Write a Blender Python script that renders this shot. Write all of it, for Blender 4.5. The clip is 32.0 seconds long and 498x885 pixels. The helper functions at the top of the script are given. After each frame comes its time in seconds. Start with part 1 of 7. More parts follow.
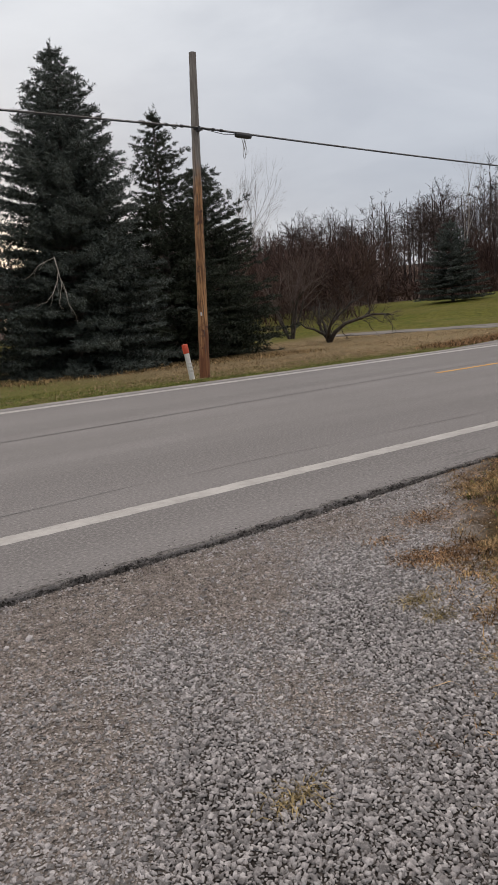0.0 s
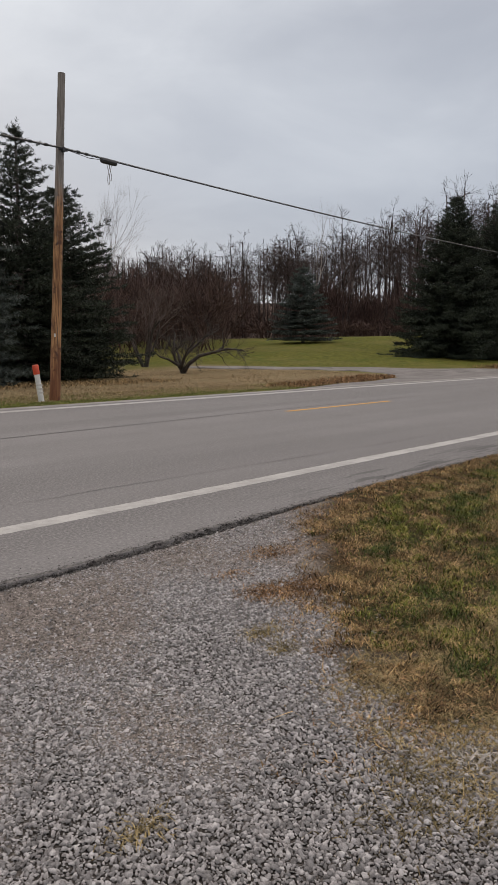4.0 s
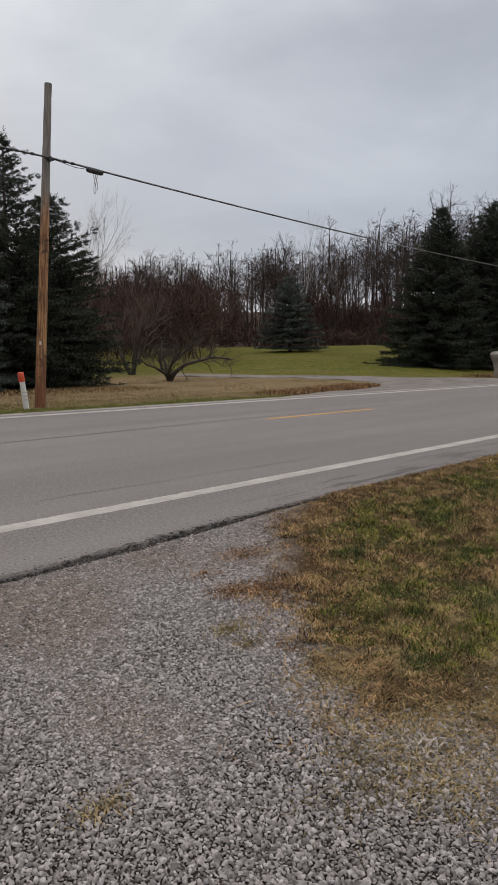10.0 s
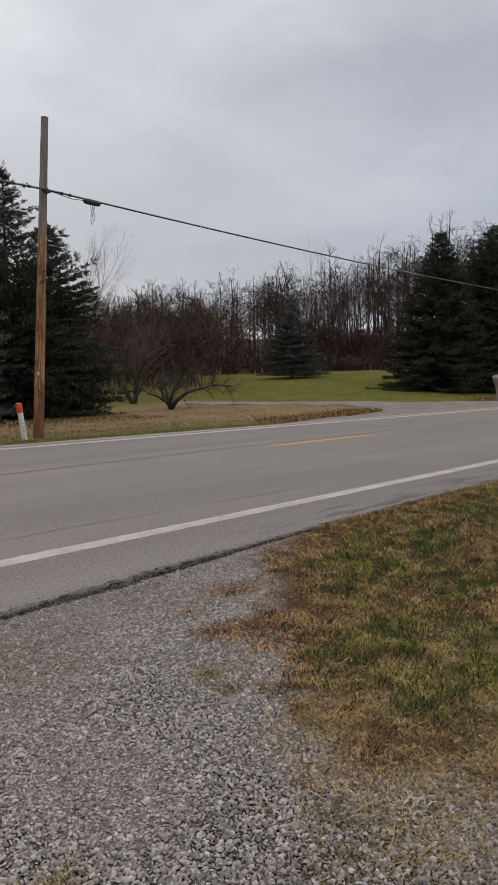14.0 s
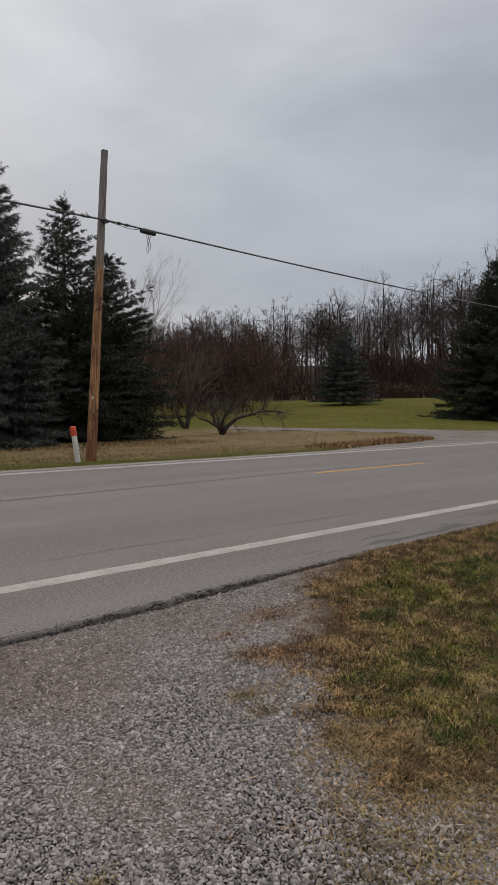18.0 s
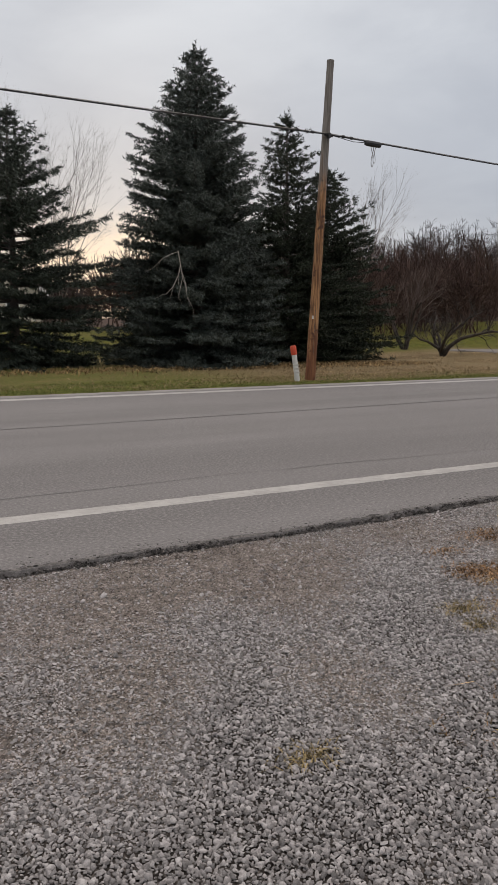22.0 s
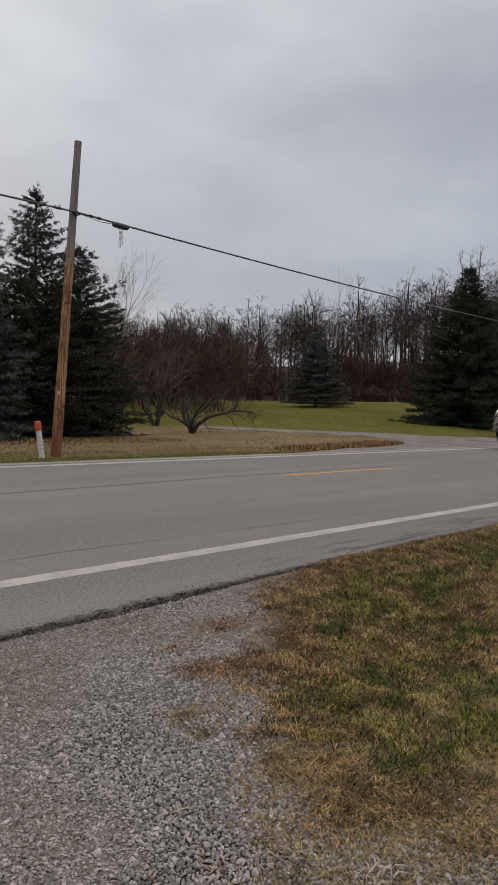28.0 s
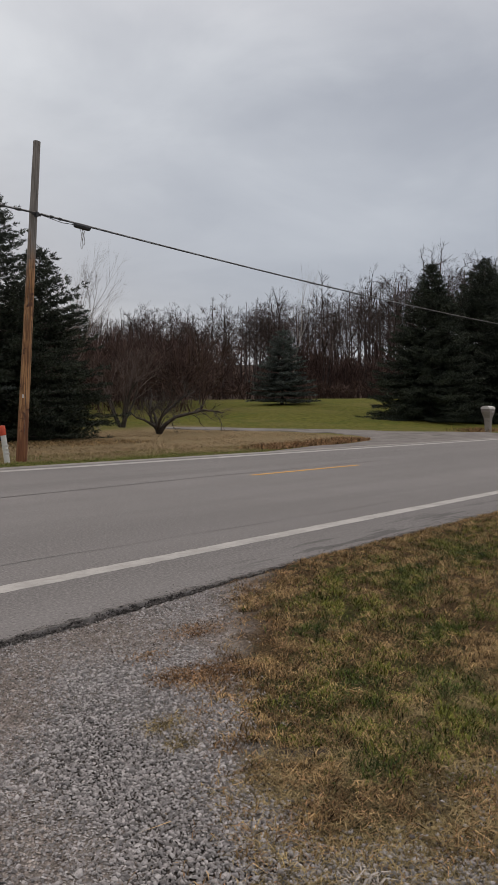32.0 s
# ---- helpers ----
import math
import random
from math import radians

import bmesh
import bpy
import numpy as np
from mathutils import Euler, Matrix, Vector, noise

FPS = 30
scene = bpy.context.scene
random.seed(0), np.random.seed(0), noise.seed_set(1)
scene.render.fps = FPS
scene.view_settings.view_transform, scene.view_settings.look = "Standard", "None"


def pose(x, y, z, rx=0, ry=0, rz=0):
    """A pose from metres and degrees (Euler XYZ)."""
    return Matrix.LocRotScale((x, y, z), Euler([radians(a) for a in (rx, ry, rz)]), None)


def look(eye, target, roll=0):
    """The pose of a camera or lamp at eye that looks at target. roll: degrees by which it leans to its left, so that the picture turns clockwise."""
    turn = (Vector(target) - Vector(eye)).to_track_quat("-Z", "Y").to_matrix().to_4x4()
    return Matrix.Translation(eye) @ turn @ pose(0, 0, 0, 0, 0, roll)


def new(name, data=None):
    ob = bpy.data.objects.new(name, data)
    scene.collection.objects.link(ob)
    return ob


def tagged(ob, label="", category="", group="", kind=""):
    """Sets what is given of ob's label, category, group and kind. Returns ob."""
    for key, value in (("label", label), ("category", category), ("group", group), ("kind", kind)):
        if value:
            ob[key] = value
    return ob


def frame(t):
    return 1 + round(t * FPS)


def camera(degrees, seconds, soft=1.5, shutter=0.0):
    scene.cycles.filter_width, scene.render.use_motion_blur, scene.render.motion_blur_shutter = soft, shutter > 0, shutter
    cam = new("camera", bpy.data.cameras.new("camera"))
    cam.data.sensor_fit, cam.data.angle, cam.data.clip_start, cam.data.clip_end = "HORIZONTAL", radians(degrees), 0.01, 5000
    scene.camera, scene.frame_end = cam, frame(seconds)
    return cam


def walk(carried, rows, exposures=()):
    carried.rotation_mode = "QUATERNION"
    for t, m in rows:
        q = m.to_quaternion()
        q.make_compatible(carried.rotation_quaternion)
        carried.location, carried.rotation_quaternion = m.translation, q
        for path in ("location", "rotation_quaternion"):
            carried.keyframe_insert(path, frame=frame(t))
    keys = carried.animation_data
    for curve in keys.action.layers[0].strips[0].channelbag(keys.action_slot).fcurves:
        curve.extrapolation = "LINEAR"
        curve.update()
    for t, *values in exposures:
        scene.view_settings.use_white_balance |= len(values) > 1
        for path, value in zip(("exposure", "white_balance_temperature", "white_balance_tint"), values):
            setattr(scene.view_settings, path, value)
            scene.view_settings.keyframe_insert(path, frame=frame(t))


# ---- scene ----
cam = camera(36.0, 32.0, soft=0.8)

PATH = [
    (0, (0.652, 1.301, 0.956), (1.839, 2.881, 0.649), -4.7),
    (0.5, (0.67, 1.239, 0.962), (1.861, 2.816, 0.66), -2.5),
    (1, (0.805, 1.241, 0.939), (2.004, 2.813, 0.639), -3.7),
    (1.5, (0.98, 1.296, 0.97), (2.242, 2.823, 0.699), -3.8),
    (2, (0.939, 1.274, 1.002), (2.305, 2.712, 0.746), -0.6),
    (2.5, (0.764, 1.183, 0.993), (2.164, 2.595, 0.776), 0.4),
    (3, (0.651, 1.238, 0.996), (2.091, 2.607, 0.777), 1.5),
    (3.5, (0.594, 1.297, 0.985), (2.083, 2.61, 0.742), -0.2),
    (5.5, (0.584, 1.202, 0.983), (2.043, 2.545, 0.724), 0.8),
    (6, (0.633, 1.239, 0.988), (2.128, 2.541, 0.73), 0.6),
    (6.5, (0.646, 1.23, 0.983), (2.185, 2.481, 0.727), -0.7),
    (7, (0.591, 1.168, 0.982), (2.122, 2.429, 0.724), 0.9),
    (7.5, (0.545, 1.134, 0.969), (1.993, 2.488, 0.705), 0.8),
    (8, (0.536, 1.152, 0.967), (1.986, 2.503, 0.701), 0.0),
    (8.5, (0.535, 1.156, 0.969), (2.01, 2.48, 0.703), 0.4),
    (9, (0.545, 1.166, 0.971), (2.036, 2.473, 0.708), 0.8),
    (9.5, (0.552, 1.163, 0.974), (2.046, 2.468, 0.719), 0.8),
    (10, (0.555, 1.146, 0.976), (2.062, 2.442, 0.751), 0.2),
    (10.5, (0.556, 1.115, 0.976), (2.081, 2.395, 0.789), -0.6),
    (11, (0.547, 1.086, 0.971), (2.075, 2.364, 0.791), -0.4),
    (11.5, (0.535, 1.072, 0.973), (2.059, 2.356, 0.801), -0.3),
    (12, (0.538, 1.069, 0.967), (2.06, 2.358, 0.812), -0.6),
    (12.5, (0.556, 1.053, 0.97), (2.078, 2.342, 0.816), -0.7),
    (13, (0.579, 1.055, 0.968), (2.103, 2.341, 0.814), -0.9),
    (13.5, (0.65, 1.111, 0.955), (2.155, 2.419, 0.799), -1.2),
    (14, (0.721, 1.159, 0.986), (2.224, 2.468, 0.83), -0.7),
    (14.5, (0.704, 1.126, 0.991), (2.211, 2.433, 0.854), -0.5),
    (16.5, (0.742, 1.064, 0.973), (2.232, 2.395, 0.876), 1.0),
    (17, (0.765, 1.074, 0.973), (2.256, 2.401, 0.849), 1.1),
    (17.5, (0.743, 1.074, 0.976), (2.211, 2.423, 0.817), 0.7),
    (18, (0.699, 1.079, 0.991), (2.115, 2.489, 0.903), -0.0),
    (18.5, (0.645, 1.037, 0.988), (1.676, 2.748, 0.888), 1.2),
    (19, (0.571, 1.074, 0.974), (1.394, 2.893, 0.85), 0.0),
    (19.5, (0.531, 1.145, 0.955), (1.296, 2.98, 0.733), -0.9),
    (20, (0.496, 1.152, 0.964), (1.2, 3.005, 0.701), -2.0),
    (20.5, (0.543, 1.094, 0.976), (1.522, 2.814, 0.687), -0.5),
    (21, (0.555, 0.967, 0.964), (1.567, 2.668, 0.679), 0.2),
    (21.5, (0.573, 0.948, 0.965), (1.546, 2.671, 0.676), 0.2),
    (22, (0.621, 1.034, 0.969), (1.582, 2.763, 0.677), 0.1),
    (22.5, (0.669, 1.126, 0.984), (1.714, 2.807, 0.695), 1.8),
    (23, (0.719, 1.137, 0.977), (1.865, 2.751, 0.693), 2.3),
    (23.5, (0.78, 1.081, 0.98), (1.946, 2.681, 0.698), 1.7),
    (24, (0.835, 1.063, 0.976), (1.939, 2.706, 0.694), 1.7),
    (24.5, (0.902, 1.131, 0.998), (2.124, 2.691, 0.727), 2.1),
    (25, (0.942, 1.229, 1.023), (2.299, 2.674, 0.76), 2.8),
    (25.5, (0.937, 1.242, 1.028), (2.354, 2.63, 0.772), 3.0),
    (27.5, (0.875, 1.123, 1.002), (2.332, 2.487, 0.87), 2.6),
    (28, (0.859, 1.118, 1.013), (2.325, 2.475, 0.924), 1.7),
    (28.5, (0.852, 1.126, 1.012), (2.295, 2.508, 0.942), 0.8),
    (29, (0.885, 1.162, 1.015), (2.33, 2.543, 0.954), 0.5),
    (29.5, (0.925, 1.206, 1.027), (2.407, 2.548, 0.967), 0.1),
    (30, (0.952, 1.247, 1.036), (2.454, 2.566, 0.957), -0.1),
    (30.5, (0.968, 1.265, 1.043), (2.475, 2.576, 0.948), -0.8),
    (31, (0.94, 1.235, 1.041), (2.455, 2.537, 0.947), -1.3),
    (31.5, (0.905, 1.18, 1.035), (2.427, 2.474, 0.941), -0.9),
    (32, (0.87, 1.155, 1.031), (2.393, 2.448, 0.94), 0.5),
]
walk(cam, [(t, look(eye, target, roll)) for t, eye, target, roll in PATH],
     exposures=[(0.0, 0.1), (12.0, 0.0), (17.0, -0.02), (18.0, -0.2), (19.0, -0.14), (20.5, -0.08), (23.0, 0.0), (25.0, 0.0), (28.0, -0.15), (29.0, -0.15), (30.0, 0.02), (30.5, -0.04), (31.0, -0.14), (32.0, -0.12)])

# ---- light ----
world = bpy.data.worlds.new("world")
scene.world = world
world.use_nodes = True
SUN_AZ, SUN_EL = 70.0, 9.0          # from +x towards +y, degrees


def link(nt, a, b):
    nt.links.new(a, b)


def node(nt, kind, **values):
    """A node; values by input name, or by attribute with a leading underscore."""
    n = nt.nodes.new(kind)
    for k, v in values.items():
        if k == "_op":
            n.operation = v
        elif k == "_blend":
            n.blend_type = v
        elif k == "_type":
            n.data_type = v
        elif k == "_clamp":
            n.use_clamp = v
        else:
            s = n.inputs[int(k[1:])] if k[0] == "i" and k[1:].isdigit() else n.inputs[k.replace("_", " ")]
            if isinstance(v, bpy.types.NodeSocket):
                link(nt, v, s)
            else:
                s.default_value = v
    return n


def maths(nt, op, a, b=0.0, clamp=False):
    return node(nt, "ShaderNodeMath", _op=op, _clamp=clamp, i0=a, i1=b).outputs[0]


def mixed(nt, fac, a, b, blend="MIX"):
    n = nt.nodes.new("ShaderNodeMixRGB")
    n.blend_type = blend
    for s, v in zip(n.inputs, (fac, a, b)):
        if isinstance(v, bpy.types.NodeSocket):
            link(nt, v, s)
        else:
            s.default_value = (*v, 1) if isinstance(v, tuple) and len(v) == 3 else v
    return n.outputs[0]


def noise_of(nt, vec, scale, detail=4.0, rough=0.55, distort=0.0):
    return node(nt, "ShaderNodeTexNoise", Vector=vec, Scale=scale, Detail=detail, Roughness=rough, Distortion=distort).outputs[0]


def ramp(nt, fac, lo, hi):
    n = nt.nodes.new("ShaderNodeMapRange")
    n.interpolation_type = "SMOOTHSTEP"
    link(nt, fac, n.inputs[0])
    n.inputs[1].default_value, n.inputs[2].default_value = lo, hi
    return n.outputs[0]


def build_sky():
    nt = world.node_tree
    nt.nodes.clear()
    out, bg = nt.nodes.new("ShaderNodeOutputWorld"), nt.nodes.new("ShaderNodeBackground")
    link(nt, bg.outputs[0], out.inputs[0])
    sky = nt.nodes.new("ShaderNodeTexSky")
    sky.sky_type, sky.sun_disc = "NISHITA", False
    sky.sun_elevation, sky.sun_rotation = radians(SUN_EL), radians(90 - SUN_AZ)
    clear = mixed(nt, 1.0, sky.outputs[0], (0.1, 0.1, 0.1), "MULTIPLY")
    at = nt.nodes.new("ShaderNodeTexCoord").outputs["Generated"]
    sep = node(nt, "ShaderNodeSeparateXYZ", Vector=at).outputs
    up = maths(nt, "MAXIMUM", sep[2], 0.0)
    # cloud deck: directions flattened onto a layer overhead
    lift = maths(nt, "ADD", up, 0.16)
    deck = node(nt, "ShaderNodeCombineXYZ", X=maths(nt, "DIVIDE", sep[0], lift), Y=maths(nt, "DIVIDE", sep[1], lift), Z=0.3).outputs[0]
    big = ramp(nt, noise_of(nt, deck, 0.55, 5.0, 0.5, 0.3), 0.37, 0.64)
    fine = ramp(nt, noise_of(nt, deck, 1.7, 6.0, 0.55, 0.4), 0.3, 0.72)
    cloud = maths(nt, "ADD", maths(nt, "MULTIPLY", big, 0.6), maths(nt, "MULTIPLY", fine, 0.4))
    deckc = mixed(nt, cloud, SKY_DARK, SKY_LIGHT)
    # lighter haze low down and higher up, a darker belt between
    belt = maths(nt, "MULTIPLY", ramp(nt, up, 0.02, 0.16), maths(nt, "SUBTRACT", 1.0, ramp(nt, up, 0.2, 0.42)))
    deckc = mixed(nt, maths(nt, "MULTIPLY", belt, 0.62), deckc, SKY_BELT)
    # thin cloud lit warm low over the hidden sun
    s = (math.cos(radians(SUN_AZ)) * math.cos(radians(5)), math.sin(radians(SUN_AZ)) * math.cos(radians(5)), math.sin(radians(5)))
    dot = node(nt, "ShaderNodeVectorMath", _op="DOT_PRODUCT", i0=at, i1=s).outputs["Value"]
    near = maths(nt, "MULTIPLY", ramp(nt, dot, 0.978, 0.9985), maths(nt, "SUBTRACT", 1.0, ramp(nt, up, 0.09, 0.16)))
    deckc = mixed(nt, maths(nt, "MULTIPLY", near, maths(nt, "ADD", maths(nt, "MULTIPLY", fine, 0.6), 0.4)), deckc, (0.86, 0.72, 0.58))
    # an overcast sky is brightest overhead
    high = ramp(nt, up, 0.36, 0.95)
    deckc = mixed(nt, high, deckc, mixed(nt, 1.0, deckc, ZENITH, "MULTIPLY"))
    link(nt, mixed(nt, 0.93, clear, deckc), bg.inputs[0])
    bg.inputs[1].default_value = SKY_STRENGTH


SKY_DARK, SKY_LIGHT, SKY_BELT, SKY_STRENGTH = (0.42, 0.445, 0.51), (0.765, 0.79, 0.835), (0.45, 0.485, 0.56), 1.0
ZENITH = (2.74, 2.4, 2.1)
build_sky()
lamp = new("sun", bpy.data.lights.new("sun", "SUN"))
lamp.data.energy, lamp.data.angle, lamp.data.color = 0.5, radians(25), (1.0, 0.93, 0.85)
sd = Vector((math.cos(radians(SUN_AZ)), math.sin(radians(SUN_AZ)), math.tan(radians(38))))
lamp.matrix_world = look(sd * 50, (0, 0, 0))

# ---- materials ----


def material(name):
    m = bpy.data.materials.new(name)
    m.use_nodes = True
    nt = m.node_tree
    return m, nt, nt.nodes["Principled BSDF"]


def surface(name, a, b, scale=6.0, rough=0.7, bump=0.0, bump_scale=40.0, metal=0.0, coat=0.0, island=0.0, per_object=0.0, stretch=(1, 1, 1), fleck=None, spec=0.5):
    """Two colours mixed by noise at two scales, with fine relief and, at wish, a change from piece to piece."""
    m, nt, p = material(name)
    at = nt.nodes.new("ShaderNodeTexCoord").outputs["Object"]
    at = node(nt, "ShaderNodeMapping", Vector=at, Scale=stretch).outputs[0]
    f = maths(nt, "ADD", maths(nt, "MULTIPLY", noise_of(nt, at, scale, 5.0), 0.65), maths(nt, "MULTIPLY", noise_of(nt, at, scale * 7.3, 3.0), 0.35))
    f = ramp(nt, f, 0.36, 0.64)
    c = mixed(nt, f, a, b)
    if fleck:
        c = mixed(nt, ramp(nt, noise_of(nt, at, fleck[1], 2.0), fleck[2], fleck[2] + 0.06), c, fleck[0])
    if island or per_object:
        r = nt.nodes.new("ShaderNodeNewGeometry").outputs["Random Per Island"] if island else nt.nodes.new("ShaderNodeObjectInfo").outputs["Random"]
        k = island or per_object
        v = maths(nt, "ADD", maths(nt, "MULTIPLY", r, 2 * k), 1 - k)
        n = nt.nodes.new("ShaderNodeHueSaturation")
        link(nt, c, n.inputs["Color"])
        link(nt, v, n.inputs["Value"])
        c = n.outputs[0]
    link(nt, c, p.inputs["Base Color"])
    p.inputs["Metallic"].default_value = metal
    p.inputs["Coat Weight"].default_value = coat
    p.inputs["Coat Roughness"].default_value = 0.06
    p.inputs["Specular IOR Level"].default_value = spec
    link(nt, maths(nt, "ADD", maths(nt, "MULTIPLY", noise_of(nt, at, scale * 3.1, 3.0), 0.2), rough - 0.1), p.inputs["Roughness"])
    if bump:
        b_ = node(nt, "ShaderNodeBump", Strength=bump, Distance=0.01, Height=noise_of(nt, at, bump_scale, 4.0))
        link(nt, b_.outputs[0], p.inputs["Normal"])
    return m


def glass(name, tint, rough=0.03):
    """Dark tinted vehicle glass: a glossy skin over a dark, partly clear pane."""
    m, nt, p = material(name)
    p.inputs["Base Color"].default_value = (*tint, 1)
    p.inputs["Roughness"].default_value = rough
    p.inputs["Transmission Weight"].default_value = 0.35
    p.inputs["Specular IOR Level"].default_value = 0.32
    p.inputs["IOR"].default_value = 1.2
    return m


def asphalt():
    m, nt, p = material("asphalt")
    at = nt.nodes.new("ShaderNodeTexCoord").outputs["Object"]
    lanes = noise_of(nt, node(nt, "ShaderNodeMapping", Vector=at, Scale=(0.05, 0.9, 1)).outputs[0], 1.0, 3.0)
    blot, grit, spec = noise_of(nt, at, 0.8, 5.0, 0.6), noise_of(nt, at, 55.0, 3.0, 0.7), noise_of(nt, at, 210.0, 2.0)
    c = mixed(nt, ramp(nt, lanes, 0.35, 0.65), (0.114, 0.105, 0.102), (0.161, 0.15, 0.146))
    c = mixed(nt, maths(nt, "MULTIPLY", ramp(nt, blot, 0.35, 0.7), 0.45), c, (0.118, 0.109, 0.104))
    c = mixed(nt, maths(nt, "MULTIPLY", ramp(nt, grit, 0.45, 0.72), 0.8), c, (0.27, 0.255, 0.24))
    c = mixed(nt, maths(nt, "MULTIPLY", ramp(nt, grit, 0.46, 0.25), 0.8), c, (0.075, 0.068, 0.063))
    c = mixed(nt, ramp(nt, spec, 0.64, 0.72), c, (0.33, 0.315, 0.30))
    # damp, darker patch on the shoulder by the far end of the grass
    damp = ramp(nt, noise_of(nt, node(nt, "ShaderNodeMapping", Vector=at, Scale=(0.7, 4.5, 1)).outputs[0], 1.6, 6.0, 0.65), 0.52, 0.57)
    y = node(nt, "ShaderNodeSeparateXYZ", Vector=at).outputs[1]
    near = maths(nt, "MULTIPLY", maths(nt, "SUBTRACT", 1.0, ramp(nt, y, 4.45, 4.85)), maths(nt, "MULTIPLY", damp, maths(nt, "MULTIPLY", ramp(nt, node(nt, "ShaderNodeSeparateXYZ", Vector=at).outputs[0], 3.9, 5.6), 0.75)))
    c = mixed(nt, near, c, (0.06, 0.055, 0.052))
    link(nt, c, p.inputs["Base Color"])
    p.inputs["Roughness"].default_value = 0.85
    link(nt, node(nt, "ShaderNodeBump", Strength=0.6, Distance=0.006, Height=noise_of(nt, at, 130.0, 3.0)).outputs[0], p.inputs["Normal"])
    return m


M_ASPHALT = asphalt()
M_ASPHALT_EDGE = surface("asphalt_edge", (0.03, 0.027, 0.025), (0.17, 0.156, 0.146), 22.0, 0.9, 1.0, 70.0, island=0.7, spec=0.3)
M_LINE = surface("road_paint_white", (0.30, 0.285, 0.265), (0.42, 0.40, 0.375), 3.0, 0.7, 0.4, 150.0, fleck=((0.25, 0.235, 0.22), 70.0, 0.64))
M_YELLOW = surface("road_paint_yellow", (0.46, 0.23, 0.03), (0.58, 0.32, 0.05), 3.0, 0.7, 0.4, 150.0, fleck=((0.25, 0.19, 0.12), 60.0, 0.66))
M_TAR = surface("tar", (0.05, 0.046, 0.043), (0.09, 0.084, 0.08), 5.0, 0.75)
M_STONE = surface("gravel_stone", (0.185, 0.172, 0.166), (0.36, 0.342, 0.334), 60.0, 0.9, 0.3, 200.0, island=0.5, spec=0.25)
M_FINES = surface("gravel_fines", (0.116, 0.095, 0.082), (0.285, 0.25, 0.226), 20.0, 0.92, 0.3, 260.0, island=0.7, spec=0.25)
M_DRY = surface("dry_grass", (0.115, 0.074, 0.034), (0.39, 0.27, 0.132), 8.0, 0.8, island=0.95, spec=0.12)
M_RUST = surface("rusty_grass", (0.11, 0.062, 0.03), (0.33, 0.2, 0.105), 8.0, 0.8, island=0.95, spec=0.12)
M_THATCH = surface("thatch", (0.11, 0.085, 0.04), (0.33, 0.255, 0.13), 5.0, 0.85, island=0.6, spec=0.12)
M_STRAW = surface("straw", (0.2, 0.14, 0.075), (0.35, 0.265, 0.155), 3.0, 0.8, island=0.5, spec=0.12)
M_VERGE = surface("verge_green", (0.08, 0.1, 0.019), (0.18, 0.19, 0.046), 3.0, 0.75, island=0.5, spec=0.12)
M_GREEN = surface("green_grass", (0.03, 0.052, 0.01), (0.2, 0.2, 0.042), 8.0, 0.75, island=0.95, spec=0.12)
M_KNOT = surface("dark_green_grass", (0.02, 0.036, 0.01), (0.1, 0.125, 0.03), 8.0, 0.75, island=0.7, spec=0.12)
M_BARK = surface("bark", (0.055, 0.044, 0.038), (0.12, 0.10, 0.09), 6.0, 0.9, 0.6, 40.0, stretch=(2, 2, 0.4))
M_TWIG = surface("twig", (0.075, 0.052, 0.044), (0.135, 0.10, 0.085), 2.0, 0.9, island=0.3)
M_APPLE = surface("dark_fruit_bark", (0.03, 0.024, 0.02), (0.07, 0.056, 0.048), 5.0, 0.9, 0.5, 40.0)
M_PALE_TWIG = surface("pale_twig", (0.15, 0.128, 0.108), (0.26, 0.226, 0.192), 2.0, 0.9, island=0.2)
M_GREY_TWIG = surface("grey_twig", (0.11, 0.09, 0.075), (0.2, 0.17, 0.145), 2.0, 0.9, island=0.2)
M_WOODS = surface("woods_bark", (0.038, 0.028, 0.025), (0.1, 0.078, 0.07), 0.3, 0.95, island=0.45, spec=0.1)
M_BRUSH = surface("brush_twig", (0.045, 0.029, 0.025), (0.1, 0.066, 0.055), 0.3, 0.95, island=0.45, spec=0.1)
M_SPRUCE = surface("spruce_needles", (0.014, 0.021, 0.015), (0.058, 0.07, 0.054), 2.6, 0.7, island=0.35, spec=0.3)
M_BLUE = surface("blue_spruce_needles", (0.018, 0.024, 0.0195), (0.096, 0.114, 0.1), 2.6, 0.7, island=0.35, spec=0.3)
M_CEDAR = surface("dark_conifer_needles", (0.013, 0.019, 0.012), (0.04, 0.049, 0.03), 1.8, 0.75, island=0.45, spec=0.3)
M_DEAD = surface("dead_wood", (0.30, 0.27, 0.235), (0.45, 0.41, 0.37), 4.0, 0.9, 0.4, 40.0)
M_CABLE = surface("cable_black", (0.018, 0.018, 0.02), (0.035, 0.035, 0.038), 4.0, 0.55)
M_WHITE_PLASTIC = surface("white_plastic", (0.58, 0.57, 0.55), (0.70, 0.69, 0.67), 6.0, 0.5, 0.1, fleck=((0.4, 0.38, 0.34), 9.0, 0.66))
M_ORANGE = surface("orange_plastic", (0.46, 0.045, 0.015), (0.56, 0.075, 0.025), 8.0, 0.5)
M_MAILBOX = surface("taupe_plastic", (0.20, 0.175, 0.155), (0.27, 0.24, 0.215), 5.0, 0.6, 0.2)
M_MAILTOP = surface("pale_plastic", (0.42, 0.40, 0.37), (0.52, 0.50, 0.47), 5.0, 0.6)
M_SIDING = surface("siding", (0.50, 0.46, 0.38), (0.60, 0.56, 0.47), 1.0, 0.7)
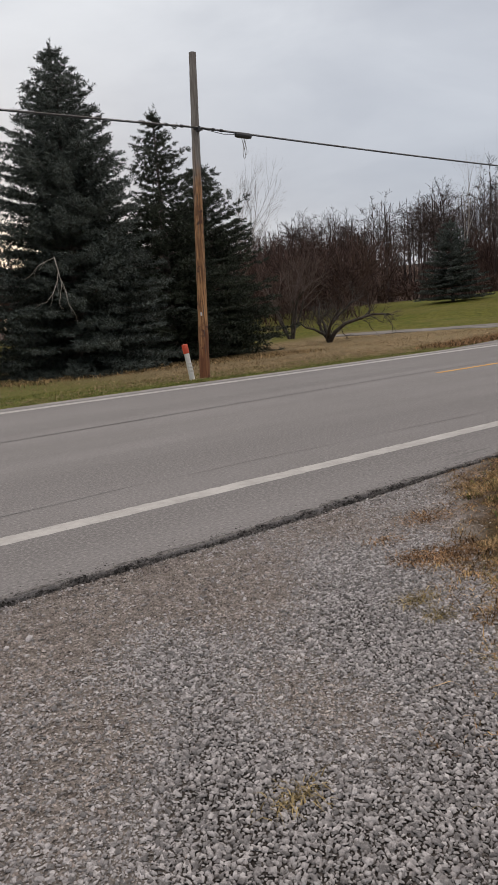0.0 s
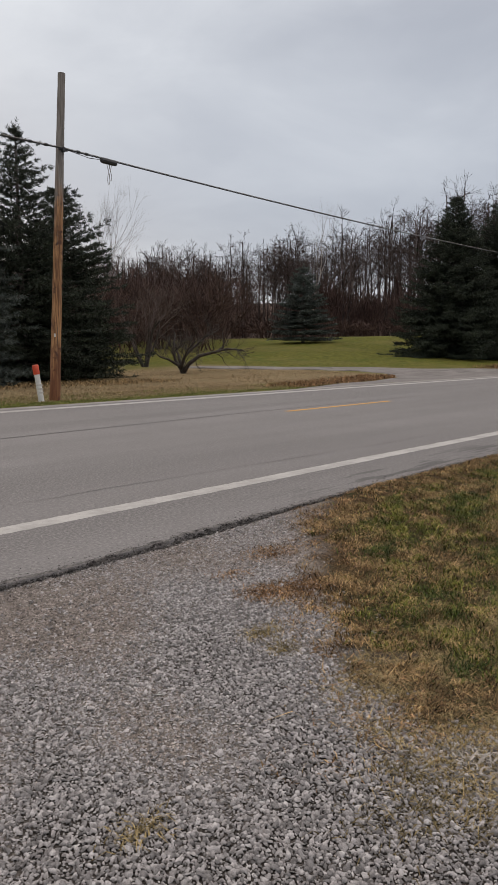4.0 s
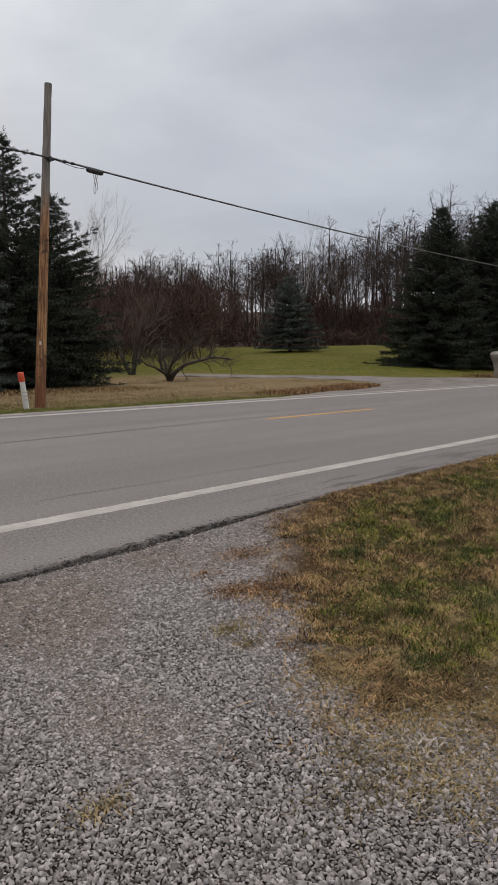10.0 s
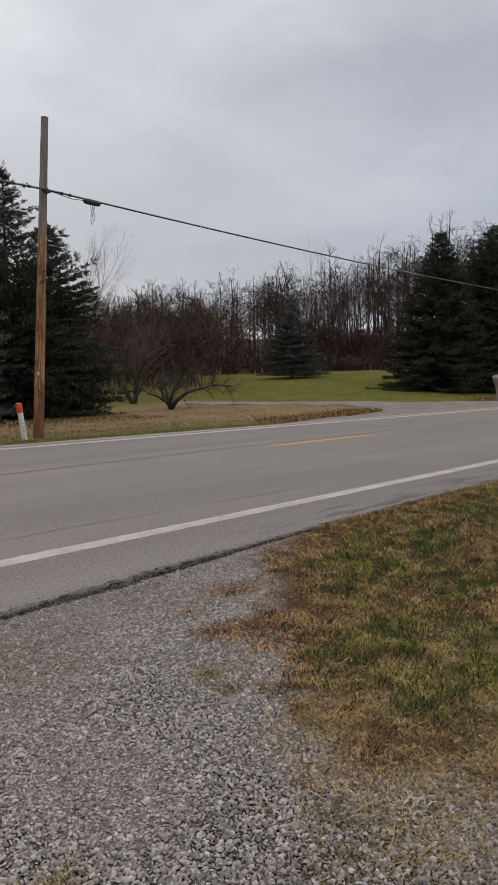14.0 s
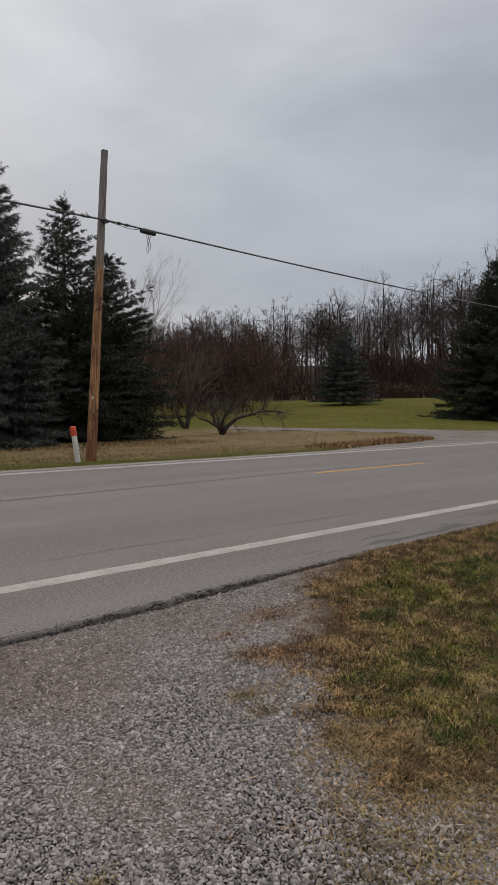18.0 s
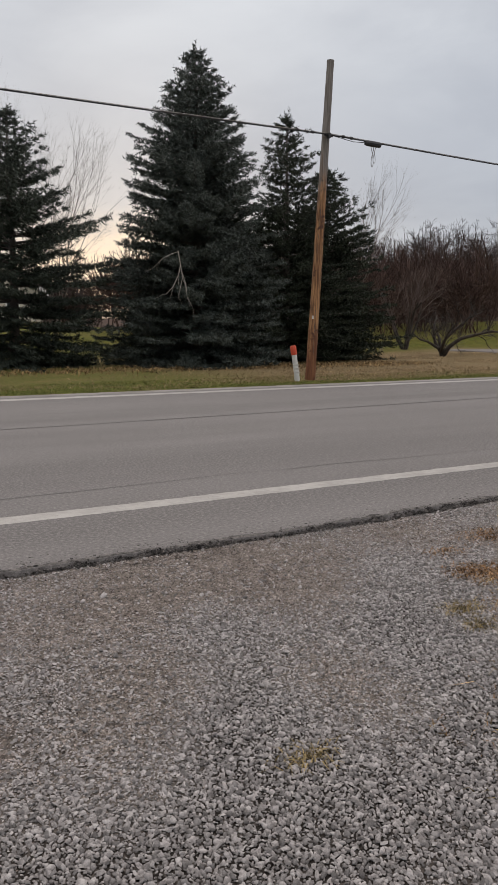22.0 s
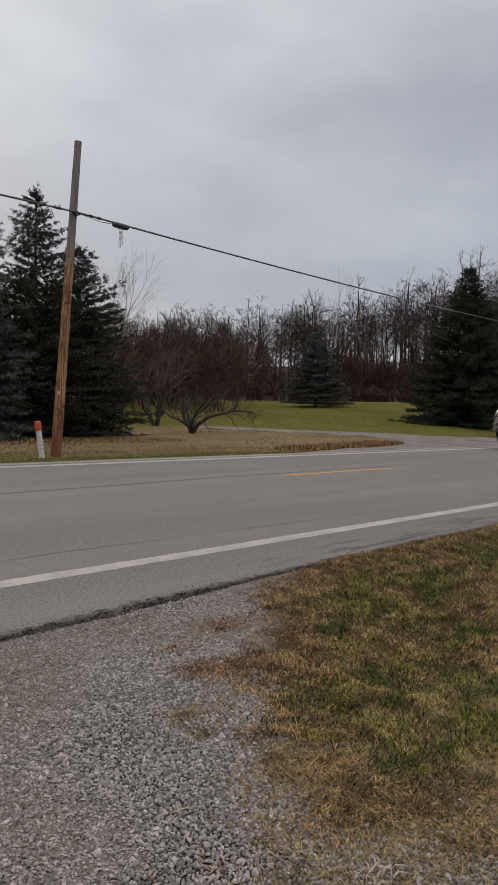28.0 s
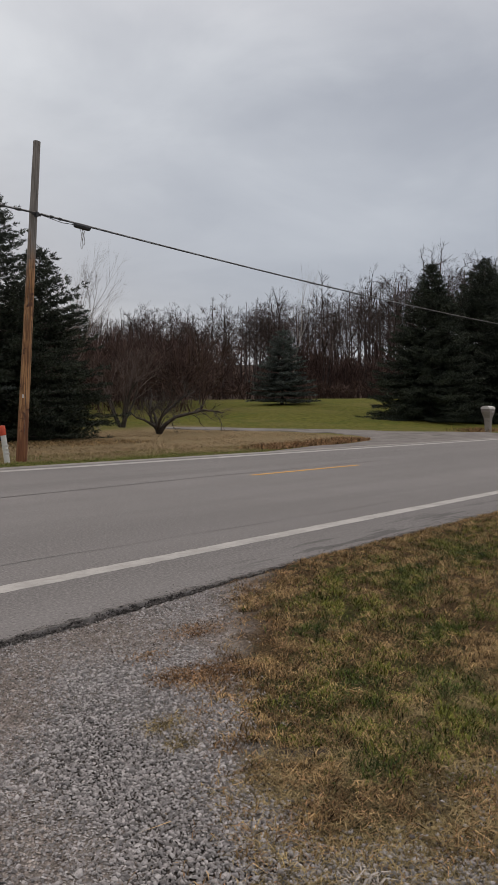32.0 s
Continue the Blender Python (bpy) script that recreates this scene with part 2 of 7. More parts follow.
M_ROOF = surface("roof_shingle", (0.10, 0.09, 0.085), (0.16, 0.145, 0.135), 3.0, 0.9, 0.6, 12.0)
M_TRIM = surface("white_trim", (0.65, 0.65, 0.63), (0.75, 0.75, 0.73), 3.0, 0.6)
M_PANE = surface("far_pane", (0.03, 0.035, 0.04), (0.06, 0.065, 0.07), 1.0, 0.15)
M_TYRE = surface("tyre_rubber", (0.011, 0.011, 0.012), (0.022, 0.021, 0.021), 12.0, 0.85, 0.5, 60.0, spec=0.2)
M_DARK = surface("black_plastic", (0.009, 0.009, 0.01), (0.018, 0.018, 0.019), 6.0, 0.6, 0.1, spec=0.15)
M_CHROME = surface("chrome", (0.68, 0.68, 0.69), (0.78, 0.78, 0.79), 4.0, 0.16, metal=1.0)
M_ALLOY = surface("alloy", (0.66, 0.66, 0.67), (0.76, 0.76, 0.77), 8.0, 0.22, metal=0.9)
M_DULL = surface("dull_steel", (0.20, 0.185, 0.17), (0.36, 0.34, 0.32), 14.0, 0.5, metal=0.7, fleck=((0.10, 0.06, 0.04), 22.0, 0.6))
M_WORN = surface("worn_grey_steel", (0.1, 0.097, 0.094), (0.19, 0.185, 0.18), 14.0, 0.6, metal=0.4)
M_NAVY = surface("navy_paint", (0.003, 0.0095, 0.03), (0.004, 0.011, 0.035), 1.0, 0.4, coat=0.32, spec=0.08)
M_WHITE = surface("white_paint", (0.47, 0.47, 0.475), (0.49, 0.49, 0.495), 1.2, 0.26, coat=1.0)
M_GREY2 = surface("grey_lower_paint", (0.2, 0.19, 0.18), (0.26, 0.25, 0.24), 3.0, 0.5, coat=0.3, fleck=((0.26, 0.24, 0.22), 7.0, 0.6))
M_SILVER = surface("silver_paint", (0.43, 0.435, 0.455), (0.45, 0.455, 0.475), 1.2, 0.26, metal=0.6, coat=1.0)
M_BLACK = surface("black_paint", (0.004, 0.005, 0.008), (0.006, 0.008, 0.012), 1.0, 0.45, coat=0.5, spec=0.1)
M_GLASS = glass("car_glass", (0.085, 0.1, 0.105))
M_SMOKE = glass("smoked_glass", (0.012, 0.013, 0.014))
M_LAMP = surface("lamp_lens", (0.12, 0.122, 0.125), (0.6, 0.605, 0.61), 16.0, 0.12, metal=0.4, coat=0.8)
M_AMBER = surface("amber_lens", (0.62, 0.19, 0.03), (0.72, 0.27, 0.06), 9.0, 0.25)
M_RED = surface("red_lens", (0.24, 0.01, 0.014), (0.34, 0.022, 0.022), 9.0, 0.25)
M_WRAP = surface("container_panel", (0.335, 0.328, 0.303), (0.40, 0.391, 0.364), 0.5, 0.5, 0.1, 5.0)
M_SKYLIT_FRONT = surface("skylit_front_panel", (0.66, 0.68, 0.71), (0.74, 0.76, 0.79), 0.7, 0.42, 0.1, 4.0, metal=0.45)
M_STRAP = surface("strap_web", (0.04, 0.04, 0.042), (0.075, 0.075, 0.08), 9.0, 0.8)
M_STRAP_OLD = surface("faded_strap_web", (0.16, 0.125, 0.045), (0.26, 0.2, 0.07), 6.0, 0.8)
M_FRAME = surface("black_frame", (0.014, 0.013, 0.013), (0.03, 0.028, 0.026), 6.0, 0.55, 0.3, 40.0)


def glowing(name, colour, strength):
    m, nt, p = material(name)
    p.inputs["Base Color"].default_value = (*colour, 1)
    p.inputs["Emission Color"].default_value = (*colour, 1)
    p.inputs["Emission Strength"].default_value = strength
    return m


M_HEAD = glowing("headlamp_bulb", (1.0, 0.86, 0.6), 1.0)
M_TAIL = glowing("tail_bulb", (0.8, 0.02, 0.04), 0.35)

# ---- mesh tools ----
Z3 = np.zeros(3)


class Geo:
    """Gathers vertices and faces for one mesh."""

    def __init__(self):
        self.v, self.f = [], []

    def add(self, verts, faces):
        k = len(self.v)
        self.v.extend(tuple(map(float, p)) for p in verts)
        self.f.extend(tuple(k + i for i in f) for f in faces)
        return self

    def box(self, lo, hi, taper=0.0):
        (a, b, c), (d, e, f) = lo, hi
        t = taper
        return self.add([(a, b, c), (d, b, c), (d, e, c), (a, e, c), (a + t, b + t, f), (d - t, b + t, f), (d - t, e - t, f), (a + t, e - t, f)],
                        [(0, 3, 2, 1), (4, 5, 6, 7), (0, 1, 5, 4), (1, 2, 6, 5), (2, 3, 7, 6), (3, 0, 4, 7)])

    def soft_box(self, lo, hi, r):
        """A box whose edges are all cut by r."""
        lo, hi = np.array(lo, float), np.array(hi, float)
        bm = bmesh.new()
        bmesh.ops.create_cube(bm, size=1.0)
        for v in bm.verts:
            v.co = Vector((lo + hi) / 2 + np.array(v.co) * (hi - lo))
        bmesh.ops.bevel(bm, geom=list(bm.edges), offset=r, segments=2, profile=0.6, affect="EDGES")
        bm.verts.index_update()
        self.add([v.co[:] for v in bm.verts], [[v.index for v in f.verts] for f in bm.faces])
        bm.free()
        return self

    def tube(self, points, radii, sides=8, caps=True):
        """A round bar along points."""
        pts = [np.array(p, float) for p in points]
        rings, ref = [], None
        for i, p in enumerate(pts):
            d = pts[min(i + 1, len(pts) - 1)] - pts[max(i - 1, 0)]
            d = d / (np.linalg.norm(d) + 1e-9)
            if ref is None:
                ref = np.cross(d, (0, 0, 1)) if abs(d[2]) < 0.9 else np.cross(d, (1, 0, 0))
            u = ref - d * (ref @ d)
            u = u / (np.linalg.norm(u) + 1e-9)
            w, ref = np.cross(d, u), u
            r = radii[i] if hasattr(radii, "__len__") else radii
            rings.append([p + r * (math.cos(a) * u + math.sin(a) * w) for a in np.arange(sides) * 2 * math.pi / sides])
        n = len(pts)
        faces = [(i * sides + j, i * sides + (j + 1) % sides, (i + 1) * sides + (j + 1) % sides, (i + 1) * sides + j) for i in range(n - 1) for j in range(sides)]
        if caps:
            faces += [tuple(range(sides))[::-1], tuple((n - 1) * sides + j for j in range(sides))]
        return self.add([p for r in rings for p in r], faces)

    def lathe(self, profile, sides=28):
        """A body turned about the y axis from (radius, y) pairs."""
        vs = [(r * math.cos(a), y, r * math.sin(a)) for r, y in profile for a in np.arange(sides) * 2 * math.pi / sides]
        n = len(profile)
        return self.add(vs, [(i * sides + j, i * sides + (j + 1) % sides, (i + 1) * sides + (j + 1) % sides, (i + 1) * sides + j) for i in range(n - 1) for j in range(sides)])

    def mesh(self, name, smooth=False):
        me = bpy.data.meshes.new(name)
        me.from_pydata(self.v, [], self.f)
        me.validate()
        if smooth:
            me.polygons.foreach_set("use_smooth", [True] * len(me.polygons))
        me.update()
        return me


def np_mesh(name, verts, faces):
    """A mesh straight from arrays; all faces have the same number of corners."""
    v, f = np.ascontiguousarray(np.asarray(verts, np.float32).reshape(-1, 3)), np.ascontiguousarray(np.asarray(faces, np.int32))
    me = bpy.data.meshes.new(name)
    me.vertices.add(len(v))
    me.vertices.foreach_set("co", v.ravel())
    me.loops.add(f.size)
    me.loops.foreach_set("vertex_index", f.ravel())
    me.polygons.add(len(f))
    me.polygons.foreach_set("loop_start", np.arange(0, f.size, f.shape[1], dtype=np.int32))
    me.update(calc_edges=True)
    return me


def part(name, geo, mat, parent=None, label="", smooth=False):
    me = geo if isinstance(geo, bpy.types.Mesh) else geo.mesh(name, smooth)
    ob = new(name, me)
    me.materials.append(mat)
    ob.parent = parent
    if label:
        tagged(ob, label)
    return ob


def thing(name, label, category, group="", kind="", at=(0, 0, 0)):
    ob = new(name)
    ob.location = at
    ob.empty_display_size = 0.2
    return tagged(ob, label, category, group, kind)


def rounded(ob, deg=35):
    """Smooth shading that keeps edges sharper than deg."""
    me = ob.data
    me.polygons.foreach_set("use_smooth", [True] * len(me.polygons))
    me.set_sharp_from_angle(angle=radians(deg))
    return ob


def sstep(x, a, b):
    t = np.clip((np.asarray(x, float) - a) / (b - a), 0, 1)
    return t * t * (3 - 2 * t)


def wave(x, y, s, seed=0.0):
    """Cheap smooth noise between about -1 and 1."""
    x, y = np.asarray(x) * s, np.asarray(y) * s
    return (np.sin(x * 1.3 + 1.7 * np.sin(y * 0.9 + seed) + seed) + np.sin(y * 1.7 + 1.3 * np.sin(x * 1.1 - seed) + 2.1 * seed) + np.sin((x + y) * 0.8 + 1.9 * np.sin((x - y) * 0.7 + seed * 1.3))) / 3


ROAD_NEAR, ROAD_FAR = 4.12, 12.48


def road_edge(x):
    """Where the asphalt breaks off on the near side: y for each x."""
    x = np.asarray(x, float)
    return ROAD_NEAR + np.interp(x, [2.6, 5.2], [0.0, 0.1]) + 0.012 * wave(x, x, 1.3, 2.0) + 0.007 * wave(x, x * 0.3, 5.0)


def ground_z(x, y):
    x, y = np.asarray(x, float), np.asarray(y, float)
    near = np.maximum(-0.04 - 0.038 * (4.1 - y), -0.3) + 0.006 * wave(x, y, 2.2)
    near = near + 0.016 * sstep(y, 3.9, 4.1)
    bank = sstep(x, 3.6, 5.4) * sstep(y, 2.6, 3.6) * 0.035
    far = -0.03 - 0.06 * sstep(y, 12.5, 14.5) + 0.015 * wave(x, y, 0.9) + 0.16 * sstep(x, 25, 32) * sstep(y, 12.7, 14.2)
    rise = 1.8 * sstep(x, 14, 58) * sstep(y, 12.5, 32) + 0.05 * wave(x, y, 0.12) * sstep(y, 16, 30)
    rise = rise + 1.7 * sstep(y, 24, 62) * (1 - sstep(x, 12, 30))
    away = np.hypot(x, y)
    ridge = 8.5 * sstep(away, 112, 190) * sstep(2.1 * x - y, -20, 25) + 2.5 * sstep(away, 130, 260) * sstep(y, 40, 90)
    z = np.where(y < 8, near + bank, far + rise + ridge * sstep(y, 5, 30))
    under = sstep(y, ROAD_NEAR + 0.02, ROAD_NEAR + 0.3) * (1 - sstep(y, ROAD_FAR - 0.3, ROAD_FAR + 0.02))
    return z * (1 - under) - 0.16 * under


def gravel_edge(y):
    """Where the gravel turns to grass on the near side: x for each y."""
    a = np.asarray(y, float) - 2.35
    p, n = np.maximum(a, 0), np.minimum(a, 0)
    return 2.4 + 0.62 * p + 0.31 * p * p - 0.75 * n


def graded(stops):
    out = []
    for a, b, step in stops:
        out.extend(np.arange(a, b, step))
    out.append(stops[-1][1])
    return np.unique(np.round(out, 4))


def ground_material():
    m, nt, p = material("ground_cover")
    pos = nt.nodes.new("ShaderNodeNewGeometry").outputs["Position"]
    sep = node(nt, "ShaderNodeSeparateXYZ", Vector=pos).outputs
    X, Y = sep[0], sep[1]
    n1, n2, n3 = noise_of(nt, pos, 1.1, 5.0), noise_of(nt, pos, 9.0, 4.0), noise_of(nt, pos, 75.0, 3.0)
    n0 = noise_of(nt, pos, 0.16, 4.0)
    # gravel
    gravel = mixed(nt, ramp(nt, n2, 0.3, 0.7), (0.06, 0.048, 0.041), (0.155, 0.128, 0.11))
    gravel = mixed(nt, ramp(nt, n3, 0.35, 0.65), gravel, (0.2, 0.174, 0.156))
    gravel = mixed(nt, maths(nt, "MULTIPLY", ramp(nt, n1, 0.48, 0.62), 0.75), gravel, (0.19, 0.152, 0.128))
    # shade between loose stones put into the colour as near-black; packed brown fines elsewhere
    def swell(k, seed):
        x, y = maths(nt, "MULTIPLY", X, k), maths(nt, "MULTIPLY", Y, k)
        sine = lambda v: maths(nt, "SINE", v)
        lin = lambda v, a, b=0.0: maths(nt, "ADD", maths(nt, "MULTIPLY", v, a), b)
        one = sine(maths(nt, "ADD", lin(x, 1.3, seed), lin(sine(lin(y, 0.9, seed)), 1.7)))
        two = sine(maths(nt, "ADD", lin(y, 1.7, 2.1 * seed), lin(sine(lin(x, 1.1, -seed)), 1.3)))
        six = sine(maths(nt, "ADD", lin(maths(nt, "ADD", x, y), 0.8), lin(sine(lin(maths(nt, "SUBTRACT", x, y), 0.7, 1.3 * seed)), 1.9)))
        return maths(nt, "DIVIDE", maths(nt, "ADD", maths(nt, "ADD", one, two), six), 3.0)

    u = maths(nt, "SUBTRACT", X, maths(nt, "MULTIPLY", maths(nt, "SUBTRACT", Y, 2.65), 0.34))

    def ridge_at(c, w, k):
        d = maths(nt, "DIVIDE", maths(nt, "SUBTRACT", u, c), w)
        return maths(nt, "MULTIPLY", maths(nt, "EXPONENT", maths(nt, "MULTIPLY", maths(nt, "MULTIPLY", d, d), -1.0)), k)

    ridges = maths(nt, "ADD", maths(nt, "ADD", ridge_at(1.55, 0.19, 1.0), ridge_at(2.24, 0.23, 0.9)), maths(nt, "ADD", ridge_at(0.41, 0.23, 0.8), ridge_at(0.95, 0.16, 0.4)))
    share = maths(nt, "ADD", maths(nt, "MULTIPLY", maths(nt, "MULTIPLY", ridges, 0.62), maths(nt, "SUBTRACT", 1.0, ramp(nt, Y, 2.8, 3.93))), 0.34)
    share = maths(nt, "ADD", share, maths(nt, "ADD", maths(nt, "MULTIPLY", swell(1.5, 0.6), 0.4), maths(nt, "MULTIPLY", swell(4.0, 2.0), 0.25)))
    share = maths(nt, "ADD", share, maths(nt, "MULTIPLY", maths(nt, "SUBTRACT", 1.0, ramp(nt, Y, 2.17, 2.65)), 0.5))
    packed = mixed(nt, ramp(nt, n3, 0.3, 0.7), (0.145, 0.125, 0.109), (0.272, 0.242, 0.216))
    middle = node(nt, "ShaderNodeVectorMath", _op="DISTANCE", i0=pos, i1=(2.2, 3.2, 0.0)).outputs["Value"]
    gap_shade = maths(nt, "SUBTRACT", 1.0, ramp(nt, middle, 1.8, 2.5))
    gravel = mixed(nt, maths(nt, "MULTIPLY", ramp(nt, share, 0.35, 1.0), gap_shade), packed, mixed(nt, ramp(nt, n3, 0.4, 0.75), (0.03, 0.026, 0.023), (0.14, 0.124, 0.113)))
    # dry and green grass
    dry = mixed(nt, ramp(nt, n3, 0.3, 0.7), (0.026, 0.017, 0.01), (0.12, 0.077, 0.038))
    green = mixed(nt, ramp(nt, n3, 0.3, 0.7), (0.014, 0.016, 0.006), (0.06, 0.062, 0.02))
    near_grass = mixed(nt, ramp(nt, maths(nt, "ADD", n1, maths(nt, "MULTIPLY", maths(nt, "SUBTRACT", n2, 0.5), 0.5)), 0.45, 0.62), dry, green)
    a = maths(nt, "SUBTRACT", Y, 2.35)
    pp, nn = maths(nt, "MAXIMUM", a, 0.0), maths(nt, "MINIMUM", a, 0.0)
    edge = maths(nt, "ADD", maths(nt, "ADD", maths(nt, "MULTIPLY", pp, 0.62), maths(nt, "MULTIPLY", maths(nt, "MULTIPLY", pp, pp), 0.31)), maths(nt, "ADD", maths(nt, "MULTIPLY", nn, -0.75), 2.4))
    d = maths(nt, "ADD", maths(nt, "SUBTRACT", X, edge), maths(nt, "MULTIPLY", maths(nt, "SUBTRACT", noise_of(nt, pos, 4.0, 5.0), 0.5), 0.8))
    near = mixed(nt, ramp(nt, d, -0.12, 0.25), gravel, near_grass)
    # far side: greener by the road, straw-coloured further in, mown lawn beyond
    verge = maths(nt, "ADD", Y, maths(nt, "MULTIPLY", maths(nt, "SUBTRACT", n1, 0.5), 3.0))
    straw = mixed(nt, ramp(nt, noise_of(nt, pos, 26.0, 4.0), 0.3, 0.7), (0.135, 0.1, 0.052), (0.265, 0.203, 0.115))
    vgreen = mixed(nt, ramp(nt, noise_of(nt, pos, 20.0, 4.0), 0.3, 0.7), (0.062, 0.074, 0.015), (0.15, 0.152, 0.04))
    lawn = mixed(nt, ramp(nt, noise_of(nt, pos, 5.0, 4.0), 0.3, 0.7), (0.06, 0.066, 0.012), (0.137, 0.13, 0.027))
    lawn = mixed(nt, maths(nt, "MULTIPLY", ramp(nt, n0, 0.42, 0.62), 0.6), lawn, (0.14, 0.12, 0.04))
    lawn = mixed(nt, maths(nt, "MULTIPLY", ramp(nt, n1, 0.5, 0.66), 0.55), lawn, (0.062, 0.086, 0.015))
    vgreen = mixed(nt, maths(nt, "MULTIPLY", ramp(nt, n1, 0.48, 0.64), 0.3), vgreen, (0.21, 0.155, 0.07))
    far = mixed(nt, maths(nt, "MULTIPLY", ramp(nt, verge, 13.6, 15.2), maths(nt, "ADD", maths(nt, "MULTIPLY", ramp(nt, X, 7.0, 11.0), 0.8), 0.2)), vgreen, straw)
    far = mixed(nt, maths(nt, "MAXIMUM", ramp(nt, maths(nt, "ADD", Y, maths(nt, "MULTIPLY", maths(nt, "SUBTRACT", n0, 0.5), 5.0)), 25.5, 29.0), ramp(nt, X, 25.4, 27.0)), far, lawn)
    away = node(nt, "ShaderNodeVectorMath", _op="LENGTH", i0=pos).outputs["Value"]
    under = maths(nt, "MULTIPLY", ramp(nt, away, 66.0, 72.0), ramp(nt, maths(nt, "SUBTRACT", maths(nt, "MULTIPLY", X, 2.1), Y), -8.0, 8.0))
    litter = mixed(nt, ramp(nt, noise_of(nt, pos, 1.3, 4.0), 0.35, 0.65), (0.045, 0.03, 0.024), (0.095, 0.065, 0.05))
    far = mixed(nt, maths(nt, "MAXIMUM", under, ramp(nt, away, 110.0, 130.0)), far, litter)
    side = ramp(nt, Y, 7.5, 8.5)
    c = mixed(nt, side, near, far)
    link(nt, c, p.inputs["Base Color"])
    p.inputs["Roughness"].default_value = 0.95
    p.inputs["Specular IOR Level"].default_value = 0.06
    h = maths(nt, "ADD", maths(nt, "MULTIPLY", n3, 0.7), maths(nt, "MULTIPLY", noise_of(nt, pos, 220.0, 3.0), 0.3))
    link(nt, node(nt, "ShaderNodeBump", Strength=0.9, Distance=0.02, Height=h).outputs[0], p.inputs["Normal"])
    return m


M_GROUND = ground_material()


def build_ground():
    xs = graded([(-900, -100, 80), (-100, -20, 8), (-20, -3, 1.0), (-3, 8, 0.16), (8, 34, 0.6), (34, 250, 5), (250, 900, 80)])
    ys = graded([(-700, -60, 80), (-60, -4, 6), (-4, 0.5, 0.5), (0.5, 4.4, 0.09), (4.4, 11.8, 0.8), (11.8, 15, 0.15), (15, 40, 0.8), (40, 240, 5), (240, 1000, 80)])
    gx, gy = np.meshgrid(xs, ys, indexing="ij")
    gz = ground_z(gx, gy)
    nx, ny = gx.shape
    v = np.stack([gx, gy, gz], -1).reshape(-1, 3)
    i = (np.arange(nx - 1)[:, None] * ny + np.arange(ny - 1)[None]).ravel()
    f = np.stack([i, i + ny, i + ny + 1, i + 1], 1)
    me = np_mesh("ground", v, f)
    me.polygons.foreach_set("use_smooth", [True] * len(me.polygons))
    tagged(part("ground", me, M_GROUND), "gravel pull-off with dry roadside grass and a mown field beyond", "ground", kind="structure")


build_ground()


def strip(name, xs, lo, hi, top, mat, parent=None, thick=0.0, label=""):
    """A ribbon along x between two edges, with a thickness downwards if given."""
    g = Geo()
    n = len(xs)
    v = [(x, lo[i], top) for i, x in enumerate(xs)] + [(x, hi[i], top) for i, x in enumerate(xs)]
    f = [(i, i + 1, n + i + 1, n + i) for i in range(n - 1)]
    if thick:
        v += [(x, lo[i] - 0.02, top - thick) for i, x in enumerate(xs)] + [(x, hi[i] + 0.05, top - thick) for i, x in enumerate(xs)]
        f += [(2 * n + i + 1, 2 * n + i, 3 * n + i, 3 * n + i + 1) for i in range(n - 1)]
        f += [(2 * n + i, 2 * n + i + 1, i + 1, i) for i in range(n - 1)] + [(n + i, n + i + 1, 3 * n + i + 1, 3 * n + i) for i in range(n - 1)]
    g.add(v, f)
    return part(name, g, mat, parent, label)


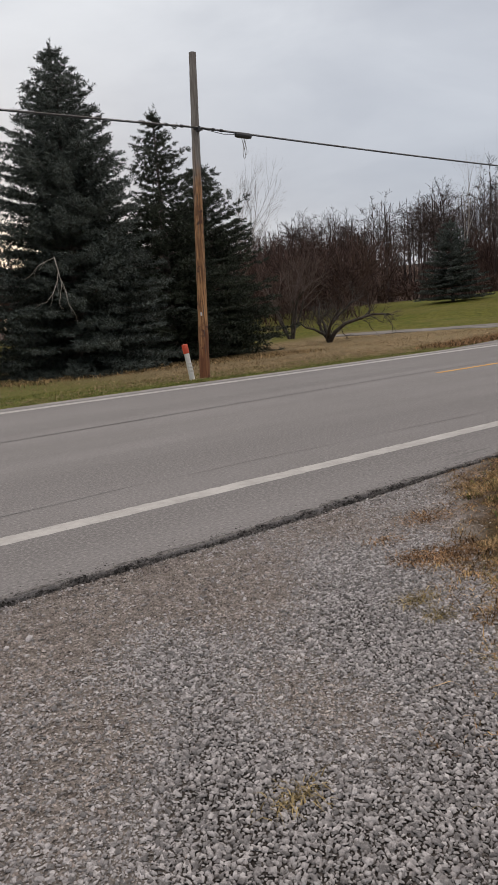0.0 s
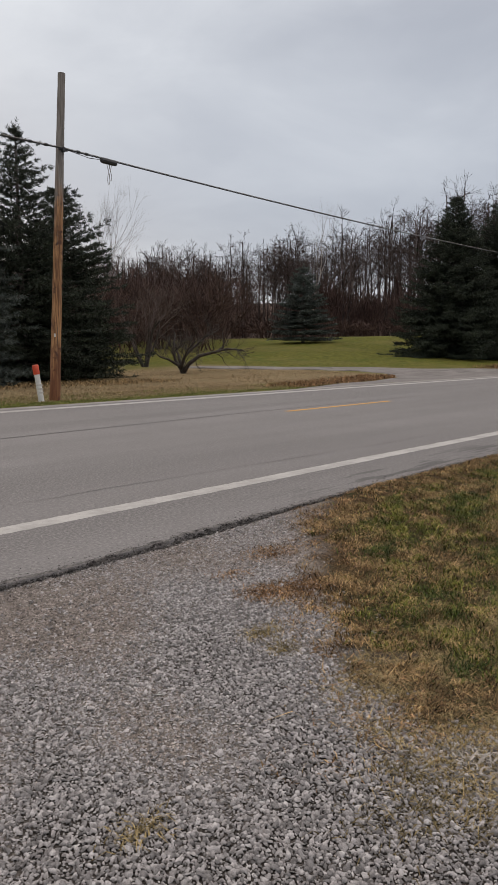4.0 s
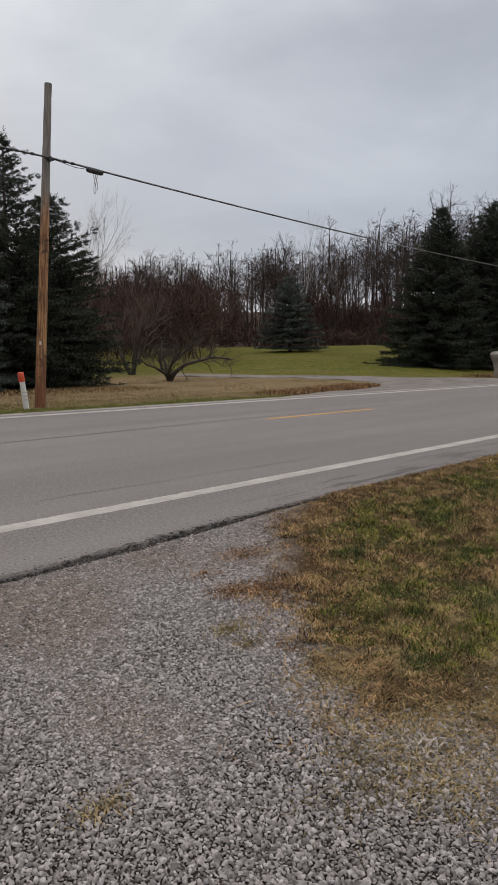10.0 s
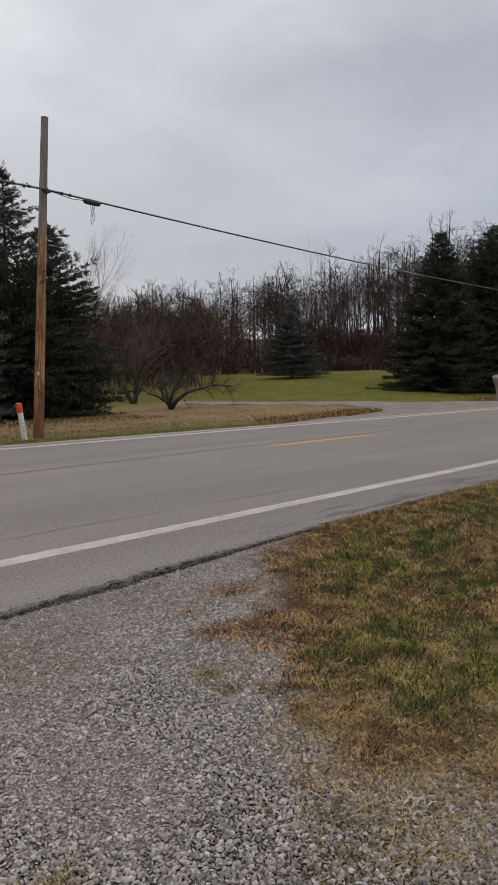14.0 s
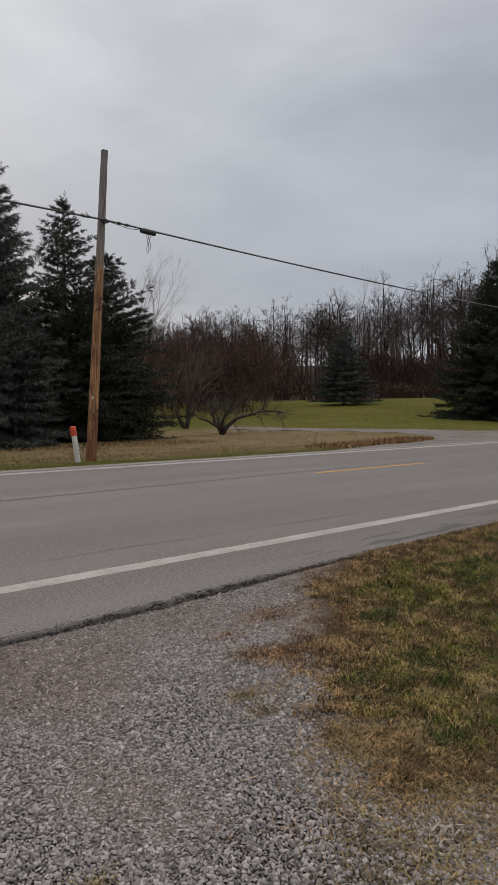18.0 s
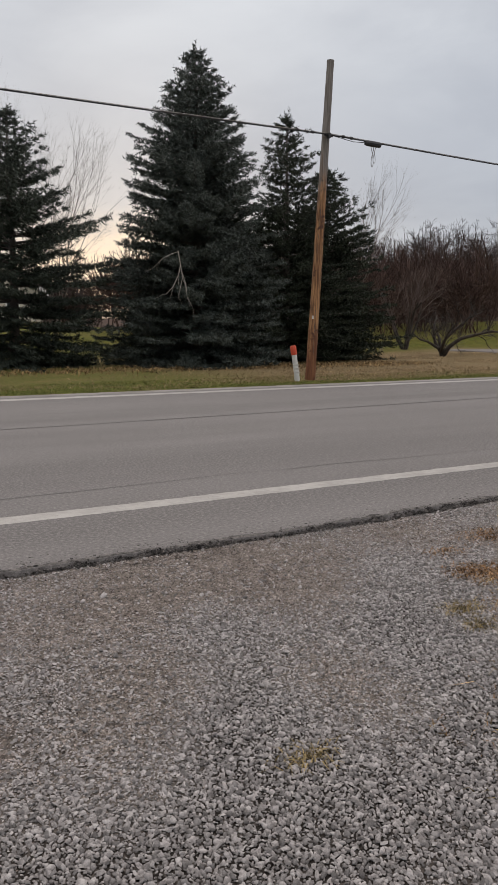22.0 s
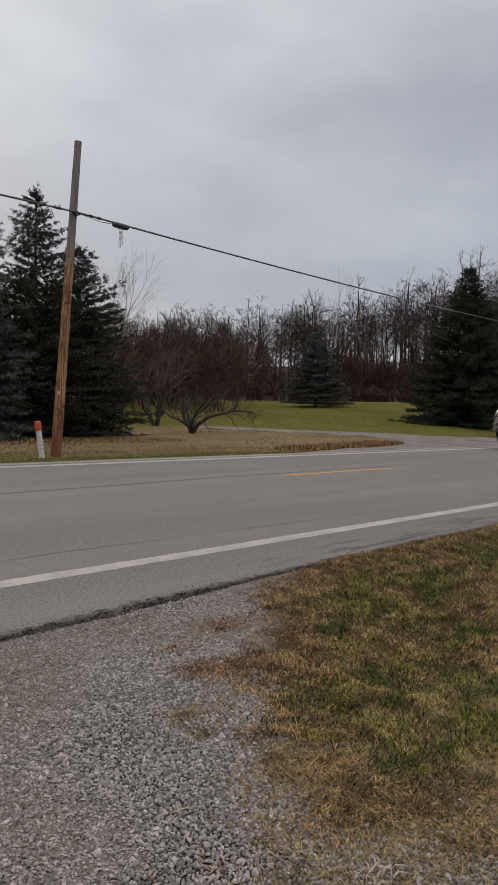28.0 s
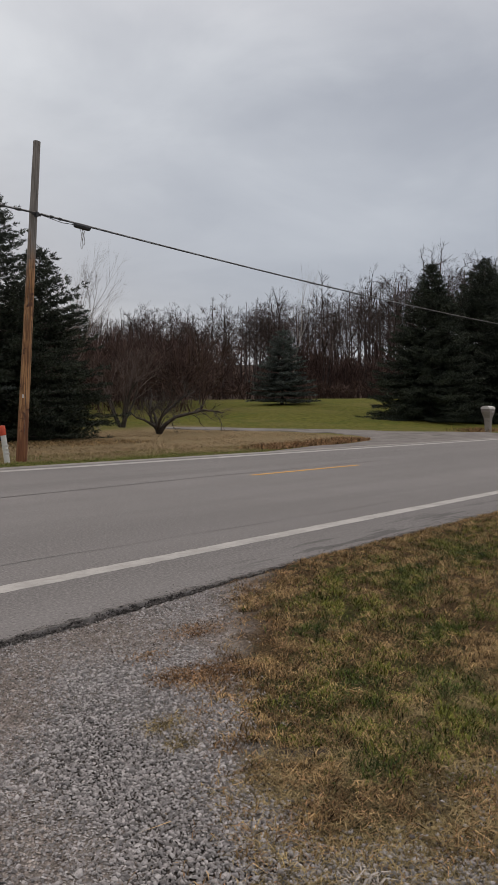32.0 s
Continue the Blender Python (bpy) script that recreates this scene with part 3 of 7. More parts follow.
def build_road():
    rnd = np.random.default_rng(3)
    xs = graded([(-400, -12, 12), (-12, 16, 0.05), (16, 60, 0.5), (60, 500, 12)])
    jag = rnd.normal(0, 0.006, len(xs))
    near = road_edge(xs)
    road = strip("road", xs, near + jag, ROAD_FAR + 0.02 * wave(xs, xs, 1.1) + jag, 0.0, M_ASPHALT, thick=0.14)
    tagged(road, "worn grey two-lane asphalt road with patched seams", "road", kind="structure")
    # crumbled black lip along the near edge
    lip = strip("road_edge", xs, near + 0.006 + jag, near + 0.03 + jag + rnd.normal(0, 0.01, len(xs)), 0.001, M_ASPHALT_EDGE, thick=0.12)
    tagged(lip, "crumbling black asphalt edge above the gravel", "road edge", kind="structure")
    w = 0.005 * wave(xs, xs, 0.7) + rnd.normal(0, 0.0025, len(xs))
    line = strip("edge_line", xs, 4.888 + w, 5.04 + w + rnd.normal(0, 0.003, len(xs)), 0.0007, M_LINE)
    tagged(line, "worn solid white edge line painted on asphalt", "road marking", kind="structure")
    line = strip("edge_line", xs, 11.7 + w, 11.95 + w, 0.002, M_LINE)
    tagged(line, "worn solid white edge line on the far side", "road marking", kind="structure")
    m = surface("shoulder_dust", (0.2, 0.184, 0.168), (0.3, 0.28, 0.258), 2.0, 0.9, 0.5, 90.0)
    dust = strip("far_shoulder", xs, 12.14 + 3 * w, ROAD_FAR - 0.02 + 2 * w, 0.003, m)
    tagged(dust, "pale gritty shoulder along the far road edge", "road shoulder", kind="structure")
    for k in range(-6, 9):
        a = 9.77 + 11.3 * k
        ys = np.linspace(a, a + 3.05, 24)
        o = rnd.normal(0, 0.003, 24)
        dash = strip("centre_dash", ys, 8.61 + o, 8.72 + o, 0.003, M_YELLOW)
        tagged(dash, "faded yellow centre dash painted on asphalt", "road marking", group="yellow centre dashes", kind="structure")
    # seam and cracks
    sx = graded([(-60, -5, 0.8), (-5, 40, 0.12), (40, 120, 1.5)])
    s = np.interp(sx, [-5, 2.6, 9, 20], [8.5, 8.65, 8.96, 9.1]) + 0.02 * wave(sx, sx, 0.5)
    t = 0.014 + 0.01 * wave(sx, sx * 0.2, 2.0, 4.0)
    tagged(strip("road_seam", sx, s - t, s + t, 0.003, M_TAR), "dark paving seam along the far lane", "road seam", kind="structure")
    cx = np.arange(-6, 14, 0.07)
    s = np.interp(cx, [-6, 0.7, 3.1, 4.5, 7.7, 10, 14], [5.38, 5.45, 5.54, 5.52, 5.42, 5.5, 5.58]) + 0.02 * wave(cx, cx, 3.1)
    t = np.maximum(0.0035 + 0.0035 * wave(cx, cx, 1.9, 1.0), 0.0005)
    tagged(strip("road_crack", cx, s - t, s + t, 0.0015, M_TAR), "thin dark crack beside the white line", "road crack", kind="structure")


build_road()


LANE_L = [(14.2, 12.46), (15.3, 12.9), (17.8, 13.7), (21.0, 14.4), (23.6, 14.9), (24.7, 15.6), (26.2, 17.0), (26.7, 18.6), (26.3, 20.4), (25.2, 23.0), (24.0, 26.0)]
LANE_R = [(36.0, 12.46), (33.8, 13.0), (32.0, 13.6), (31.2, 14.4), (30.7, 15.2), (30.2, 15.9), (29.0, 17.2), (28.5, 18.9), (27.5, 20.7), (26.4, 23.6), (25.2, 26.6)]


def build_driveway():
    """A gravel lane that leaves the far edge of the road, flares out to it and bends away between lawn and meadow."""
    g = Geo()
    n, w = 90, 13
    v, f = [], []
    for i in range(n):
        t = i / (n - 1) * (len(LANE_L) - 1)
        lo = np.array([np.interp(t, range(len(LANE_L)), [q[k] for q in LANE_L]) for k in (0, 1)])
        hi = np.array([np.interp(t, range(len(LANE_R)), [q[k] for q in LANE_R]) for k in (0, 1)])
        for j in range(w):
            p = lo + (hi - lo) * (j - 0.5) / (w - 2)
            p = p + 0.12 * wave(p[0], p[1], 2.0) * (j in (0, w - 1))
            v.append((p[0], p[1], max(float(ground_z(p[0], p[1])) + 0.035, -0.004 - 0.05 * (p[1] - 12.46)) - (0.08 if j in (0, w - 1) else 0.0)))
    for i in range(n - 1):
        for j in range(w - 1):
            f.append((i * w + j, i * w + j + 1, (i + 1) * w + j + 1, (i + 1) * w + j))
    g.add(v, f)
    m = surface("driveway_gravel", (0.12, 0.107, 0.098), (0.19, 0.172, 0.16), 1.2, 0.9, 0.6, 40.0, fleck=((0.1, 0.09, 0.082), 0.9, 0.6))
    tagged(part("driveway", g, m), "grey gravel driveway joining the far side of the road", "driveway", kind="structure")


def left_of_lane(x, y):
    return x < np.interp(y, [q[1] for q in LANE_L], [q[0] - 0.1 for q in LANE_L])


build_driveway()

# ---- stones and grass ----

def turns(rnd, n):
    q = rnd.normal(size=(n, 4))
    q /= np.linalg.norm(q, axis=1, keepdims=True)
    w, x, y, z = q.T
    return np.stack([np.stack([1 - 2 * (y * y + z * z), 2 * (x * y - z * w), 2 * (x * z + y * w)], -1),
                     np.stack([2 * (x * y + z * w), 1 - 2 * (x * x + z * z), 2 * (y * z - x * w)], -1),
                     np.stack([2 * (x * z - y * w), 2 * (y * z + x * w), 1 - 2 * (x * x + y * y)], -1)], 1)


OCTA = np.array([(1, 0, 0), (-1, 0, 0), (0, 1, 0), (0, -1, 0), (0, 0, 1), (0, 0, -1)]) * 0.95
OCTA_F = np.array([(0, 2, 4), (2, 1, 4), (1, 3, 4), (3, 0, 4), (2, 0, 5), (1, 2, 5), (3, 1, 5), (0, 3, 5)])


def stones(name, rnd, x, y, size, sink, mat, label, z=None):
    n = len(x)
    base, faces = OCTA, OCTA_F
    shape = (base[None] + rnd.normal(0, 0.23, (n, len(base), 3))) * rnd.uniform(0.55, 1.2, (n, 1, 3)) * size[:, None, None] * 0.5
    v = np.einsum("nij,nkj->nki", turns(rnd, n), shape)
    v[:, :, 2] *= 0.75
    v += np.stack([x, y, (ground_z(x, y) if z is None else z) + size * (0.28 - sink)], -1)[:, None]
    f = (faces[None] + len(base) * np.arange(n)[:, None, None]).reshape(-1, 3)
    tagged(part(name, np_mesh(name, v, f), mat), label, "gravel", kind="stuff")


def coarse_share(x, y):
    """How much of the gravel is loose, clean stone rather than packed fines."""
    u = x - 0.34 * (y - 2.65)                     # wheel tracks run a little aslant
    ridge = np.exp(-((u - 1.55) / 0.19) ** 2) + 0.9 * np.exp(-((u - 2.24) / 0.23) ** 2) + 0.8 * np.exp(-((u - 0.41) / 0.23) ** 2) + 0.75 * np.exp(-((u - 0.95) / 0.16) ** 2) * sstep(y, 2.97, 2.49)
    s = 0.38 + 0.6 * ridge * sstep(y, 3.93, 2.8) + 0.4 * wave(x, y, 1.5, 0.6) + 0.25 * wave(x, y, 4.0, 2.0) + 0.5 * sstep(y, 2.65, 2.17)
    s = s - 0.7 * np.exp(-((x - 0.85) / 0.12) ** 2 - ((y - 2.98) / 0.17) ** 2) + 0.35 * np.exp(-((x - 0.75) / 0.3) ** 2 - ((y - 3.65) / 0.25) ** 2)
    s = s + 0.5 * np.exp(-((x - 2.83) / 0.23) ** 2 - ((y - 3.3) / 0.45) ** 2)
    return np.clip(s, 0.06, 0.95)


PHI = (1 + 5 ** 0.5) / 2
ICO = np.array([(-1, PHI, 0), (1, PHI, 0), (-1, -PHI, 0), (1, -PHI, 0), (0, -1, PHI), (0, 1, PHI), (0, -1, -PHI), (0, 1, -PHI), (PHI, 0, -1), (PHI, 0, 1), (-PHI, 0, -1), (-PHI, 0, 1)]) / math.hypot(1, PHI)
ICO_F = np.array([(0, 11, 5), (0, 5, 1), (0, 1, 7), (0, 7, 10), (0, 10, 11), (1, 5, 9), (5, 11, 4), (11, 10, 2), (10, 7, 6), (7, 1, 8), (3, 9, 4), (3, 4, 2), (3, 2, 6), (3, 6, 8), (3, 8, 9), (4, 9, 5), (2, 4, 11), (6, 2, 10), (8, 6, 7), (9, 8, 1)])


def laid_stones(name, rnd, x, y, size, sink, flat, tilt, base, faces, mat, label):
    """Stones that lie on their broad sides, each a dented ball stretched and turned about the upright; their buried faces are left off."""
    faces = faces[base[faces][:, :, 2].mean(1) > (-0.32 if len(base) > 6 else -0.05)]
    n = len(x)
    v = base[None] * (1 + rnd.normal(0, 0.23, (n, len(base), 1))) + rnd.normal(0, 0.16, (n, len(base), 3))
    v = v * np.stack([rnd.uniform(0.85, 1.3, n), rnd.uniform(0.7, 1.0, n), flat * rnd.uniform(0.75, 1.25, n)], -1)[:, None] * size[:, None, None] * 0.5
    a = rnd.uniform(0, 2 * math.pi, n)
    px, py, c, d = v[:, :, 0], v[:, :, 1], np.cos(a)[:, None], np.sin(a)[:, None]
    v = np.stack([c * px - d * py, d * px + c * py, v[:, :, 2] + tilt * (rnd.normal(size=(n, 1)) * px + rnd.normal(size=(n, 1)) * py)], -1)
    v += np.stack([x, y, ground_z(x, y) + size * (0.5 * flat) * (1 - 2 * sink)], -1)[:, None]
    f = (faces[None] + len(base) * np.arange(n)[:, None, None]).reshape(-1, 3)
    tagged(part(name, np_mesh(name, v, f), mat), label, "gravel", kind="stuff")


def bed(rnd, gap, x0=-0.7, x1=4.9, y0=1.0, y1=4.13):
    """Places a gap apart in staggered rows, shaken out of line, that lie on the gravel."""
    gx, gy = np.meshgrid(np.arange(x0, x1, gap), np.arange(y0, y1, gap * 0.87), indexing="ij")
    gx = gx + gap * 0.5 * (np.arange(gx.shape[1]) % 2)
    x, y = (gx + rnd.uniform(-0.36, 0.36, gx.shape) * gap).ravel(), (gy + rnd.uniform(-0.36, 0.36, gy.shape) * gap).ravel()
    n = len(x)
    k = x < gravel_edge(y) + 0.16 * wave(x, y, 4.0) + 0.1 * wave(x, y, 11.0, 1.0) + rnd.exponential(0.06, n)
    k |= (y < 2.27 - 0.1 * (x - 2.4) + 0.12 * wave(x, y, 5.0, 2.0)) & (rnd.uniform(size=n) < 0.2 + 0.65 * sstep(wave(x, y, 3.3, 1.2) + 0.6 * wave(x, y, 9.0), 0.3, -0.3))
    out = np.maximum(2.45 - 0.63 * (x - 0.5) - y, 0.34 - x)
    k &= out < rnd.exponential(0.5, n) * (rnd.uniform(size=n) < 0.5)        # thins out where nobody has driven
    k &= y < road_edge(x) - 0.015
    return x[k], y[k]


def build_stones():
    rnd = np.random.default_rng(11)
    x, y = bed(rnd, 0.0099)
    c = coarse_share(x, y) + 0.12 * rnd.normal(size=len(x))
    k = c > 0.62
    laid_stones("coarse_gravel", rnd, x[k], y[k], 0.0102 * rnd.lognormal(0, 0.3, k.sum()).clip(0.55, 1.7), rnd.uniform(0.0, 0.3, k.sum()), 0.66, 0.28, ICO, ICO_F, M_STONE, "loose coarse pale grey crushed limestone")
    x, y = bed(rnd, 0.0082)
    c = coarse_share(x, y) + 0.14 * rnd.normal(size=len(x))
    k = (c > 0.34) & (c < 0.74)
    laid_stones("loose_gravel", rnd, x[k], y[k], 0.0092 * rnd.lognormal(0, 0.3, k.sum()).clip(0.5, 1.9), rnd.uniform(0.05, 0.4, k.sum()), 0.62, 0.22, OCTA, OCTA_F, M_STONE, "loose crushed pale grey limestone gravel")
    x, y = bed(rnd, 0.0066)
    c = coarse_share(x, y) + 0.15 * rnd.normal(size=len(x))
    k = c < 0.52
    laid_stones("packed_gravel", rnd, x[k], y[k], 0.0068 * rnd.lognormal(0, 0.36, k.sum()).clip(0.45, 2.0), rnd.uniform(0.2, 0.62, k.sum()), 0.6, 0.2, OCTA, OCTA_F, M_FINES, "packed fine brown-grey gravel")
    # single stones shed over the packed ground
    n = 13000
    x, y = rnd.uniform(0.2, 3.4, n), rnd.uniform(1.9, 4.08, n)
    k = (x < gravel_edge(y) - 0.05) & (coarse_share(x, y) < 0.62) & (rnd.uniform(size=n) < 0.5 + 0.5 * wave(x, y, 7.0, 3.0))
    laid_stones("shed_gravel", rnd, x[k], y[k], rnd.uniform(0.007, 0.0145, k.sum()), rnd.uniform(0.0, 0.3, k.sum()), 0.6, 0.3, ICO, ICO_F, M_STONE, "single pale stones shed over the packed gravel")
    # the odd larger stone lying on top
    n = 170
    x, y = rnd.uniform(0.4, 3.2, n), rnd.uniform(1.9, 4.0, n)
    k = x < gravel_edge(y) - 0.1
    laid_stones("stray_stone", rnd, x[k], y[k], rnd.uniform(0.016, 0.027, k.sum()), rnd.uniform(0.0, 0.2, k.sum()), 0.5, 0.3, ICO, ICO_F, M_STONE, "larger stray stones lying on the gravel")
    # broken edge of the asphalt, from the gravel up over the lip
    n = 26000
    x = -0.4 + 11.0 * rnd.uniform(size=n) ** 1.4
    t = rnd.uniform(size=n)
    up = rnd.uniform(size=n) < 0.5
    e = road_edge(x) + 0.01 * wave(x, x, 7.0)
    y = np.where(up, e + 0.004 + rnd.exponential(0.035, n), e - 0.024 + 0.034 * t)
    low = ground_z(x, e - 0.03)
    z = np.where(up, -0.003, low * (1 - np.clip(t / 0.9, 0, 1) ** 0.8) - 0.003)
    stones("asphalt_crumbs", rnd, x, y, rnd.lognormal(math.log(0.0098), 0.4, n).clip(0.004, 0.022) * np.where(up, 0.8, 1.0), np.where(up, 0.2, rnd.uniform(0.0, 0.5, n)), M_ASPHALT_EDGE, "loose black asphalt crumbs along the road edge", z=z)


build_stones()


def blades(name, rnd, x, y, tall, wide, lean, mat, label, category="grass"):
    n = len(x)
    h = tall * rnd.uniform(0.55, 1.3, n)
    a, b = rnd.uniform(0, 2 * math.pi, n), rnd.uniform(0, 2 * math.pi, n)
    d = np.stack([np.cos(a), np.sin(a), 0 * a], -1)
    s = np.stack([np.cos(b), np.sin(b), 0 * b], -1) * (wide * rnd.uniform(0.6, 1.4, n))[:, None]
    l = lean * rnd.uniform(0.3, 1.4, n)
    base = np.stack([x, y, ground_z(x, y) - 0.004], -1)
    up = np.array((0, 0, 1.0))
    mid = base + up * (h * 0.55)[:, None] + d * (h * l * 0.35)[:, None]
    tip = base + up * (h * np.maximum(1 - 0.45 * l, 0.15))[:, None] + d * (h * l)[:, None]
    v = np.stack([base - s, base + s, mid - 0.8 * s, mid + 0.8 * s, tip], 1)
    k = 5 * np.arange(n)[:, None]
    f = np.concatenate([k + [0, 1, 3], k + [0, 3, 2], k + [2, 3, 4]])
    tagged(part(name, np_mesh(name, v, f), mat), label, category, kind="stuff")


def build_grass():
    rnd = np.random.default_rng(5)

    def near(n, bias, x1=13.0):
        x = 2.0 + (x1 - 2.0) * rnd.uniform(size=n) ** 1.7
        y = rnd.uniform(1.5, 4.2, n)
        e = x - gravel_edge(y) + 0.3 * wave(x, y, 3.0)
        clump = 0.08 + 0.92 * sstep(0.6 * wave(x, y, 13.0, 0.7) + 0.6 * wave(x, y, 27.0, 2.0) + 0.3 * wave(x, y, 5.0), -0.35, 0.35)
        k = (e > rnd.normal(0.12, 0.2, n)) & (rnd.uniform(size=n) < bias(x, y, e) * clump)
        k &= (np.hypot((x - 2.84) / 1.3, y - 2.6) > 0.06) & (np.hypot(x - 2.9, y - 2.15) > 0.045)      # bare soil
        return x[k], y[k]

    def greenness(x, y, e):
        return np.clip(sstep(e, 0.15, 1.0) * (0.5 + 0.5 * wave(x, y, 2.2, 3.0) + 0.55 * wave(x, y, 6.5, 1.0) + 0.4 * wave(x, y, 15.0, 2.0)) * sstep(y, 4.15, 3.8) + 0.06 * sstep(e, 0.2, 1), 0, 1)

    def lush(x, y):
        """Knots where the grass stands taller."""
        return 0.75 + 0.75 * sstep(wave(x, y, 17.0, 1.7) + 0.5 * wave(x, y, 6.0), -0.1, 0.8)

    x, y = near(560000, lambda x, y, e: np.clip(1.05 - 0.75 * greenness(x, y, e), 0.2, 1) * (0.45 + 0.55 * sstep(y, 1.9, 2.4)) * (0.4 + 0.6 * sstep(e, 0.1, 0.65)))
    blades("dry_grass", rnd, x, y, 0.033 * lush(x, y), 0.0017, 1.9, M_DRY, "short straw-coloured winter grass beside the gravel")
    x, y = near(430000, lambda x, y, e: np.clip(sstep(e, 0.75, 0.05) + sstep(y, 3.55, 4.0) + 0.5 * sstep(wave(x, y, 3.1, 5.0), 0.2, 0.7), 0.08, 1) * 0.85)
    blades("rusty_grass", rnd, x, y, 0.027, 0.0016, 2.0, M_RUST, "rust-brown dead grass along the verge edge")
    x, y = near(430000, lambda x, y, e: greenness(x, y, e))
    blades("green_grass", rnd, x, y, 0.036 * lush(x, y), 0.0018, 1.4, M_GREEN, "patchy short green grass in the verge")
    for name, mat, n, want, tall, label in (("green_tufts", M_GREEN, 1500, 1, 0.05, "small upright tufts of dark green grass"), ("straw_tufts", M_DRY, 1700, 0, 0.045, "small bent tufts of straw-coloured grass")):
        x, y = near(n * 9, lambda x, y, e: greenness(x, y, e) ** 1.5 if want else np.clip(1.0 - greenness(x, y, e), 0.1, 0.9) * sstep(e, 0.0, 0.5))
        x, y = np.repeat(x[:n], 22), np.repeat(y[:n], 22)
        blades(name, rnd, x + 0.018 * rnd.normal(size=len(x)), y + 0.018 * rnd.normal(size=len(x)), tall, 0.0019, 1.0, mat, label)
    # darker knots of green
    for cx, cy, w in ((5.3, 3.5, 0.17), (3.93, 3.3, 0.1), (3.42, 2.75, 0.09), (2.97, 2.39, 0.07), (4.9, 3.25, 0.14), (4.3, 2.9, 0.11), (3.75, 2.5, 0.1), (6.1, 3.55, 0.2)):
        m = int(900 * (w / 0.1) ** 1.5)
        x, y = cx + w * rnd.normal(size=m), cy + 0.6 * w * rnd.normal(size=m)
        k = wave(x, y, 24.0, cx) + 0.7 * wave(x, y, 50.0, cy) > -0.1
        blades("green_knot", rnd, x[k], y[k], 0.045, 0.0018, 1.3, M_KNOT, "dense dark green knot of grass")
    # thin growth through the gravel, and a few stray stalks lying on the grass
    n = 130000
    x, y = rnd.uniform(1.4, 4.0, n), rnd.uniform(1.4, 2.7, n)
    k = (rnd.uniform(size=n) < 0.8 * sstep(wave(x, y, 3.3, 1.2) + 0.6 * wave(x, y, 9.0), -0.7, 0.5) * np.maximum(sstep(x - gravel_edge(y), -0.22, 0.12), 0.6 * sstep(x, 1.85, 2.3) * sstep(y, 2.35, 2.2)))
    blades("sparse_grass", rnd, x[k], y[k], 0.026, 0.0016, 2.2, M_THATCH, "thin dry growth through the gravel")
    n = 260
    x, y = near(n * 3, lambda x, y, e: 0.9)
    blades("loose_stalks", rnd, x[:n], y[:n], 0.08, 0.0013, 3.2, M_STRAW, "loose pale stalks lying on the grass")

    for cx, cy, w, m, mat in ((3.16, 3.28, 0.1, 1500, M_RUST), (3.02, 3.36, 0.07, 700, M_RUST), (2.68, 3.07, 0.045, 330, M_THATCH), (2.62, 2.93, 0.035, 200, M_THATCH), (3.5, 3.72, 0.09, 500, M_RUST), (1.63, 2.53, 0.04, 200, M_THATCH), (3.1, 3.6, 0.06, 160, M_RUST)):
        blades("gravel_tuft", rnd, cx + w * rnd.normal(size=m), cy + 0.6 * w * rnd.normal(size=m), 0.028, 0.0017, 1.9, mat, "low mat of dead grass growing in the gravel")
    # far verge
    n = 60000
    x, y = -3 + 26 * rnd.uniform(size=n), 12.5 + 3.4 * rnd.uniform(size=n) ** 1.2
    k = left_of_lane(x, y)
    x, y = x[k], y[k]
    g = rnd.uniform(size=len(x)) < np.clip(0.85 - 0.55 * sstep(y, 13.4, 15.2) * sstep(x, 6, 10) + 0.25 * wave(x, y, 1.2), 0.05, 1)
    blades("verge_grass", rnd, x[g], y[g], 0.05, 0.005, 1.5, M_VERGE, "yellow-green grass along the far road edge")
    blades("verge_straw", rnd, x[~g], y[~g], 0.055, 0.005, 1.6, M_STRAW, "dry straw grass along the far road edge")
    n = 60000
    x, y = -4 + 30 * rnd.uniform(size=n), 15 + 11 * rnd.uniform(size=n) ** 1.2
    k = left_of_lane(x, y) & (rnd.uniform(size=n) < (0.06 + 0.9 * sstep(x, 7, 11)) * (0.5 + 0.6 * wave(x, y, 1.1, 4.0)))
    blades("meadow_straw", rnd, x[k], y[k], 0.07, 0.0065, 2.2, M_STRAW, "tan unmown grass before the trees")


build_grass()

# ---- trees ----


def prisms(segs, sides=3):
    """Tapered bars from rows of x0 y0 z0 x1 y1 z1 r0 r1, all in one go."""
    s = np.asarray(segs, float)
    a, b = s[:, 0:3], s[:, 3:6]
    d = b - a
    d = d / (np.linalg.norm(d, axis=1, keepdims=True) + 1e-9)
    ref = np.where(np.abs(d[:, 2:3]) > 0.9, np.array([[1.0, 0, 0]]), np.array([[0, 0, 1.0]]))
    u = np.cross(d, ref)
    u /= np.linalg.norm(u, axis=1, keepdims=True) + 1e-9
    w = np.cross(d, u)
    ang = np.arange(sides) * 2 * math.pi / sides
    o = np.cos(ang)[None, :, None] * u[:, None] + np.sin(ang)[None, :, None] * w[:, None]
    v = np.concatenate([a[:, None] + o * s[:, 6, None, None], b[:, None] + o * s[:, 7, None, None]], 1)
    k = (2 * sides * np.arange(len(s)))[:, None, None]
    j = np.arange(sides)
    f = np.stack([j, (j + 1) % sides, sides + (j + 1) % sides, sides + j], 1)[None] + k
    return v.reshape(-1, 3), f.reshape(-1, 4)


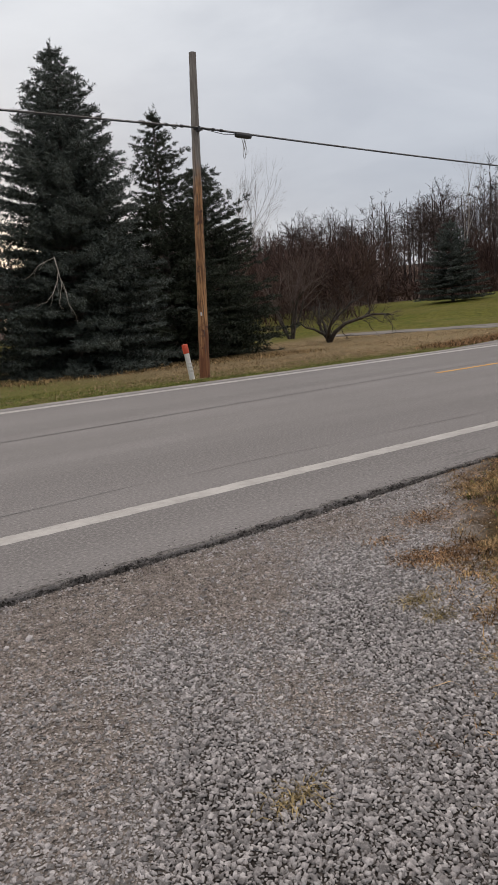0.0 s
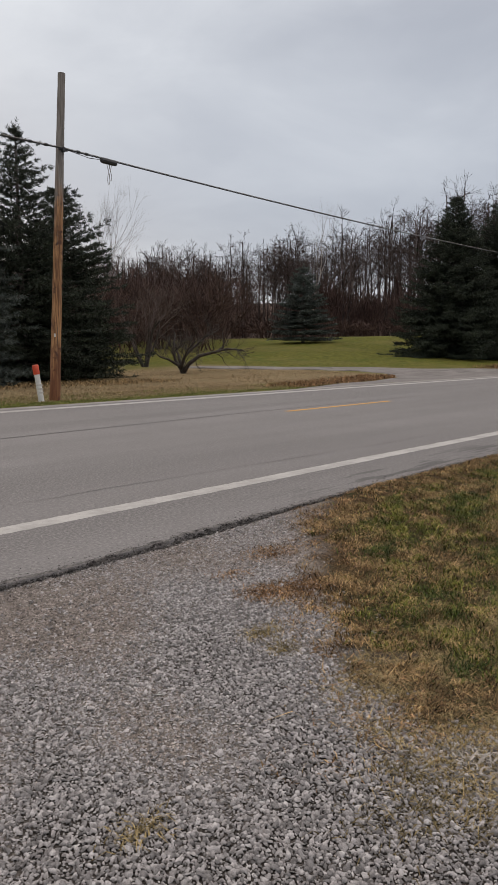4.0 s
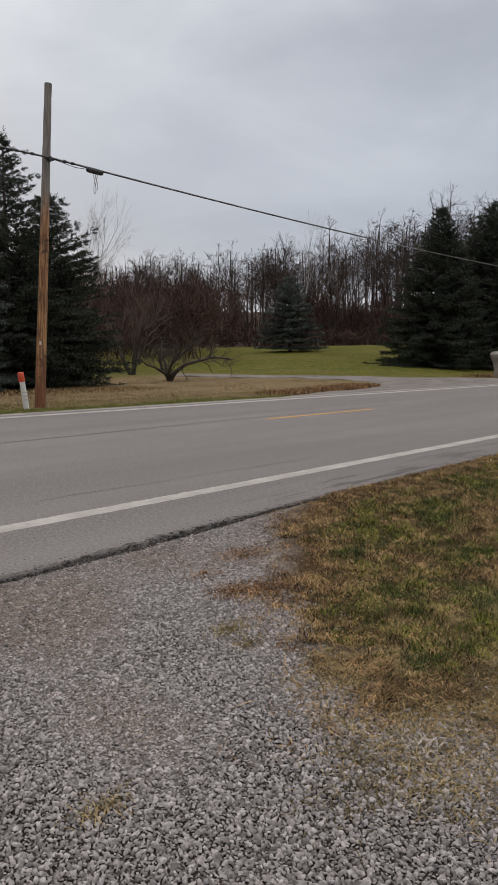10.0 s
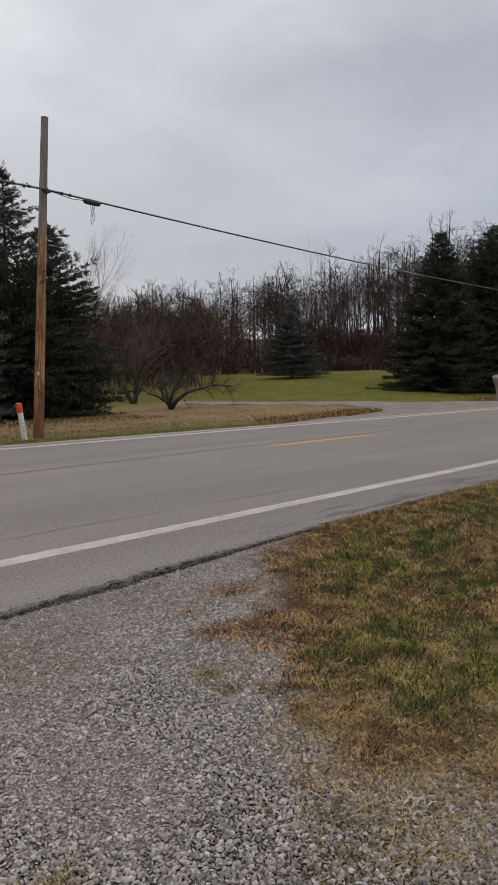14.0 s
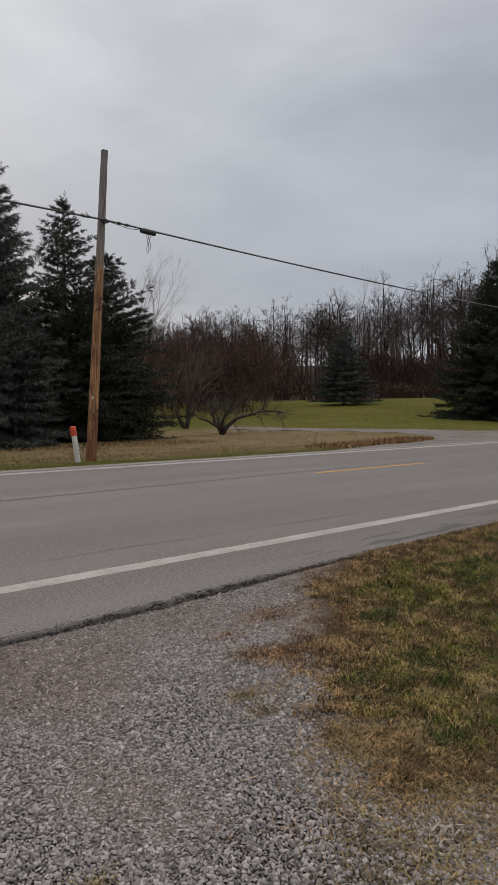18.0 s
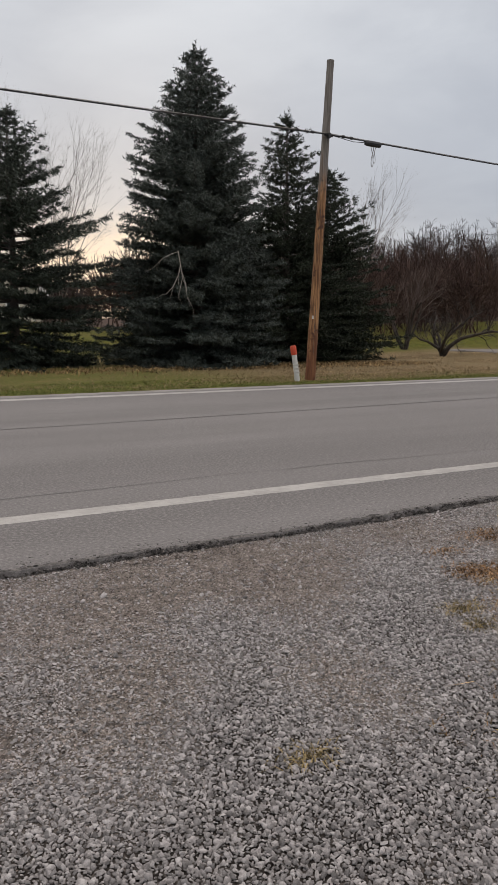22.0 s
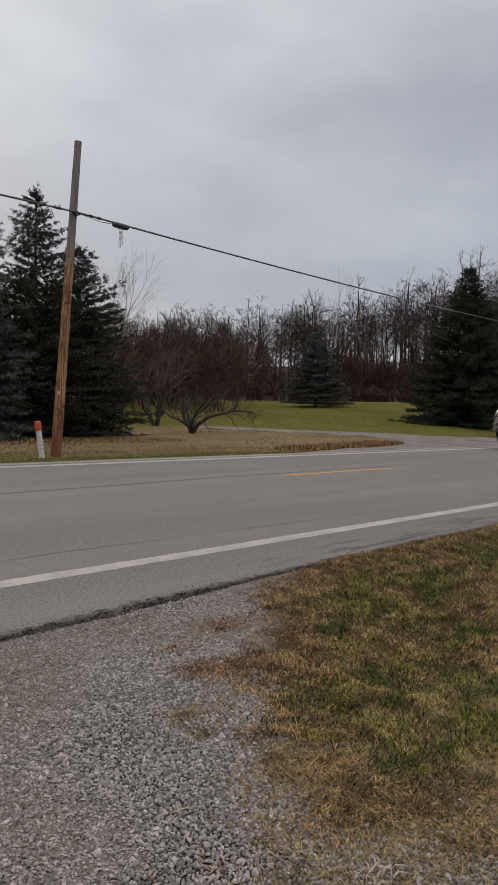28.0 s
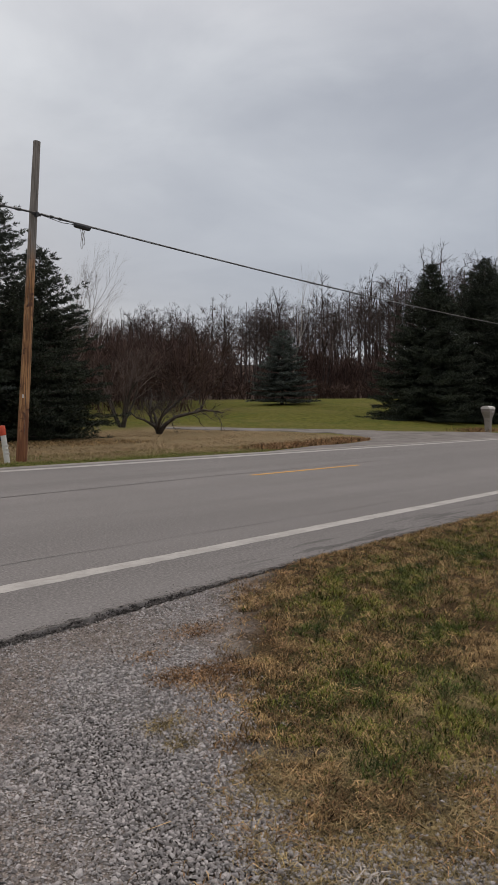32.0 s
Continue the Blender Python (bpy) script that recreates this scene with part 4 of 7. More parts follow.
def ribbons(segs, rnd):
    """Far twigs: one slim blade each, turned at random."""
    s = np.asarray(segs, float)
    a, b = s[:, 0:3], s[:, 3:6]
    u = np.cross(b - a, rnd.normal(size=a.shape))
    u /= np.linalg.norm(u, axis=1, keepdims=True) + 1e-9
    v = np.stack([a - u * s[:, 6:7], a + u * s[:, 6:7], b + u * s[:, 7:8], b - u * s[:, 7:8]], 1)
    return v.reshape(-1, 3), np.arange(4)[None] + 4 * np.arange(len(s))[:, None]


def grow(rnd, p, d, length, r, depth, segs, bend=0.25, fork=(2, 3), spread=0.6, shrink=0.68, up=0.15, side=0.35, coarse=False):
    """A limb that wanders, throws side shoots and forks."""
    p, d = np.array(p, float), np.array(d, float)
    steps = (1 if depth == 0 else 3) if coarse else 4 if depth > 1 else 3
    for i in range(steps):
        d = d + rnd.normal(0, bend, 3) * 0.5 + np.array((0, 0, up * 0.5))
        d /= np.linalg.norm(d)
        q = p + d * length / steps
        r1 = r * (0.86 if depth else 0.7) if not coarse else r * (0.88 if depth else 0.5)
        segs.append((*p, *q, r, r1))
        if depth > 0 and i and rnd.uniform() < side * 2:
            e = d + rnd.normal(0, spread, 3)
            grow(rnd, q, e / np.linalg.norm(e), length * shrink * rnd.uniform(0.5, 0.9), r1 * 0.5, depth - 1, segs, bend, fork, spread, shrink, up, side, coarse)
        p, r = q, r1
    if depth > 0:
        for _ in range(rnd.integers(fork[0], fork[1] + 1)):
            e = d + rnd.normal(0, spread, 3)
            grow(rnd, p, e / np.linalg.norm(e), length * shrink * rnd.uniform(0.75, 1.1), r * (0.55 if coarse else 0.68), depth - 1, segs, bend, fork, spread, shrink, up, side, coarse)


def conifer(name, at, height, radius, seed, mat, label, low=0.03, whorl=0.27, droop=0.25, full=1.0, ragged=0.16, sprig=0.22, power=0.85, thin_top=0.0, fine=1.0, cone=99.0, tier=0.5):
    """Trunk, limbs in whorls, and sprays of needles along every limb."""
    rnd = np.random.default_rng(seed)
    x, y = at
    z0 = float(ground_z(x, y)) - 0.05
    tree = thing(name, label, "tree", at=(x, y, z0))
    g = Geo()
    r0 = 0.018 * height + 0.03
    hs = np.linspace(0, 1, 12)
    g.tube([(0.05 * math.sin(3 * h), 0.04 * math.sin(2 * h + 1), h * height) for h in hs], [r0 * (1 - 0.93 * h) for h in hs], 10)
    part("trunk", g, M_BARK, tree, smooth=True)
    limbs, tips = [], []
    z = low * height
    while z < height * 0.985:
        rel = z / height
        reach = min(radius * max(1 - rel, 0.015) ** power, cone * (1 - rel) + 0.03) * (0.85 if rel < 0.04 else 1.0)
        n = int(round((5 + 5 * min(reach / 1.2, 1)) * full * (1 - thin_top * rel) * (1.35 if rel < 0.3 else 1.0)))
        turn0 = rnd.uniform(0, 6.28)
        for k in range(n):
            a = turn0 + 6.283 * k / n + rnd.normal(0, 0.25)
            L = reach * max(rnd.normal(1.0, ragged), 0.45) * (1 + 0.1 * math.sin(3 * a + seed))
            zz = z + rnd.uniform(-tier, tier) * whorl
            out = np.array((math.cos(a), math.sin(a), 0))
            steep = 0.55 * rel ** 1.5 - droop * (1 - rel) * rnd.uniform(0.5, 1.3)
            m = max(int(L / 0.16), 2)
            prev = np.array((0, 0, zz))
            for i in range(1, m + 1):
                t = i / m
                q = np.array((0, 0, zz)) + out * L * t + np.array((0, 0, L * (steep * t + 0.32 * droop * t * t * t + 0.1 * rel * t)))
                q[:2] += rnd.normal(0, 0.015, 2)
                q[2] = max(q[2], 0.06)
                limbs.append((*prev, *q, 0.012 * (1.3 - t) * (0.5 + L * 0.5), 0.012 * (1.2 - t) * (0.5 + L * 0.5)))
                if t > 0.22 or L < 0.5:
                    side = np.array((-out[1], out[0], 0))
                    w = sprig * (0.55 + 0.75 * min(L, 1.6) * (1 - 0.62 * t)) * rnd.uniform(0.7, 1.25)
                    for sgn in (-1, 1):
                        for _ in range(2 if fine > 1 else 1):
                            dirn = out * rnd.uniform(0.35, 0.9) + side * sgn * rnd.uniform(0.4, 1.0) + np.array((0, 0, rnd.uniform(-0.6, 0.6) * tier))
                            tips.append((*(q + rnd.normal(0, 0.02, 3)), *(dirn / np.linalg.norm(dirn) * w)))
                    if i == m:
                        tips.append((*q, *(out * sprig * 0.9 + np.array((0, 0, sprig * rnd.uniform(0.1, 0.55))))))
                prev = q
        z += whorl * (1.0 - 0.35 * rel) * rnd.uniform(0.8, 1.2)
    for k in range(5):
        tips.append((0, 0, height * (0.95 + 0.012 * k), rnd.normal(0, 0.05), rnd.normal(0, 0.05), 0.25))
    v, f = prisms(limbs)
    part("branchwork", np_mesh("branchwork", v, f), M_BARK, tree)
    # every spray: a twig with short needle blades round it
    t = np.array(tips)
    p, d = t[:, :3], t[:, 3:]
    L = np.linalg.norm(d, axis=1, keepdims=True)
    u = d / L
    s1 = np.cross(u, rnd.normal(size=u.shape))
    s1 /= np.linalg.norm(s1, axis=1, keepdims=True)
    s2 = np.cross(u, s1)
    vs, nb = [], 10
    n = len(t)
    for b in range(nb):
        c = b / nb
        ang = b * 2.4 + rnd.uniform(0, 1, (n, 1))
        o = np.cos(ang) * s1 + np.sin(ang) * s2
        root = p + d * (c * 0.92)
        width = np.cross(u, o) * (0.008 + 0.019 * L)
        tip = root + u * L * 0.28 + o * (0.04 + 0.19 * L * (1 - 0.5 * c))
        vs.append(np.stack([root - width, root + width + u * L * 0.1, tip], 1))
    V = np.concatenate(vs, 1)
    me = np_mesh("crown", V, (np.arange(3 * nb).reshape(nb, 3)[None] + 3 * nb * np.arange(n)[:, None, None]).reshape(-1, 3))
    part("crown", me, mat, tree)
    return tree


def bare_tree(name, at, label, seed, stems, length, r, depth, mat, twig_mat=None, lean=0.35, category="tree", **grown):
    rnd = np.random.default_rng(seed)
    z0 = float(ground_z(*at)) - 0.04
    tree = thing(name, label, category, at=(*at, z0))
    segs = []
    for k in range(stems):
        a = 6.283 * k / stems + rnd.uniform(-0.4, 0.4)
        d = np.array((lean * math.cos(a), lean * math.sin(a), 1.0)) if stems > 1 else np.array((0.05, 0, 1.0))
        grow(rnd, (0.06 * math.cos(a), 0.06 * math.sin(a), 0), d / np.linalg.norm(d), length * rnd.uniform(0.8, 1.15), r * rnd.uniform(0.7, 1.1), depth, segs, **grown)
    segs = np.array(segs)
    big = segs[:, 6] > r * 0.3
    v, f = prisms(segs[big], 6)
    part("trunk", np_mesh("trunk", v, f), mat, tree)
    if (~big).any():
        v, f = prisms(segs[~big], 3)
        part("crown", np_mesh("crown", v, f), twig_mat or mat, tree)
    return tree


# large spruces across the road
conifer("spruce_tree", (10.45, 21.9), 8.95, 2.7, 1, M_BLUE, "tall dense blue-green spruce across the road", sprig=0.25, full=1.75, droop=0.24, fine=2, power=0.62, whorl=0.31, ragged=0.13, cone=3.9, tier=0.38)
conifer("spruce_tree", (5.35, 22.9), 6.8, 2.1, 2, M_SPRUCE, "smaller dark green spruce with open upper limbs", sprig=0.27, full=1.3, ragged=0.28, droop=0.2, whorl=0.36, fine=2, power=0.14, cone=3.6, tier=0.4)
conifer("spruce_tree", (13.95, 22.6), 7.75, 2.1, 3, M_CEDAR, "slim dark spruce with a thin open top", sprig=0.22, full=1.1, ragged=0.3, droop=-0.1, thin_top=0.1, whorl=0.27, fine=2, power=0.8)
conifer("spruce_tree", (15.95, 23.2), 6.35, 2.2, 4, M_CEDAR, "broad dark conifer beside the utility pole", sprig=0.24, full=1.35, ragged=0.13, droop=0.02, fine=2, power=0.7)
conifer("spruce_tree", (12.2, 24.4), 4.9, 2.8, 5, M_CEDAR, "low dark conifer filling in behind the spruces", sprig=0.3, full=1.2, fine=2, power=0.5)
# field trees
conifer("spruce_tree", (40.8, 32.2), 4.95, 2.1, 6, M_BLUE, "young blue spruce standing alone on the lawn", sprig=0.22, full=2.0, ragged=0.16, droop=0.05, fine=2, power=0.78, low=0.07, whorl=0.34, tier=0.3)
conifer("spruce_tree", (38.6, 20.5), 8.4, 3.3, 7, M_CEDAR, "large dark green spruce beside the driveway", sprig=0.3, full=1.25, fine=2, power=1.0, ragged=0.12, whorl=0.22, droop=0.35)
conifer("spruce_tree", (44.2, 20.0), 9.3, 3.5, 8, M_CEDAR, "tall dark spruce beside the driveway", sprig=0.32, full=1.2, fine=2, power=0.85, ragged=0.12, droop=0.35)
conifer("spruce_tree", (42.6, 17.4), 7.2, 2.4, 9, M_CEDAR, "dark spruce behind the mailbox", sprig=0.34, full=1.2, fine=2, power=0.6)

def build_apple_tree():
    """Low crooked limbs laid out by hand, with twigs grown from them."""
    rnd = np.random.default_rng(21)
    at = (21.4, 23.3)
    tree = thing("apple_tree", "small dark bare apple tree with low spreading crooked limbs", "tree", at=(*at, float(ground_z(*at)) - 0.04))
    lines = [([(0.1, 0, 0.0), (0.0, 0.05, 0.22), (-0.22, 0.1, 0.55), (-0.3, 0.2, 0.95), (-0.25, 0.3, 1.4)], 0.085),
             ([(0.1, 0, 0.1), (0.3, -0.05, 0.42), (0.7, -0.15, 0.72), (1.25, -0.1, 0.86), (1.8, -0.2, 1.0), (2.45, -0.1, 0.94)], 0.08),
             ([(0.0, 0.05, 0.25), (0.15, 0.2, 0.7), (0.55, 0.3, 1.1), (0.95, 0.25, 1.45), (1.5, 0.3, 1.75)], 0.062),
             ([(-0.1, 0, 0.35), (-0.5, -0.1, 0.6), (-0.8, -0.2, 0.68), (-1.05, -0.15, 0.9)], 0.05),
             ([(0.0, 0, 0.2), (0.1, -0.4, 0.6), (0.25, -0.8, 0.95), (0.55, -1.1, 1.3)], 0.055),
             ([(0.0, 0, 0.3), (-0.1, 0.5, 0.8), (-0.3, 0.9, 1.2), (-0.2, 1.2, 1.6)], 0.055)]
    c, n = 0.73, -0.68
    big, small = Geo(), []
    for pts, r in lines:
        q = [np.array((c * u - n * w, n * u + c * w, z)) for u, w, z in pts]
        big.tube(q, [1.25 * r * (1 - 0.75 * i / (len(q) - 1)) for i in range(len(q))], 7)
        for i in range(1, len(q)):
            for k in range(4 if i > 1 else 1):
                b = q[i - 1] + (q[i] - q[i - 1]) * rnd.uniform(0.3, 1.0)
                d = (q[i] - q[i - 1]) / np.linalg.norm(q[i] - q[i - 1]) * 0.7 + rnd.normal(0, 0.6, 3) + np.array((0, 0, 0.3))
                grow(rnd, b, d / np.linalg.norm(d), rnd.uniform(0.4, 0.75), r * 0.3, 2, small, bend=0.5, spread=0.7, shrink=0.66, up=0.05, side=0.4)
    part("trunk", big, M_APPLE, tree, smooth=True)
    v, f = prisms(small, 3)
    part("crown", np_mesh("crown", v, f), M_APPLE, tree)


build_apple_tree()
bare_tree("bare_tree", (23.6, 28.0), "bare many-stemmed tree with a fine reddish crown", 41, 7, 1.75, 0.09, 4, M_APPLE, M_TWIG, lean=0.5, bend=0.25, spread=0.42, shrink=0.66, up=0.16, side=0.42)
for k, (bx, by) in enumerate(((22.2, 28.2), (21.6, 29.0), (25.4, 27.2))):
    bare_tree("brush_heap", (bx, by), "low heap of pale dry cut brush", 60 + k, 9, 0.42, 0.012, 2, M_PALE_TWIG, lean=1.5, bend=0.5, spread=0.7, up=-0.02, category="brush")
bare_tree("bare_sapling", (18.9, 27.6), "tall bare sapling with fine upswept grey-brown branches", 31, 13, 4.0, 0.03, 3, M_GREY_TWIG, lean=0.5, bend=0.13, fork=(3, 5), spread=0.28, shrink=0.5, up=0.03, side=0.9)
bare_tree("bare_sapling", (7.35, 27.0), "bare sapling with upswept fine grey branches", 33, 12, 4.3, 0.026, 3, M_GREY_TWIG, lean=0.22, bend=0.14, fork=(3, 5), spread=0.3, shrink=0.5, up=0.06, side=0.9)


def build_far_plants():
    """The wood behind the field, its brush, and the scrub along the left field edge, each one mass."""
    rnd = np.random.default_rng(77)

    def forest_tree(first, limbs, deep, girth):
        """A straight trunk, bare below, with upswept limbs that fork into fine twigs; one unit high."""
        segs, p, r = [], np.zeros(3), 0.0105 * girth
        lean = rnd.normal(0, 0.035, 2)
        stations = [p]
        for i in range(7):
            q = p + np.array((lean[0] / 7 + rnd.normal(0, 0.006), lean[1] / 7 + rnd.normal(0, 0.006), 0.93 / 7))
            segs.append((*p, *q, r, r * 0.84))
            p, r = q, r * 0.84
            stations.append(p)
        for k in range(limbs):
            h = first + (0.86 - first) * (k + rnd.uniform()) / limbs
            at = np.array([np.interp(h, [q[2] for q in stations], [q[c] for q in stations]) for c in range(3)])
            a = rnd.uniform(0, 6.283)
            d = np.array((0.8 * math.cos(a), 0.8 * math.sin(a), rnd.uniform(0.5, 1.1)))
            L = (0.055 + 0.1 * (0.95 - h)) * rnd.uniform(0.8, 1.2)
            grow(rnd, at, d / np.linalg.norm(d), L, 0.0045 * girth * (1.25 - h), deep, segs, bend=0.22, fork=(2, 3), spread=0.45, shrink=0.85, up=0.1, side=0.4, coarse=True)
        grow(rnd, p, (lean[0], lean[1], 1.0), 0.06, r, deep - 1, segs, bend=0.2, fork=(2, 3), spread=0.5, shrink=0.85, up=0.2, side=0.45, coarse=True)
        s = np.array(segs)
        s[:, :6] /= s[:, 5].max()
        return s

    protos = [forest_tree(rnd.uniform(0.34, 0.46), 11, 3, 1.25) for k in range(7)]
    poles = [forest_tree(rnd.uniform(0.3, 0.5), 11, 2, 1.1) for k in range(7)]
    thicket = []
    for k in range(4):
        segs = []
        for j in range(6):
            a = rnd.uniform(0, 6.28)
            d = np.array((0.5 * math.cos(a), 0.5 * math.sin(a), 1.0))
            grow(rnd, (0.05 * math.cos(a), 0.05 * math.sin(a), 0), d / np.linalg.norm(d), 0.26, 0.006, 3, segs, bend=0.3, fork=(2, 3), spread=0.42, shrink=0.82, up=0.1, side=0.4, coarse=True)
        s = np.array(segs)
        s[:, :6] /= s[:, 5].max()
        thicket.append(s)
    brush = []
    for k in range(4):
        segs = []
        for j in range(7):
            a = rnd.uniform(0, 6.28)
            d = np.array((0.5 * math.cos(a), 0.5 * math.sin(a), 1.0))
            grow(rnd, (0.04 * math.cos(a), 0.04 * math.sin(a), 0), d / np.linalg.norm(d), 0.34, 0.006, 2, segs, bend=0.2, fork=(2, 4), spread=0.4, shrink=0.8, up=0.15, side=0.4, coarse=True)
        s = np.array(segs)
        s[:, :6] /= s[:, 5].max()
        brush.append(s)

    def plant(protos, x, y, h, girth, least=0.02):
        out = []
        for i in range(len(x)):
            s = protos[rnd.integers(len(protos))].copy()
            a = rnd.uniform(0, 6.283)
            c, n = math.cos(a), math.sin(a)
            for o in (0, 3):
                u, w = s[:, o].copy(), s[:, o + 1].copy()
                s[:, o], s[:, o + 1] = (c * u - n * w) * h[i] * girth + x[i], (n * u + c * w) * h[i] * girth + y[i]
                s[:, o + 2] = s[:, o + 2] * h[i] + ground_z(x[i], y[i]) - 0.05
            s[:, 6:8] = np.maximum(s[:, 6:8] * h[i], least)
            out.append(s)
        s = np.concatenate(out)
        big = s[:, 6] > 0.06
        v, f = ribbons(s[~big], rnd)
        if big.any():
            v2, f2 = prisms(s[big])
            v, f = np.concatenate([v, v2]), np.concatenate([f, f2 + len(v)])
        return v, f

    # the wood: a belt that runs from beyond the blue spruce to the right, rising in height
    n = 150
    az = np.radians(rnd.uniform(2, 64, n))
    dist = 74 + 40 * rnd.uniform(size=n) ** 1.2
    x, y = dist * np.cos(az), dist * np.sin(az)
    deg = np.degrees(az)
    h = (10.7 + 6.4 * sstep(-deg, -46, -20)) * rnd.uniform(0.85, 1.05, n) * (dist / 86) ** 0.7
    v, f = plant(protos, x, y, h, 1.25, 0.009)
    n = 400
    az2, d2 = np.radians(rnd.uniform(1, 64, n)), rnd.uniform(84, 150, n)
    h2 = (10.2 + 6.0 * sstep(-np.degrees(az2), -46, -20)) * rnd.uniform(0.78, 1.02, n) * (d2 / 90) ** 0.8
    v2, f2 = plant(poles, d2 * np.cos(az2), d2 * np.sin(az2), h2, 1.2, 0.01)
    f, v = np.concatenate([f, f2 + len(v)]), np.concatenate([v, v2])
    tagged(part("woods", np_mesh("woods", v, f), M_WOODS), "leafless grey-brown woods behind the field", "woods", kind="stuff")
    # one pale tree that stands above the rest
    bare_tree("tall_tree", (60.4, 46.6), "pale bare tree standing above the wood's edge", 55, 1, 5.4, 0.14, 4, M_PALE_TWIG, bend=0.1, spread=0.35, shrink=0.62, up=0.3, side=0.4)
    n = 360
    az = np.radians(rnd.uniform(0, 66, n))
    dist = 74 + 62 * rnd.uniform(size=n) ** 1.2
    x, y = dist * np.cos(az), dist * np.sin(az)
    v, f = plant(brush, x, y, rnd.uniform(2.4, 5.8, n) * (dist / 80) ** 0.7, 0.8, 0.014)
    n = 130
    az2, d2 = np.radians(rnd.uniform(1, 60, n)), rnd.uniform(112, 165, n)
    v2, f2 = plant(brush, d2 * np.cos(az2), d2 * np.sin(az2), rnd.uniform(3.5, 8.0, n), 0.9, 0.03)
    f, v = np.concatenate([f, f2 + len(v)]), np.concatenate([v, v2])
    n = 230
    az2, d2 = np.radians(rnd.uniform(0, 64, n)), 65 + 18 * rnd.uniform(size=n) ** 1.5
    v2, f2 = plant(brush, d2 * np.cos(az2), d2 * np.sin(az2), rnd.uniform(0.7, 1.9, n), 1.6, 0.018)
    f = np.concatenate([f, f2 + len(v)])
    v = np.concatenate([v, v2])
    n = 24
    az2, d2 = np.radians(rnd.uniform(29, 38.5, n)), rnd.uniform(78, 110, n)
    v2, f2 = plant(brush, d2 * np.cos(az2), d2 * np.sin(az2), rnd.uniform(4.0, 7.0, n), 0.7, 0.025)
    f, v = np.concatenate([f, f2 + len(v)]), np.concatenate([v, v2])
    tagged(part("undergrowth", np_mesh("undergrowth", v, f), M_BRUSH), "tangled red-brown undergrowth at the foot of the woods", "undergrowth", kind="stuff")
    # scrub between the spruces and the wood
    n = 140
    az = np.radians(44.5 + 25.5 * rnd.uniform(size=n))
    dist = 44 + 26 * rnd.uniform(size=n)
    x, y = dist * np.cos(az), dist * np.sin(az)
    v, f = plant(thicket, x, y, rnd.uniform(4.4, 6.3, n) * (dist / 56) ** 0.6, 0.9, 0.014)
    tagged(part("scrub", np_mesh("scrub", v, f), M_BRUSH), "dense bare reddish scrub along the field edge", "scrub", kind="stuff")
    # distant tree line to the left; unseen trees added behind the camera darken reflections
    n = 70
    az = np.radians(np.where(rnd.uniform(size=n) < 0.75, rnd.uniform(66, 112, n), rnd.uniform(180, 360, n)))
    dist = np.where(az < 3, 90, 45) + 50 * rnd.uniform(size=n)
    x, y = dist * np.cos(az), dist * np.sin(az)
    v, f = plant(poles, x, y, rnd.uniform(7, 11, n), 1.2, 0.035)
    n = 300
    az2, d2 = np.radians(rnd.uniform(72, 108, n)), 84 + 26 * rnd.uniform(size=n)
    v2, f2 = plant(brush, d2 * np.cos(az2), d2 * np.sin(az2), rnd.uniform(3.0, 7.4, n), 1.0, 0.03)
    f = np.concatenate([f, f2 + len(v)])
    v = np.concatenate([v, v2])
    tagged(part("far_tree_line", np_mesh("far_tree_line", v, f), M_WOODS), "distant leafless tree line beyond a house, with unseen trees added behind the camera", "woods", kind="stuff")


build_far_plants()


def build_dead_limb():
    rnd = np.random.default_rng(8)
    base = (8.75, 19.4, 2.9)
    limb = thing("dead_branch", "pale broken dead branch caught in the spruce", "branch", at=base)
    segs = []
    g = Geo()
    for pts, r in (([(0, 0, 0.05), (0.06, -0.02, -0.3), (0.1, -0.04, -0.62), (0.02, -0.05, -0.95)], 0.014), ([(0.06, -0.02, -0.3), (0.0, -0.03, -0.55), (-0.16, -0.05, -0.85), (-0.36, -0.06, -1.05)], 0.011),
                   ([(0.1, -0.03, -0.5), (0.2, -0.03, -0.8), (0.22, -0.05, -1.1), (0.36, -0.05, -1.35)], 0.01), ([(0, 0, 0.02), (-0.2, 0.0, -0.05), (-0.42, 0.02, -0.16), (-0.62, 0.0, -0.36)], 0.008)):
        g.tube(pts, [r, 0.85 * r, 0.6 * r, 0.3 * r], 6)
        for i in range(1, 4):
            d = np.subtract(pts[i], pts[i - 1])
            d = d / np.linalg.norm(d) + rnd.normal(0, 0.35, 3) * (1, 0.3, 1)
            grow(rnd, pts[i], d / np.linalg.norm(d), 0.22, r * 0.4, 1, segs, bend=0.3, spread=0.5, up=-0.1)
    v, f = prisms(segs, 4)
    part("twig", np_mesh("twig", v, f), M_DEAD, limb)
    part("limb", g, M_DEAD, limb)


build_dead_limb()

# ---- roadside things ----
POLE_X, POLE_Y = 9.57, 14.5


